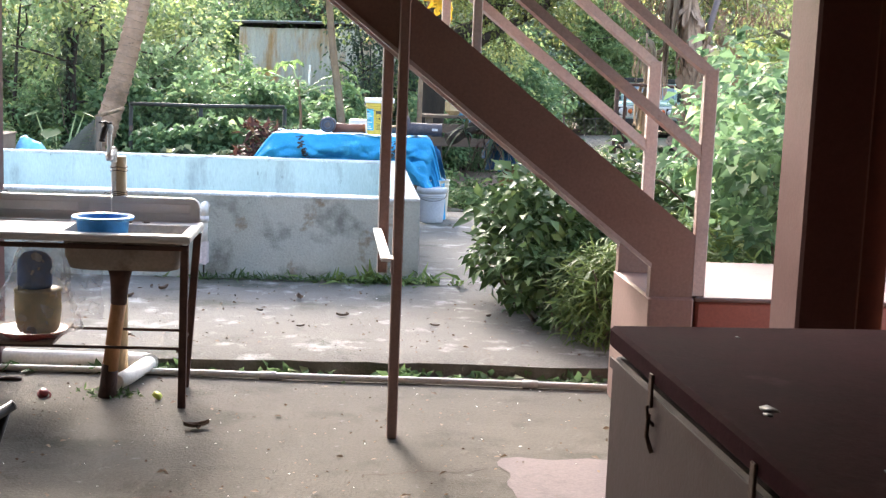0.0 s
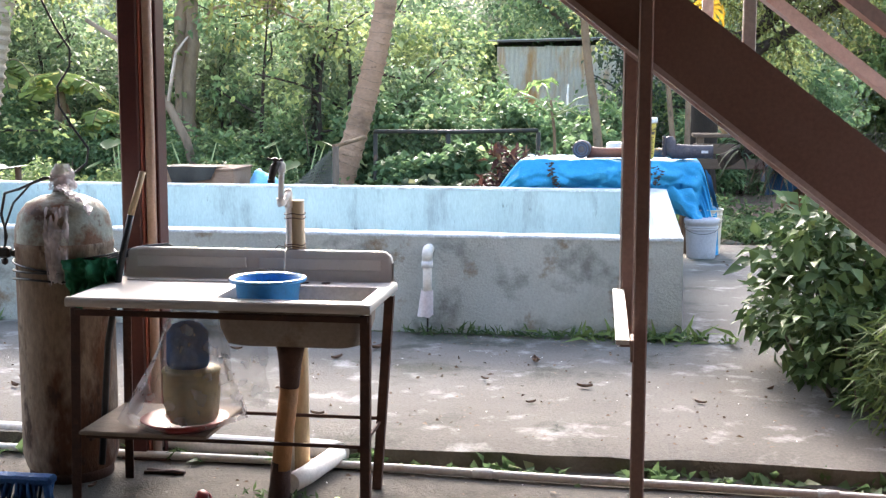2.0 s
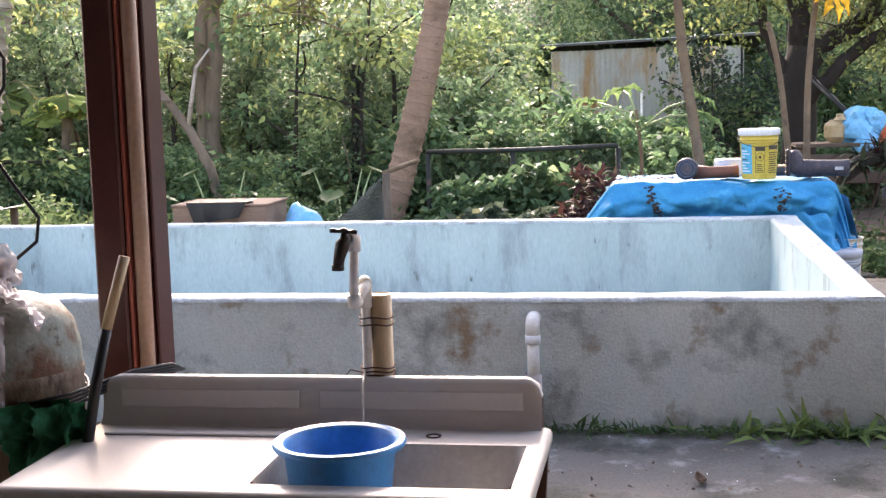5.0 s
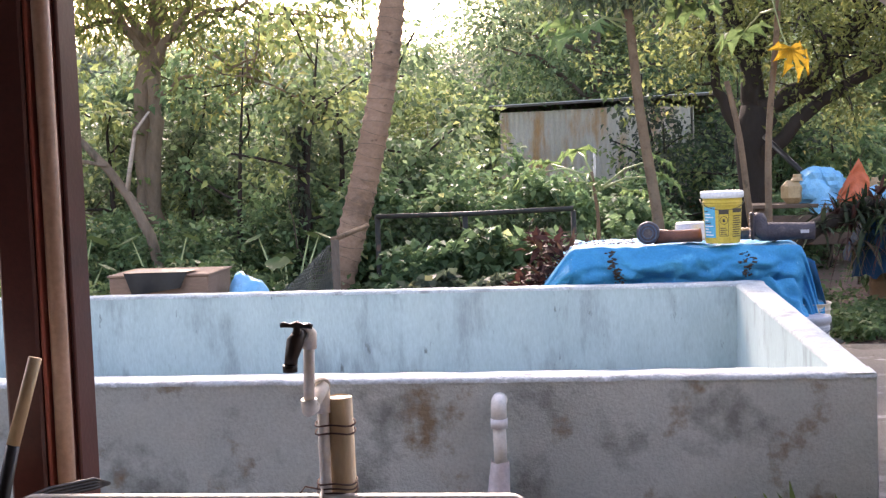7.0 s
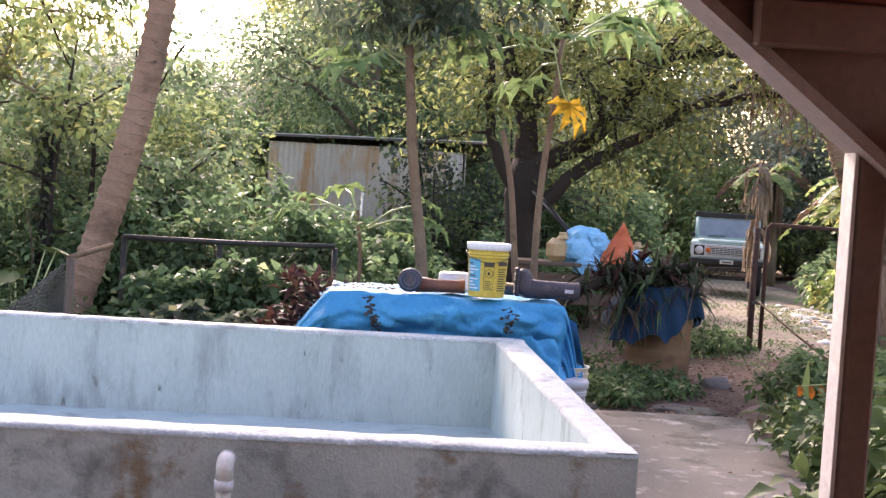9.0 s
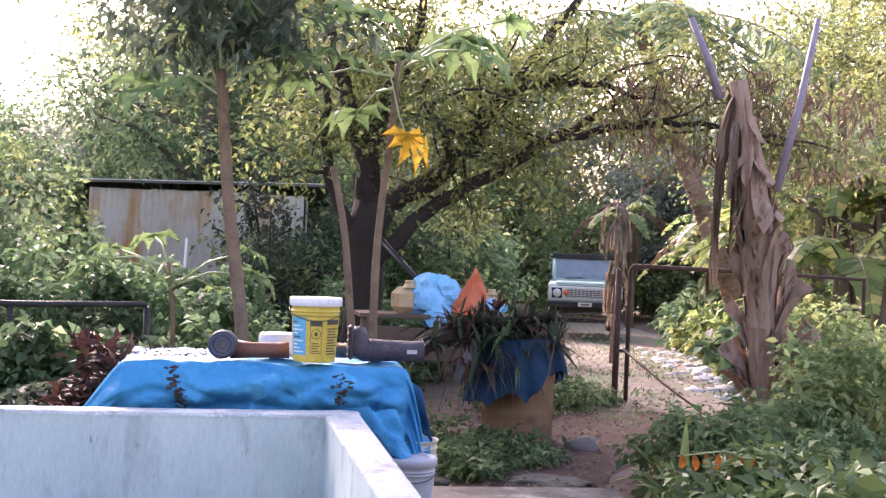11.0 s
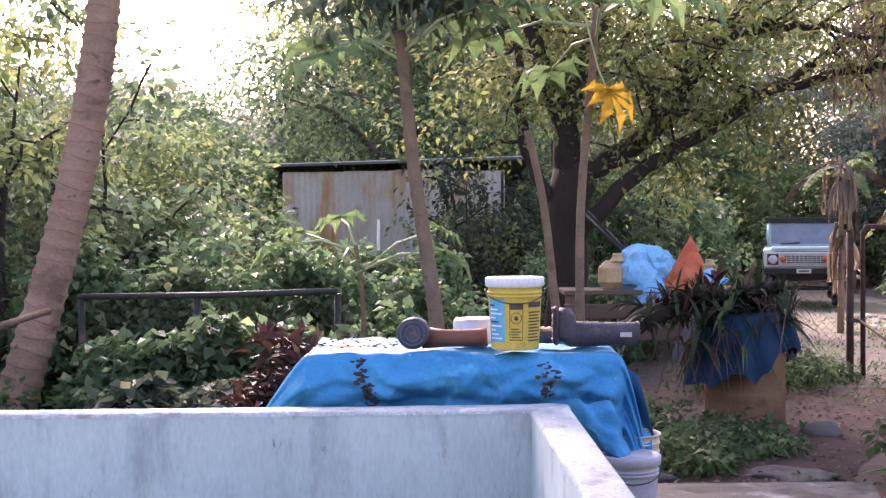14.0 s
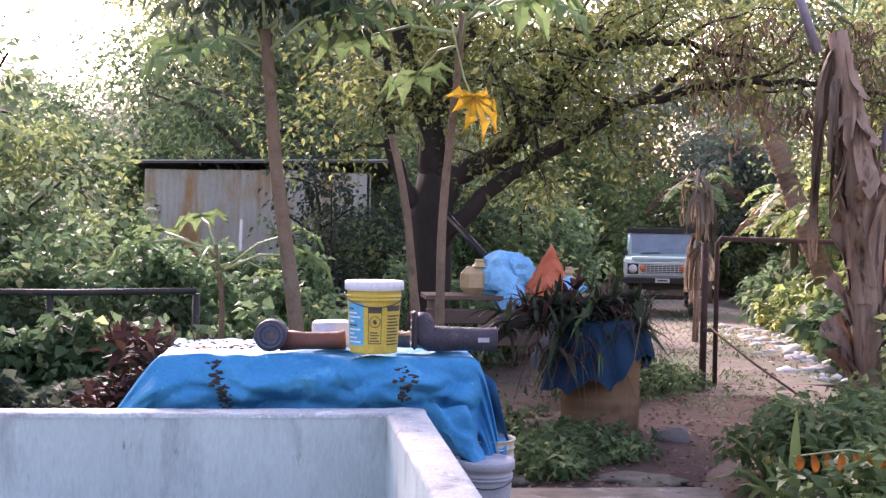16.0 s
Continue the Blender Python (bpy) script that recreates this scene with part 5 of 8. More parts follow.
def make_bushes():
    # glossy bush and feathery fern at the stair's foot, and plants along the path
    for i, (x, y, w, h, leaf, size, n, lab, wide) in enumerate((
        (1.30, 8.30, 1.05, 0.98, "bush", 0.10, 2100, "glossy green leafy bush beside the stair", 0.6),
        (1.90, 8.7, 1.1, 1.1, "bush", 0.10, 2400, "glossy green leafy bush beside the stair", 0.6),
        (1.25, 7.75, 0.55, 0.55, "bush", 0.075, 900, "small glossy bush on the slab", 0.6),
        (1.55, 7.25, 0.6, 0.62, "fern", 0.13, 2600, "feathery light green fern under the stair", 0.10),
        (2.1, 7.6, 0.9, 0.8, "fern", 0.14, 2600, "feathery light green fern under the stair", 0.10),
        (2.6, 7.9, 1.2, 1.7, "vine", 0.12, 2300, "tall pale leafy shrub beyond the landing", 0.5),
        (3.1, 9.4, 1.6, 1.9, "vine", 0.12, 2600, "tall pale leafy shrub beyond the landing", 0.5),
        (2.35, 10.8, 1.2, 0.7, "bush", 0.09, 2600, "broad-leaved plants beside the path", 0.6),
        (2.75, 12.1, 1.4, 0.62, "bush", 0.095, 2900, "broad-leaved plants beside the path", 0.6),
        (3.1, 13.9, 1.3, 0.6, "weed", 0.095, 2600, "leafy plants beside the path", 0.5),
        (4.0, 15.0, 1.2, 0.6, "weed", 0.09, 2600, "leafy plants beside the path", 0.5),
        (4.9, 15.6, 1.3, 1.1, "bright", 0.10, 2700, "leafy yellow-green plants by the gate", 0.5),
        (5.6, 17.5, 1.5, 1.2, "bright", 0.105, 2900, "leafy yellow-green plants by the gate", 0.5),
        (6.6, 20.5, 1.8, 0.94, "vine", 0.20, 1680, "broad-leaved green plants on the bank", 0.55),
        (7.9, 23.0, 2.2, 1.15, "banana", 0.21, 1760, "broad-leaved green plants on the bank", 0.55),
        (9.2, 26.5, 2.4, 1.30, "vine", 0.24, 1760, "broad-leaved green plants on the bank", 0.55),
        (10.6, 30.5, 2.6, 1.37, "vine", 0.25, 1760, "broad-leaved green plants on the bank", 0.55),
        (6.85, 22.2, 1.1, 0.68, "banana", 0.14, 1680, "broad-leaved green plants on the bank", 0.55),
        (7.4, 24.0, 1.3, 0.83, "banana", 0.15, 1680, "broad-leaved green plants on the bank", 0.55),
        (7.95, 26.0, 1.4, 0.94, "banana", 0.16, 1680, "broad-leaved green plants on the bank", 0.55),
        (8.7, 28.5, 1.7, 1.08, "vine", 0.19, 1680, "broad-leaved green plants on the bank", 0.55),
        (9.6, 31.5, 1.9, 1.15, "vine", 0.20, 1680, "broad-leaved green plants on the bank", 0.55),
        (8.4, 24.2, 1.6, 1.22, "banana", 0.16, 1680, "broad-leaved green plants on the bank", 0.55),
        (1.9, 21.2, 1.6, 2.0, "vine", 0.13, 2300, "leafy green shrub in the shade of the tree", 0.5),
        (2.9, 22.6, 1.5, 2.1, "vine", 0.13, 2300, "leafy green shrub in the shade of the tree", 0.5),
        (3.4, 26.0, 1.9, 2.4, "vine", 0.15, 2300, "leafy green shrub in the shade of the tree", 0.5),
        (1.3, 19.9, 1.1, 1.2, "vine", 0.11, 1900, "leafy green shrub in the shade of the tree", 0.5),
        (1.35, 14.6, 0.9, 0.26, "weed", 0.07, 1300, "low weeds at the path's edge", 0.55),
        (1.85, 15.2, 0.9, 0.24, "weed", 0.07, 1200, "low weeds at the path's edge", 0.55),
        (1.1, 15.6, 0.9, 0.36, "weed", 0.07, 1200, "low weeds at the path's edge", 0.55),
        (2.75, 18.2, 1.3, 0.35, "weed", 0.08, 1300, "low weeds under the wire fence", 0.5),
        (3.4, 18.7, 0.8, 0.3, "weed", 0.08, 900, "low weeds under the wire fence", 0.5),
        (-0.98, 13.8, 0.5, 0.95, "croton", 0.14, 850, "dark maroon croton shrub", 0.32),
        (-0.70, 14.15, 0.45, 0.85, "croton", 0.14, 650, "dark maroon croton shrub", 0.32),
    )):
        make_shrub("garden_shrub", (x, y, YARD if y < 9 and x < 2 else max(ground_z(x, y), -0.3)), w, h, 400 + i, leaf, size, n, lab, "garden plants", wide=wide, stems=5, droop=0.15 if leaf != "croton" else -0.4)
    # strap-leaved plants near the gate
    for i, (x, y) in enumerate(((2.72, 14.0), (3.0, 14.5), (2.55, 13.3))):
        t = thing("strap_plant", "plant with long arching strap leaves", "plant", "strap-leaved plants", at=(x, y, 0.02))
        part("foliage", strap_leaves(Geo(), (0, 0, 0), 22, 0.75, 0.075, 70 + i), L["banana"], t)
    t = thing("dying_fern_leaf", "arched leaf of orange dying leaflets", "plant", at=(2.40, 12.3, 0.57))
    part("rib", Geo().tube([(-0.26, 0, 0.0), (0, 0, 0.03), (0.30, 0.02, -0.02), (0.44, 0.1, -0.3), (0.48, 0.14, -0.7)], [0.004, 0.005, 0.006, 0.008, 0.009], 6), M["papaya_stalk"], t)
    for k in range(8):
        x = -0.24 + k * 0.068
        tip = 0.075 + 0.018 * math.sin(k * 2.3)
        def blade(u, v, x=x, tip=tip, k=k):
            w = 0.021 * math.sin(math.pi * min(v * 0.93 + 0.07, 1.0)) ** 0.7
            return (x + (u - 0.5) * 2 * w + 0.012 * math.sin(k * 1.7) * v, -0.01 - 0.02 * math.sin(v * 3) - 0.008 * abs(u - 0.5), 0.015 - 0.1 * x * x - tip * v)
        part("leaflet", Geo().sheet(blade, 4, 8), L["orange"], t)
    # weeds and grass along the tank's foot and the slab's broken edge
    rng = np.random.default_rng(77)
    def tuft(name, pts, ln, wide, leaf, label):
        v, f = leaves(rng, np.array(pts), ln, wide, -0.7, None, 0.35)
        ob = np_mesh(name, v, f, L[leaf])
        return tagged(ob, label, "weeds", kind="stuff")
    base = [(rng.normal(c, 0.16), 9.19 - abs(rng.normal(0, 0.035)), YARD) for c in (-1.0, -0.75, -0.2, 0.05, 0.28, 0.4, -0.45, -4.1, -5.0) for _ in range(70)]
    tuft("grass", base, 0.085, 0.16, "weed", "thin grass and weeds along the foot of the tank")
    tuft("weeds", [(rng.normal(c, 0.14), 9.17 - abs(rng.normal(0, 0.05)), YARD) for c in (0.05, 0.3, 0.6) for _ in range(40)], 0.15, 0.18, "fern", "taller weeds at the tank's corner")
    tuft("edge_weeds", [(rng.normal(c, s), 6.66 + rng.normal(0, 0.04), 0.0) for c, s in ((-0.92, 0.09), (-1.15, 0.12), (0.30, 0.06), (1.2, 0.12), (-2.7, 0.1), (-0.4, 0.2), (0.7, 0.2), (1.6, 0.2), (-2.0, 0.2)) for _ in range(46)], 0.07, 0.6, "weed", "bright green weeds at the slab's edge")
    tuft("post_moss", [(-1.16 + rng.normal(0, 0.07), 6.19 + rng.normal(0, 0.05), 0.0) for _ in range(90)], 0.04, 0.3, "weed", "moss round the foot of the pipe")
    lx = rng.uniform(-1, 1, 1300)
    ly = rng.uniform(13.8, 30, 1300)
    mid = np.interp(ly, [13.8, 16.5, 19, 22, 28, 36], [1.6, 2.9, 4.0, 5.1, 6.8, 8.4])
    pts = np.stack([mid + lx * (1.3 + 0.06 * (ly - 14)), ly, np.zeros_like(ly)], 1)
    pts[:, 2] = [ground_z(a, b) + 0.075 for a, b, _ in pts]
    flat = rng.normal(size=pts.shape) * np.array([3, 3, 0.05])
    v, f = leaves(rng, pts, 0.05, 0.5, 0.0, flat, 0.05)
    tagged(np_mesh("path_litter", v, f, L["dry"]), "dry brown leaves scattered over path and drive", "leaf litter", kind="stuff")
    n = 1500
    x = rng.uniform(-9, 14, n * 6)
    y = rng.uniform(13.6, 34, n * 6)
    keep = [(a, b, ground_z(a, b) + 0.03) for a, b in zip(x, y) if not (4.0 + (b - 18) * 0.22 < a < 5.2 + (b - 18) * 0.25) and abs(a - np.interp(b, [13.8, 16.5, 19, 22, 28, 36], [1.6, 2.9, 4.0, 5.1, 6.8, 8.4])) > 1.25]
    tuft("ground_weeds", keep, 0.10, 0.4, "weed", "low weeds scattered over the soil")


make_bushes()


def make_drive_grass():
    # patches of short grass on the drive and its edges
    rng = np.random.default_rng(91)
    pts = []
    for _ in range(150):
        y = rng.uniform(16.8, 35)
        m = np.interp(y, [13.8, 16.5, 19, 22, 28, 36], [1.6, 2.9, 4.2, 5.2, 7.0, 8.5])
        x = m + rng.choice((-1.0, -0.8, -0.1, 0.0, 0.15, 1.1)) * (1.0 + 0.03 * (y - 16)) + rng.normal(0, 0.15)
        for _ in range(rng.integers(18, 60)):
            a, b = x + rng.normal(0, 0.16), y + rng.normal(0, 0.3)
            pts.append((a, b, ground_z(a, b) + 0.07))
    v, f = leaves(rng, np.array(pts), 0.075, 0.2, -0.8, None, 0.3, plain=True)
    tagged(np_mesh("drive_grass", v, f, L["weed"]), "patches of short grass on the drive", "grass", kind="stuff")


make_drive_grass()


def make_saplings():
    # thin stems and broad-leaved plants that break up the undergrowth
    r = random.Random(17)
    for i in range(15):
        x, y = r.uniform(-9.5, -2.9), r.uniform(16.2, 21.0)
        make_tree("sapling", (x, y, 0), r.uniform(2.6, 3.9), r.uniform(0.03, 0.055), 900 + i, ("forest", "bright", "vine")[i % 3], 0.16, per=9, limbs=5, spread=0.34, first=0.35, lean=(r.uniform(-0.08, 0.08), 0), label="thin dark sapling in the undergrowth", radius=0.3, twigs=6, group="saplings", bark="bark_dark", wide=0.5)
    for i in range(8):
        x, y = -0.2 + 0.36 * i + r.uniform(-0.2, 0.2), r.uniform(20.2, 22.5)
        make_tree("sapling", (x, y, -0.1), r.uniform(2.4, 3.6), r.uniform(0.025, 0.045), 930 + i, ("dark", "bright")[i % 2], 0.13, per=9, limbs=5, spread=0.34, first=0.3, lean=(r.uniform(-0.15, 0.15), 0), label="thin dark sapling in the undergrowth", radius=0.3, twigs=6, group="saplings", bark="bark_dark", wide=0.5)
    for i, (x, y, h) in enumerate(((-7.1, 17.2, 1.5), (-6.3, 16.9, 1.0), (-8.4, 18.0, 1.7))):
        make_banana((x, y, 0), h, 70 + i, 6, 1.1)
    for i, (x, y, z) in enumerate(((-4.6, 15.2, 0.0), (-3.4, 15.1, 0.0), (-5.4, 15.0, 0.0))):
        t = thing("taro_plant", "plant with a few large pale green heart leaves", "plant", "taro plants", at=(x, y, z))
        for k in range(7):
            w = k * 0.9 + i
            top = Vector((0.28 * math.cos(w), 0.22 * math.sin(w), 0.75 + 0.25 * math.sin(k * 2.1 + i)))
            st = part("stalk", Geo().tube([(0, 0, -0.02), (top.x * 0.5, top.y * 0.5, top.z * 0.6), top], [0.012, 0.01, 0.006], 6), M["papaya_stalk"], t)
            s_ = 0.085 + 0.03 * ((k * 7 + i) % 3)
            def heart(u, v, w=w, top=top, s_=s_):
                a = (u - 0.5) * 2
                wide_ = s_ * math.sin(min(v * 2.6 + 0.35, 3.14)) * 0.8
                out = (v * 1.5 - 0.35) * s_
                return (top.x + out * math.cos(w) - a * wide_ * math.sin(w), top.y + out * math.sin(w) + a * wide_ * math.cos(w), top.z - 0.45 * out + 0.25 * s_ * abs(a) * 0.6)
            part("leaf", Geo().sheet(heart, 6, 7), L["bush"], st)


make_saplings()


# ---- sink and the things round it ----
def make_sink():
    t = thing("drainboard_sink", "cream enamel drainboard sink on a rusty steel stand", "sink", at=(0, 0, 0))
    X0, X1, Y0, Y1, Z = -1.870, -0.763, 5.885, 6.42, 0.836
    XS = -0.768
    bx0, bx1, by0, by1, bz = -1.340, -0.790, 5.935, 6.26, 0.655
    g = Geo()
    # deck round the bowl
    for a, b, c, d in ((X0, Y0, bx0, Y1), (bx1, Y0, X1, Y1), (bx0, Y0, bx1, by0), (bx0, by1, bx1, Y1)):
        g.add([(a, b, Z), (c, b, Z), (c, d, Z), (a, d, Z)], [(0, 1, 2, 3)])
    # rolled front and side edges
    edges = []
    def roll(p, q, out):
        p, q, o = Vector(p), Vector(q), Vector(out)
        prof = [(0, 0), (0.012, -0.003), (0.018, -0.014), (0.018, -0.030), (0.010, -0.036)]
        vs = []
        for e in (p, q):
            vs += [e + o * u + Vector((0, 0, w)) for u, w in prof]
        edges.append(Geo().add(vs, [(i, i + 5, i + 6, i + 1) for i in range(4)], True))
    roll((X0 - 0.018, Y0, Z), (X1 + 0.018, Y0, Z), (0, -1, 0))
    roll((X1, Y0 - 0.018, Z), (X1, Y1, Z), (1, 0, 0))
    roll((X0, Y1, Z), (X0, Y0 - 0.018, Z), (-1, 0, 0))
    deck = part("deck", g, M["enamel"], t, "cream enamel deck with chipped edges")
    for e in edges:
        part("rolled_edge", e, M["enamel"], deck)
    # splashback with a sunk panel and rounded ends
    n = 200
    def splash(u, v):
        x = X0 + (XS - X0) * u
        prof = [(0.0, 0.0), (0.012, 0.012), (0.022, 0.03), (0.026, 0.10), (0.034, 0.116), (0.055, 0.118), (0.062, 0.105), (0.062, -0.05)]
        y, z = prof[round(v * 7)]
        e = min(u, 1 - u) * (XS - X0)
        z = min(z, 0.072 + 0.046 * math.sqrt(max(0, 1 - (1 - min(e / 0.046, 1)) ** 2)))
        return (x, Y1 - 0.03 + y, Z + z)
    sp = part("splashback", Geo().sheet(splash, n, 7), M["enamel"], t)
    for a, b in ((X0 + 0.05, -1.36), (-1.31, X1 - 0.05)):
        part("panel", Geo().box(a, Y1 - 0.012, Z + 0.042, b, Y1 - 0.0065, Z + 0.088, 0.003), M["enamel"], sp)
    part("drainboard_ridge", Geo().box(X0 + 0.05, 6.295, Z - 0.001, -1.37, 6.325, Z + 0.006, 0.003), M["enamel"], t)
    for x in (-1.19, -1.10, -1.015):
        part("tap_hole", Geo().lathe([(0.017, 0), (0.019, 0.002), (0.015, 0.0025), (0.013, -0.002)], (x, 6.325, Z + 0.001), 16), M["rust"], t)
    # the pressed bowl
    g, gu = Geo(), Geo()
    def ring(k, z, r):
        out = []
        for cx, cy, a0 in ((bx1 - r - k, by1 - r - k, 0), (bx0 + r + k, by1 - r - k, 1), (bx0 + r + k, by0 + r + k, 2), (bx1 - r - k, by0 + r + k, 3)):
            for j in range(5):
                w = (a0 + j / 4) * math.pi / 2
                out.append((cx + r * math.cos(w), cy + r * math.sin(w), z))
        return out
    rings = [ring(0, Z, 0.03), ring(0.006, Z - 0.012, 0.035), ring(0.012, Z - 0.11, 0.045), ring(0.03, bz + 0.012, 0.05), ring(0.06, bz, 0.05)]
    vs = [p for r_ in rings for p in r_]
    fs = [(i * 20 + j, i * 20 + (j + 1) % 20, (i + 1) * 20 + (j + 1) % 20, (i + 1) * 20 + j) for i in range(4) for j in range(20)]
    g.add(vs, fs + [tuple(80 + j for j in range(20))], True)
    part("bowl", g, M["bowl"], t, "dull stained bowl")
    k = 0.006
    gu.add([((x - (bx0 + bx1) / 2) * 1.02 + (bx0 + bx1) / 2, (y - (by0 + by1) / 2) * 1.03 + (by0 + by1) / 2, z - k) for x, y, z in vs], [tuple(reversed(f)) for f in fs] + [tuple(80 + j for j in range(20))], True)
    part("bowl_underside", gu, M["bowl_under"], t, "brown stained underside of the bowl")
    # stand
    for x, y, dx, dy in ((-1.892, 5.925, -0.025, 0.01), (-0.795, 5.925, -0.013, 0.04), (-1.868, 6.36, -0.01, 0.0), (-0.788, 6.36, -0.055, 0.0)):
        g = Geo().box(x, y, 0.0, x + 0.036, y + 0.006, Z - 0.05, 0.001)
        g.box(x + (0.030 if x > -1.2 else 0), y + 0.006, 0.0, x + (0.036 if x > -1.2 else 0.006), y + 0.036, Z - 0.05, 0.001)
        # the legs lean inwards towards the floor
        g.v = [(px + dx * (1 - pz / (Z - 0.05)), py + dy * (1 - pz / (Z - 0.05)), pz) for px, py, pz in g.v]
        part("leg", g, M["rust"], t, "rusty angle-iron leg")
    for y in (5.908, 6.37):
        part("rail", Geo().box(X0, y, Z - 0.075, X1, y + 0.012, Z - 0.052, 0.002), M["rust"], t)
    for y, z in ((5.948, 0.285), (6.365, 0.285)):
        part("brace", Geo().box(X0 + 0.01, y, z, -0.80, y + 0.008, z + 0.014, 0.002), M["rust"], t)
    for x in (X0 + 0.02, -0.815):
        part("brace", Geo().box(x, 5.957, 0.27, x + 0.01, 6.36, 0.284, 0.002), M["rust"], t)
    b = thing("shelf_board", "damp grey-brown board laid on the sink stand", "shelf", at=(-1.63, 6.11, 0.302))
    part("board", Geo().box(-0.245, -0.19, 0, 0.255, 0.26, 0.016, 0.004), M["shelf_wood"], b)


make_sink()


def make_basin():
    t = thing("plastic_basin", "bright blue round plastic basin standing in the sink", "basin", at=(-1.178, 6.08, 0.661))
    part("body", Geo().lathe([(0.001, 0.004), (0.094, 0.004), (0.098, 0.012), (0.122, 0.218), (0.142, 0.220), (0.146, 0.227), (0.143, 0.234), (0.124, 0.231), (0.118, 0.223), (0.094, 0.016), (0.001, 0.012)], sides=40), M["blue_basin"], t)
    part("rim", Geo().lathe([(0.124, 0.232), (0.135, 0.2365), (0.143, 0.2345)], sides=40), M["blue_basin"], t)


make_basin()


def make_pipes():
    t = thing("sink_drain", "rust-orange drain pipe under the sink with dark wet foot", "pipe", at=(-1.1, 6.1, 0))
    part("trap", Geo().tube([(0.0, 0, 0.652), (0.0, 0, 0.61), (-0.005, 0.01, 0.55), (-0.01, 0.015, 0.47)], [0.062, 0.05, 0.042, 0.037], 14), M["rust"], t, "dark rusty funnel")
    part("pipe", Geo().tube([(-0.01, 0.015, 0.47), (-0.035, 0.03, 0.30), (-0.055, 0.045, 0.14)], [0.036, 0.036, 0.037], 14), M["rust_pipe"], t)
    part("foot", Geo().tube([(-0.055, 0.045, 0.17), (-0.065, 0.055, 0.06), (-0.072, 0.06, 0.0)], [0.039, 0.041, 0.045], 14), M["rust"], t, "black wet foot")
    t = thing("stand_pipe", "cream supply pipe with dark tap, tied to a bamboo stake", "pipe", at=(-1.178, 6.475, 0))
    part("riser", Geo().tube([(-0.020, -0.012, 0.0), (-0.020, -0.012, 1.15)], 0.0125, 12), M["pvc"], t)
    part("elbow", Geo().tube([(-0.020, -0.012, 1.12), (-0.020, -0.012, 1.168), (-0.018, -0.025, 1.184), (-0.012, -0.040, 1.180)], 0.0165, 12), M["pvc"], t)
    part("arm", Geo().tube([(-0.012, -0.035, 1.181), (-0.018, -0.06, 1.163), (-0.026, -0.088, 1.145)], 0.0135, 12), M["pvc"], t)
    part("elbow", Geo().tube([(-0.025, -0.080, 1.148), (-0.028, -0.095, 1.142), (-0.0285, -0.098, 1.165)], 0.0165, 12), M["pvc"], t)
    part("upright", Geo().tube([(-0.0285, -0.098, 1.145), (-0.023, -0.098, 1.29)], 0.0115, 12), M["pvc"], t)
    part("elbow", Geo().tube([(-0.0235, -0.098, 1.268), (-0.022, -0.099, 1.298), (-0.026, -0.112, 1.306), (-0.030, -0.125, 1.302)], 0.0155, 12), M["pvc"], t)
    s = part("stake", Geo().tube([(0.014, 0.012, 0.0), (0.014, 0.012, 0.5), (0.011, 0.010, 1.148)], [0.036, 0.033, 0.027], 18), M["bamboo"], t, "dry bamboo stake")
    part("hollow", Geo().lathe([(0.027, 0.0), (0.021, 0.003), (0.019, -0.05), (0.001, -0.055)], (0.011, 0.010, 1.148), 18), M["bamboo"], s)
    for z in (1.095, 1.078, 0.972, 0.962, 0.953):
        pts = [(0.002 + 0.042 * math.cos(a), 0.002 + 0.040 * math.sin(a), z + 0.003 * math.sin(3 * a)) for a in [i * 2 * math.pi / 24 for i in range(25)]]
        part("wire_tie", Geo().tube(pts, 0.002, 5, caps=False), M["rust"], t)
    part("wire_end", Geo().tube([(-0.035, -0.02, 0.96), (-0.06, -0.03, 0.968), (-0.075, -0.03, 0.95), (-0.055, -0.03, 0.942)], 0.002, 5), M["rust"], t)
    # tap
    f = part("tap_body", Geo().tube([(-0.028, -0.122, 1.303), (-0.034, -0.135, 1.300), (-0.040, -0.145, 1.288), (-0.048, -0.148, 1.258), (-0.051, -0.148, 1.238)], [0.010, 0.014, 0.0175, 0.0135, 0.0125], 12), M["brass"], t, "dark tarnished tap")
    part("mouth", Geo().tube([(-0.0515, -0.148, 1.243), (-0.052, -0.148, 1.229)], [0.015, 0.015], 12), M["brass"], f)
    part("stem", Geo().tube([(-0.036, -0.142, 1.298), (-0.036, -0.142, 1.318)], [0.011, 0.007], 10), M["brass"], f)
    part("handle", Geo().tube([(-0.069, -0.145, 1.3215), (-0.061, -0.144, 1.3225), (-0.050, -0.143, 1.320), (-0.036, -0.142, 1.322), (-0.023, -0.141, 1.318), (-0.012, -0.141, 1.319), (-0.005, -0.14, 1.3165)], [0.005, 0.006, 0.004, 0.008, 0.004, 0.006, 0.005], 10), M["brass"], f)
    t = thing("water_hose", "thin clear hose hanging over the splashback into the sink", "hose", at=(-1.19, 6.42, 0.95))
    part("hose", Geo().tube([(-0.012, 0.03, -0.03), (-0.012, 0.02, 0.012), (-0.008, -0.02, -0.01), (0.0, -0.06, -0.075), (0.004, -0.09, -0.118)], 0.003, 7), M["pvc"], t)
    # floor pipes
    t = thing("floor_pipe", "thin cream plastic pipe lying along the floor", "pipe", at=(0, 0, 0))
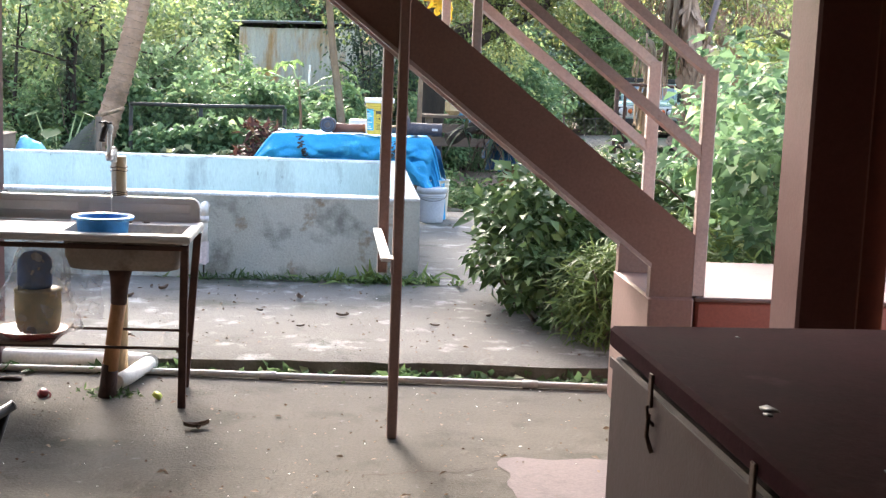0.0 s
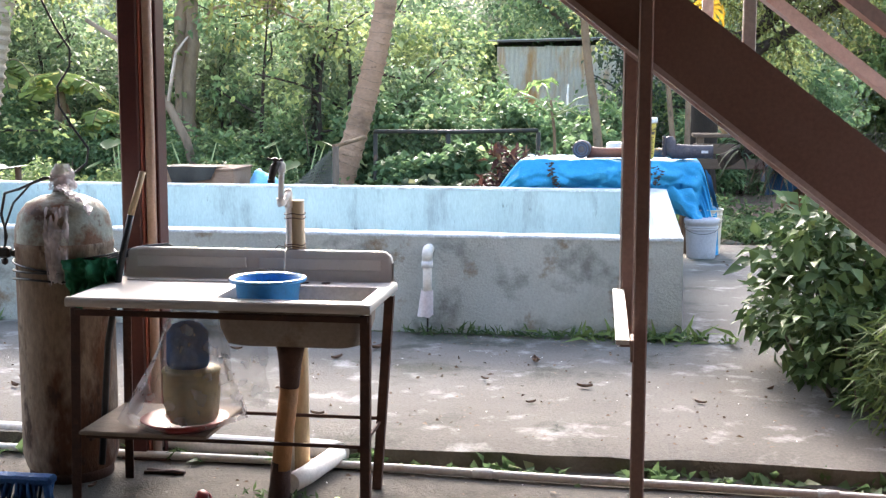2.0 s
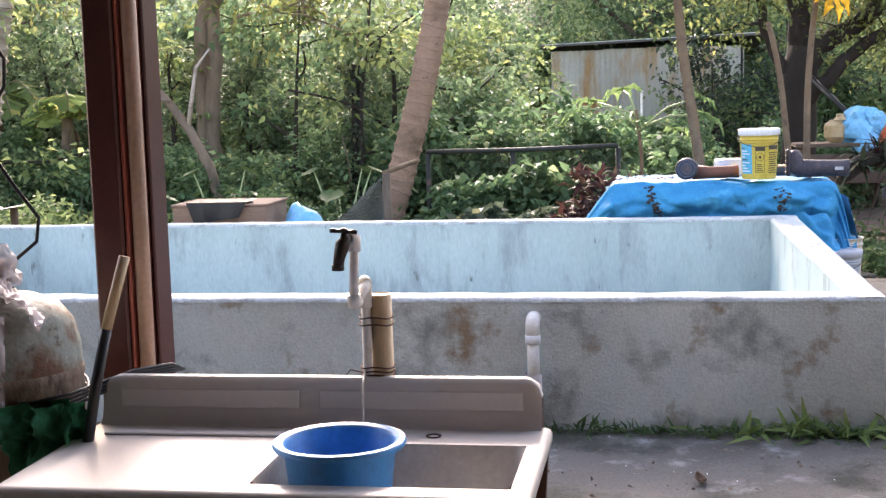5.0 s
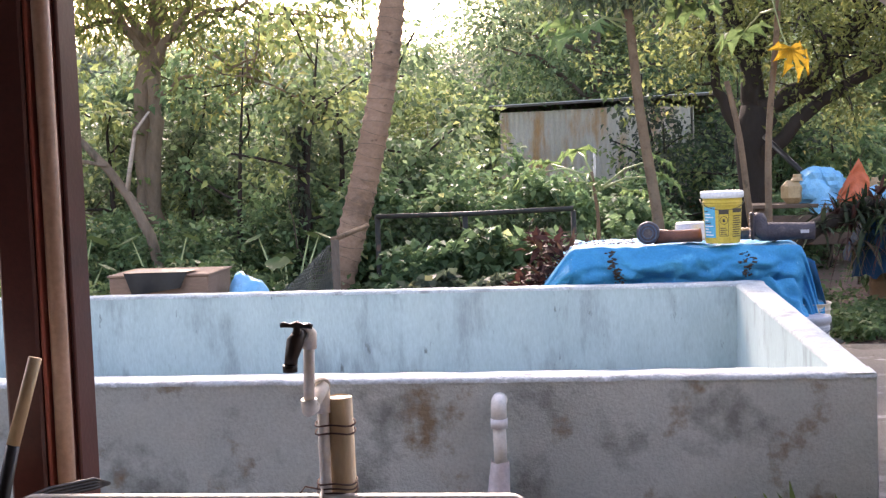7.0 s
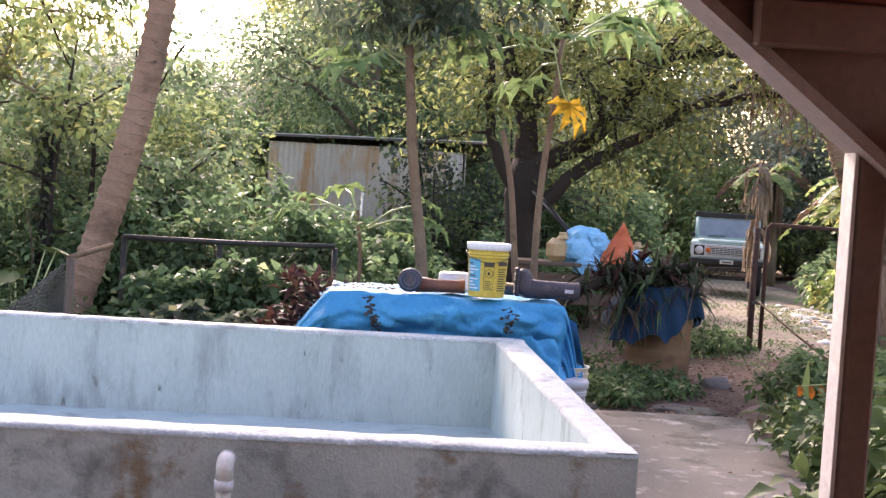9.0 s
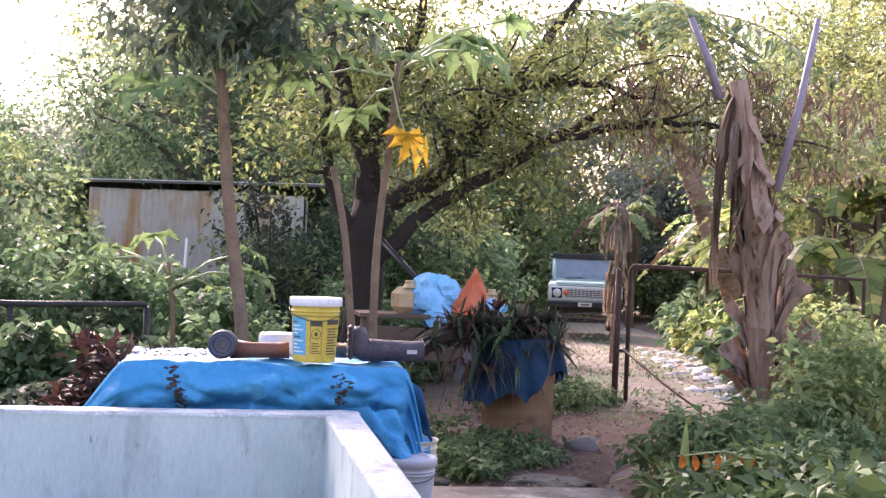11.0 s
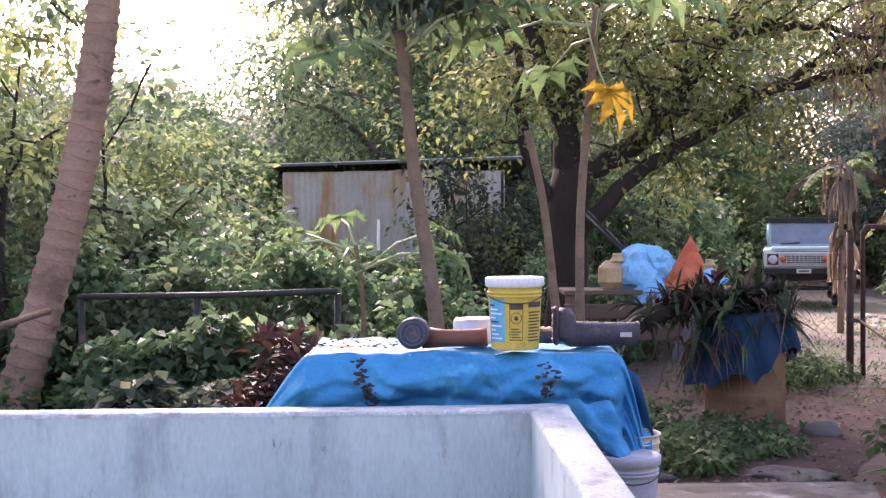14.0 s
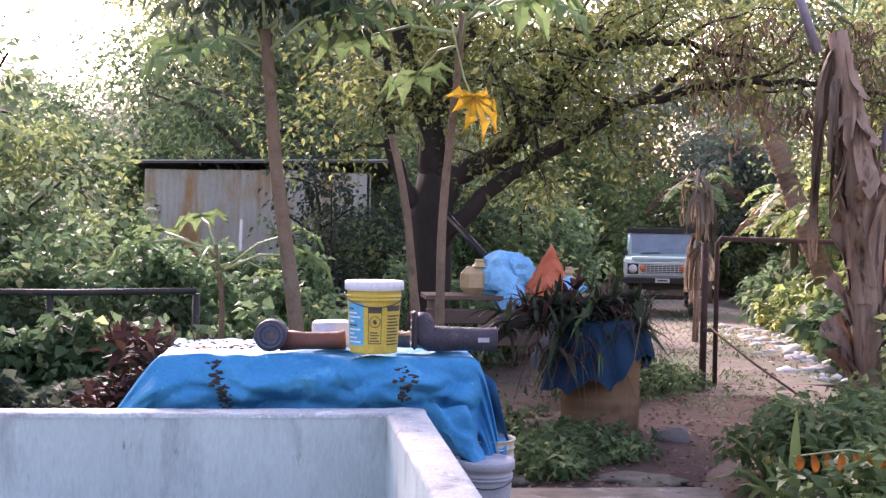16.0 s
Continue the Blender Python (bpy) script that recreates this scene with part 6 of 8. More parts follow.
    part("pipe", Geo().tube([(-3.6, 6.68, 0.021), (-2.0, 6.63, 0.021), (-1.1, 6.615, 0.021), (0, 6.54, 0.021), (0.4, 6.53, 0.021), (1.5, 6.45, 0.021), (2.6, 6.40, 0.021)], 0.0175, 10), M["pvc"], t)
    for x, y in ((-0.42, 6.568), (0.95, 6.49)):
        part("coupling", Geo().tube([(x - 0.04, y + 0.003, 0.0215), (x + 0.04, y - 0.003, 0.0215)], 0.0215, 10), M["pvc"], t)
    t = thing("waste_pipe", "thick white waste pipe beside the slab's edge", "pipe", at=(0, 0, 0))
    part("pipe", Geo().tube([(-4.6, 6.83, 0.05), (-2.6, 6.80, 0.05), (-1.14, 6.70, 0.05)], 0.042, 14), M["pvc"], t)
    part("elbow", Geo().tube([(-1.2, 6.705, 0.05), (-1.08, 6.69, 0.05), (-1.04, 6.65, 0.052)], 0.05, 14), M["pvc"], t)
    part("branch", Geo().tube([(-1.05, 6.66, 0.052), (-1.11, 6.35, 0.05), (-1.14, 6.22, 0.055)], 0.04, 12), M["pvc"], t)
    # spouts on the tank
    for x in (-1.057, -4.14):
        t = thing("tank_spout", "white plastic spout pipe on the tank, wrapped in plastic", "pipe", "tank spouts", at=(x, 9.222, 0))
        part("elbow", Geo().tube([(0, 0.02, 0.605), (0, -0.045, 0.605), (0, -0.068, 0.59), (0, -0.072, 0.53)], 0.033, 14), M["pvc"], t)
        part("collar", Geo().tube([(0, -0.072, 0.54), (0, -0.072, 0.50)], 0.036, 14), M["white_lid"], t)
        part("pipe", Geo().tube([(0, -0.072, 0.52), (0.002, -0.072, 0.32)], 0.028, 14), M["pvc"], t)
        part("plastic", Geo().sheet(lambda u, v: ((0.038 + 0.012 * v) * math.cos(u * 6.28) - 0.012 * v, -0.072 + (0.036 + 0.008 * v) * math.sin(u * 6.28), 0.36 - 0.16 * v + 0.018 * noise.noise(Vector((u * 9, v * 4, x)))), 20, 6), M["bag_white"], t, "torn white plastic wrap")
        part("drop_pipe", Geo().tube([(0.002, -0.072, 0.32), (0.002, -0.068, 0.09)], 0.006, 6), M["wire"], t)


make_pipes()


def make_cylinder():
    t = thing("gas_cylinder", "tall rusty gas cylinder with flaking pale paint", "gas cylinder", at=(-2.125, 6.40, 0))
    part("body", Geo().lathe([(0.001, 0.02), (0.15, 0.02), (0.18, 0.05), (0.193, 0.10), (0.194, 0.95), (0.197, 0.955), (0.197, 0.972), (0.193, 0.978)], sides=40), M["cylinder"], t)
    part("shoulder", Geo().lathe([(0.1935, 0.978), (0.192, 1.03), (0.178, 1.09), (0.145, 1.135), (0.09, 1.16), (0.045, 1.168), (0.04, 1.18)], sides=40), M["cyl_top"], t, "pale green flaking shoulder")
    part("foot_ring", Geo().lathe([(0.165, 0.0), (0.17, 0.0), (0.172, 0.07), (0.167, 0.07)], sides=32), M["rust"], t)
    part("neck", Geo().tube([(0, 0, 1.165), (0, 0, 1.235)], [0.036, 0.028], 14), M["rust"], t)
    part("valve", Geo().box(-0.03, -0.022, 1.20, 0.03, 0.022, 1.25, 0.006), M["rust"], t)
    def wrap(u, v):
        a = u * 2 * math.pi
        r = 0.052 + 0.012 * noise.noise(Vector((math.cos(a) * 2, math.sin(a) * 2, v * 4))) + 0.009 * noise.noise(Vector((math.cos(a) * 6, math.sin(a) * 6, v * 9)))
        return (r * math.cos(a) * (1 - 0.5 * v * v), r * math.sin(a) * (1 - 0.5 * v * v), 1.185 + 0.105 * v)
    w = thing("plastic_wrap", "crumpled pinkish plastic bag tied over the cylinder's valve", "plastic bag", at=(-2.125, 6.40, 0))
    part("cap", Geo().sheet(wrap, 36, 36), M["wrap_film"], w)
    def tail(u, v):
        k = noise.noise(Vector((u * 5, v * 6, 8))) + 0.6 * noise.noise(Vector((u * 13, v * 12, 3)))
        x = 0.02 + 0.155 * v - 0.03 * u
        z = 1.205 - 0.045 * v - 0.05 * v * v + 0.02 * k
        return (x, -0.10 + 0.09 * u - 0.03 * v + 0.02 * k, z)
    part("tail", Geo().sheet(tail, 36, 36), M["wrap_film"], w)
    def tail2(u, v):
        k = noise.noise(Vector((u * 5, v * 7, 18))) + 0.7 * noise.noise(Vector((u * 9, v * 15, 5)))
        a = -math.pi / 2 + 0.28 + (u - 0.5) * (0.55 - 0.20 * v)
        r = 0.16 + 0.05 * min(v * 3, 1) + 0.018 * k
        return (r * math.cos(a), r * math.sin(a), 1.13 - 0.30 * v + 0.02 * k)
    part("hanging_tail", Geo().sheet(tail2, 36, 36), M["wrap_film"], w)
    for k, (z, r) in enumerate(((0.90, 0.203), (0.875, 0.204), (0.82, 0.203))):
        c = thing("cable_loop", "thin dark cable wound round the cylinder", "cable", "cable loops", at=(-2.125, 6.40, 0))
        part("cable", Geo().tube([(r * math.cos(a), r * math.sin(a), z + 0.022 * math.sin(a + k * 1.3) + 0.012 * math.sin(2 * a)) for a in [i * 2 * math.pi / 40 for i in range(41)]], 0.0045, 6, caps=False), M["black"], c)
    c = thing("black_hose", "black hose that loops from the cylinder's valve up into the air", "hose", at=(-2.125, 6.40, 0))
    part("loop", Geo().tube([(0.03, 0, 1.225), (-0.06, -0.04, 1.235), (-0.16, -0.05, 1.19), (-0.235, -0.03, 1.17), (-0.27, 0.0, 1.08), (-0.25, 0.0, 0.99), (-0.262, 0, 0.94)], 0.006, 7), M["black"], c)
    part("loop", Geo().tube([(-0.02, 0, 1.245), (-0.12, -0.03, 1.21), (-0.20, -0.03, 1.13), (-0.25, -0.01, 1.03), (-0.258, 0, 0.95)], 0.005, 7), M["black"], c)
    k = part("plug", Geo().box(-0.29, -0.02, 0.90, -0.235, 0.02, 0.945, 0.008), M["black"], c, "dark plug end")
    for dx, dz in ((-0.31, 0.92), (-0.22, 0.92), (-0.262, 0.885)):
        part("lobe", Geo().blob((dx, 0, dz), (0.018, 0.016, 0.018), 3, 0.1, 1), M["black"], k)
    part("rising_hose", Geo().tube([(0.03, 0.02, 1.24), (0.085, 0.05, 1.29), (0.09, 0.06, 1.35), (0.03, 0.06, 1.43), (-0.03, 0.06, 1.52), (-0.035, 0.06, 1.60), (0.02, 0.06, 1.68), (0.02, 0.07, 1.75), (-0.04, 0.07, 1.84), (-0.12, 0.07, 2.0), (-0.22, 0.07, 2.5), (-0.25, 0.07, 3.1)], 0.005, 7), M["black"], c)
    g = thing("green_rag", "crumpled dark green rag hung on the cable", "rag", at=(-1.945, 6.22, 0.90))
    def rag(u, v):
        k = noise.noise(Vector((u * 4, v * 3, 1))) + 0.6 * noise.noise(Vector((u * 9, v * 7, 2)))
        x = (u - 0.5) * 0.20 * (1 - 0.25 * v)
        return (x, -0.02 + 0.05 * k - 0.02 * math.sin(u * 14), 0.03 - (0.17 + 0.06 * noise.noise(Vector((u * 6, 0, 4)))) * v)
    part("cloth", Geo().sheet(rag, 40, 28), M["green_cloth"], g)
    def rag2(u, v):
        k = noise.noise(Vector((u * 4, v * 3, 11))) + 0.6 * noise.noise(Vector((u * 9, v * 7, 12)))
        return ((u - 0.5) * 0.17 + 0.02, 0.03 + 0.04 * k, 0.03 - 0.13 * v)
    part("fold", Geo().sheet(rag2, 32, 22), M["green_cloth"], g)
    b = thing("cable_bundle", "black cable bundle tied between cylinder and column", "cable", at=(0, 0, 0))
    for k in range(4):
        part("cable", Geo().tube([(-2.0, 6.24 - 0.006 * k, 0.885 + 0.012 * k), (-1.9, 6.30, 0.905 + 0.010 * k), (-1.83, 6.52, 0.925 + 0.007 * k), (-1.76, 6.60, 0.925 + 0.007 * k), (-1.75, 6.66, 0.92), (-1.80, 6.69, 0.92)], 0.0045, 6), M["black"], b)
    br = thing("broom", "broom stick, black with a bare tan end, against the cylinder", "broom", at=(0, 0, 0))
    part("stick", Geo().tube([(-1.915, 6.22, 0.10), (-1.870, 6.21, 0.60), (-1.815, 6.25, 0.95), (-1.785, 6.27, 1.10)], 0.0135, 9), M["black"], br, "black stick")
    part("stick_end", Geo().tube([(-1.785, 6.27, 1.10), (-1.742, 6.30, 1.27)], 0.0135, 9), M["bamboo"], br, "bare tan end of the stick")
    h = thing("scrub_brush", "blue bristled brush head lying at the cylinder's foot", "brush", at=(-2.16, 6.02, 0.05))
    part("head", Geo().box(-0.11, -0.03, 0.02, 0.13, 0.04, 0.055, 0.01), M["blue_dark"], h)
    rng = random.Random(2)
    for k in range(46):
        x, y = -0.10 + 0.22 * rng.random(), -0.03 + 0.07 * rng.random()
        part("bristle", Geo().tube([(x, y, 0.03), (x * 1.15 + rng.uniform(-0.02, 0.02), y - 0.03, -0.045 + rng.uniform(-0.005, 0.01))], [0.009, 0.006], 5), M["blue_dark"], h)


make_cylinder()


def make_bag():
    t = thing("plastic_bag", "cloudy clear plastic bag of things under the sink", "plastic bag", at=(-1.52, 6.05, 0.318))
    def skin(u, v):
        a = u * 2 * math.pi
        k = noise.noise(Vector((math.cos(a) * 2, math.sin(a) * 2, v * 3)))
        f = noise.noise(Vector((math.cos(a) * 7, math.sin(a) * 7, v * 1.5 + 4)))
        r = (0.235 - 0.145 * v ** 0.8) * (1 + 0.16 * k + 0.10 * f + 0.05 * math.sin(a * 13 + 4 * k)) * min(1, 0.55 + v * 6)
        r += 0.07 * max(0, math.cos(a - 3.9)) ** 3 * (1 - v) ** 2
        x = 0.02 + r * math.cos(a) * 1.0 + 0.05 * v
        return (x, min(max(0.75 * r * math.sin(a), -0.2), 0.2), 0.004 + 0.455 * v)
    part("skin", Geo().sheet(skin, 110, 26), M["bag"], t)
    def flap(u, v):
        return (0.13 + 0.22 * u + 0.03 * noise.noise(Vector((u * 3, v * 3, 2))), -0.02 + 0.05 * noise.noise(Vector((u * 4, v * 4, 6))), 0.44 - 0.34 * v - 0.06 * u + 0.05 * u * v)
    part("flap", Geo().sheet(flap, 14, 14), M["bag"], t, "loose clear flap")
    part("knot", Geo().tube([(0.04, -0.01, 0.44), (0.05, 0, 0.485)], [0.04, 0.012], 10), M["bag"], t)
    p = thing("blue_bottle", "dark blue plastic container inside the bag", "container", at=(-1.49, 6.06, 0.55))
    part("body", Geo().lathe([(0.001, 0), (0.075, 0.0), (0.08, 0.02), (0.078, 0.13), (0.055, 0.16), (0.03, 0.17), (0.001, 0.17)], sides=20), M["blue_dark"], p)
    q = thing("khaki_tub", "khaki plastic tub inside the bag", "tub", at=(-1.47, 6.04, 0.345))
    part("body", Geo().lathe([(0.001, 0), (0.085, 0), (0.098, 0.02), (0.108, 0.11), (0.106, 0.19), (0.112, 0.195), (0.108, 0.203), (0.001, 0.20)], sides=28), M["khaki"], q)
    r = thing("red_dish", "red plastic dish under the khaki tub", "dish", at=(-1.50, 6.04, 0.320))
    part("body", Geo().lathe([(0.001, 0), (0.115, 0), (0.168, 0.034), (0.163, 0.037), (0.11, 0.006), (0.001, 0.006)], sides=32), M["red_plastic"], r)


make_bag()


# ---- chest, chair, cloth ----
def make_chest():
    t = thing("metal_chest", "large dark brown painted chest with a lid and two hasps", "chest")
    t.matrix_basis = Matrix.Translation((0.70, 3.235, 0)) @ Matrix.Rotation(radians(2.7), 4, "Z") @ Matrix.Translation((-0.70, -3.235, 0))
    X0, X1, Y0, Y1 = 0.70, 1.62, 0.75, 3.235
    part("body", Geo().box(X0 - 0.016, Y0, 0.0, X1, Y1, 0.915, 0.012), M["chest_side"], t)
    part("lid", Geo().box(X0 - 0.022, Y0 - 0.02, 0.935, X1 + 0.02, Y1 + 0.02, 0.992, 0.009), M["chest"], t, "dark brown lid with scratches")
    part("gasket", Geo().box(X0 + 0.02, Y0 + 0.02, 0.912, X1 - 0.02, Y1 - 0.02, 0.937, 0.0), M["black"], t)
    part("bottom_edge", Geo().box(X0 - 0.022, Y0, 0.885, X0 - 0.0165, Y1, 0.913, 0.001), M["chest_side"], t)
    for y in (2.83, 2.16):
        h = part("hasp", Geo().box(X0 - 0.030, y - 0.012, 0.885, X0 - 0.023, y + 0.012, 0.965, 0.002), M["rust"], t, "rusty hasp")
        part("staple", Geo().tube([(X0 - 0.008, y, 0.90), (X0 - 0.034, y, 0.885), (X0 - 0.03, y - 0.004, 0.855), (X0 - 0.012, y, 0.84)], 0.005, 7), M["rust"], h)
        part("hook", Geo().tube([(X0 - 0.028, y, 0.87), (X0 - 0.034, y - 0.01, 0.82), (X0 - 0.02, y - 0.012, 0.78)], 0.006, 7), M["rust"], h)
    for k, (x, y, s) in enumerate(((0.80, 2.42, 0.035), (0.78, 2.38, 0.02), (0.98, 3.12, 0.012), (0.86, 2.02, 0.016), (1.1, 2.5, 0.01))):
        part("paint_chip", Geo().blob((x, y, 0.9925), (s * 0.6, s, 0.0016), k, 0.5, 1), M["black"], t)


make_chest()


def make_chair():
    """A low folding chair: two black arm tubes, legs and dark fabric."""
    t = thing("camp_chair", "low folding black tube chair with dark fabric", "chair", at=(-1.095, 4.136, 0))
    run = Vector((-0.36, -0.40, -0.20))
    for a in (Vector((0, 0, 0.502)), Vector((-0.105, -0.02, 0.425))):
        part("arm_tube", Geo().tube([a, a + run * 0.5, a + run], 0.017, 14), M["black"], t, "black arm tube")
        part("tube_cap", Geo().tube([a - run * 0.004, a + run * 0.004], 0.0178, 14), M["grey_pail"], t, "pale end cap")
    for a, b in ((Vector((-0.015, -0.015, 0.49)), Vector((-0.17, -0.02, 0.0))), (Vector((-0.30, -0.36, 0.31)), Vector((-0.40, -0.34, 0.0)))):
        part("leg", Geo().tube([a, a.lerp(b, 0.5), b], 0.014, 10), M["black"], t)
    def cloth(u, v):
        p = Vector((-0.012, -0.01, 0.49)) + run * u + Vector((-0.15, 0.0, -0.44 + 0.16 * u)) * v
        return (p.x, p.y + 0.02 * noise.noise(Vector((u * 3, v * 3, 0))), p.z)
    part("fabric", Geo().sheet(cloth, 12, 12), M["black"], t)


make_chair()
c = thing("yellow_cloth", "yellow cloth hung on a nail on the plywood", "cloth", at=(1.985, 4.37, 1.80))
part("cloth", Geo().sheet(lambda u, v: (-0.07 + 0.26 * u - 0.05 * v * (1 - u), -0.02 + 0.035 * noise.noise(Vector((u * 5, v * 3, 0))) - 0.02 * math.sin(u * 12), 0.55 - 0.62 * v + 0.13 * u * v + 0.05 * math.sin(u * 5) * v), 18, 14), M["yellow_cloth"], c)
part("nail", Geo().tube([(0.05, 0.03, 0.55), (0.05, -0.04, 0.555)], 0.004, 6), M["rust"], c)

# ---- floor litter ----
def litter():
    rng = random.Random(8)
    for k, (x, y, m, lab) in enumerate(((-1.47, 6.13, "red_plastic", "small red plastic bottle cap on the floor"), (-0.93, 6.12, "lime", "small lime green plastic cap on the floor"))):
        t = thing("bottle_cap", lab, "bottle cap", "bottle caps", at=(x, y, 0.0))
        rot = Euler((0.5, 0.3, k)).to_matrix().to_4x4()
        part("cap", Geo().lathe([(0.001, 0.022), (0.02, 0.022), (0.023, 0.018), (0.024, 0.0), (0.021, 0.0), (0.02, 0.017), (0.001, 0.018)], (0, 0, 0.012), 18, rot), M[m], t)
        if k == 0:
            part("ring", Geo().lathe([(0.028, 0.0), (0.034, 0.004), (0.028, 0.008), (0.024, 0.004)], (0.004, 0, 0.008), 18, rot), M[m], t)
    t = thing("pliers", "rusty pliers lying on the floor", "tool", at=(-1.73, 6.44, 0.008))
    for s in (-1, 1):
        part("arm", Geo().tube([(-0.09, 0.02 * s, 0), (-0.02, 0.006 * s, 0), (0.03, -0.008 * s, 0.004), (0.08, -0.004 * s, 0)], [0.009, 0.008, 0.011, 0.006], 7), M["rust"], t)
    g = np.random.default_rng(5)
    n = 420
    x = g.uniform(-3.5, 2.2, n)
    y = np.where(g.random(n) < 0.45, g.uniform(3.2, 6.55, n), g.uniform(6.8, 12.5, n))
    ok = ~((y > 9.1) & (x < 0.6))
    p = np.stack([x, y, np.where(y > 6.75, YARD + 0.012, 0.008)], 1)[ok]
    d = g.normal(size=p.shape)
    d[:, 2] = 0
    v, f = leaves(g, p, 0.035, 0.5, 0.0, d * 3, 0.05)
    v[:, 2] = np.maximum(v[:, 2], np.where(v[:, 1] > 6.75, YARD + 0.008, 0.004))
    tagged(np_mesh("leaf_litter", v, f, L["dry"]), "small dry leaves and crumbs scattered on the concrete", "leaf litter", kind="stuff")
    for i in range(26):
        xx, yy = rng.uniform(-3.0, 1.6), rng.uniform(6.9, 9.0) if i % 3 else rng.uniform(4.0, 6.3)
        s = rng.uniform(0.02, 0.05)
        t = thing("dead_leaf", "curled dry brown leaf on the concrete", "leaf", "dead leaves", at=(xx, yy, (YARD if yy > 6.75 else 0.0) + 0.010))
        a = rng.uniform(0, 6.28)
        part("blade", Geo().sheet(lambda u, v: (math.cos(a) * (u - 0.5) * 2.4 * s - math.sin(a) * (v - 0.5) * s * (1 - (2 * u - 1) ** 2), math.sin(a) * (u - 0.5) * 2.4 * s + math.cos(a) * (v - 0.5) * s * (1 - (2 * u - 1) ** 2), 0.35 * s * (2 * v - 1) ** 2 + 0.3 * s * (2 * u - 1) ** 2 - 0.004), 6, 4), M["litter"], t)
    # cracks in the floor
    for k, (xa, ya, xb, yb) in enumerate(((-1.9, 3.75, -0.3, 3.45), (-0.3, 3.45, 0.62, 3.75), (-1.0, 4.6, -0.55, 4.75), (0.0, 5.0, 0.6, 5.1), (-2.0, 5.7, -1.7, 6.3), (0.62, 3.75, 0.58, 4.4))):
        vs = []
        for i in range(25):
            u = i / 24
            x, y = xa + (xb - xa) * u + rng.uniform(-0.015, 0.015), ya + (yb - ya) * u + rng.uniform(-0.025, 0.025)
            w = rng.uniform(0.001, 0.007) * min(1, 6 * u, 6 * (1 - u)) + 0.0006
            nx, ny = -(yb - ya), xb - xa
            ln = math.hypot(nx, ny)
            vs += [(x - nx / ln * w, y - ny / ln * w, 0.0022), (x + nx / ln * w, y + ny / ln * w, 0.0022)]
        ob = part("floor_crack", Geo().add(vs, [(2 * i, 2 * i + 1, 2 * i + 3, 2 * i + 2) for i in range(24)]), M["dirt"])
        tagged(ob, "dark crack in the concrete floor", "crack", "floor cracks", kind="structure")


litter()


def crumbs():
    # grit and crumbs scattered over the concrete
    g = np.random.default_rng(15)
    for name, n, box, z, size, m, lab in (
        ("floor_grit", 900, (-3.6, 2.0, 3.4, 6.6), 0.004, 0.016, L["dry"], "dark grit and leaf crumbs on the floor"),
        ("yard_grit", 700, (-4.5, 2.1, 6.85, 9.1), YARD + 0.008, 0.02, L["dry"], "dry leaf crumbs on the yard slab"),
        ("pale_grit", 420, (-3.6, 2.1, 3.4, 9.1), 0.0, 0.012, M["stone"], "pale chips scattered over the concrete"),
    ):
        x, y = g.uniform(box[0], box[1], n), g.uniform(box[2], box[3], n)
        zz = np.where(y > 6.78, YARD + 0.008, 0.004)
        keep = (y < 6.6) | (y > 6.85)
        p = np.stack([x, y, zz], 1)[keep]
        flat = g.normal(size=p.shape) * np.array([3, 3, 0.1])
        v, f = leaves(g, p, size, 0.6, 0.0, flat, 0.05, plain=True)
        tagged(np_mesh(name, v, f, m), lab, "grit", kind="stuff")


crumbs()


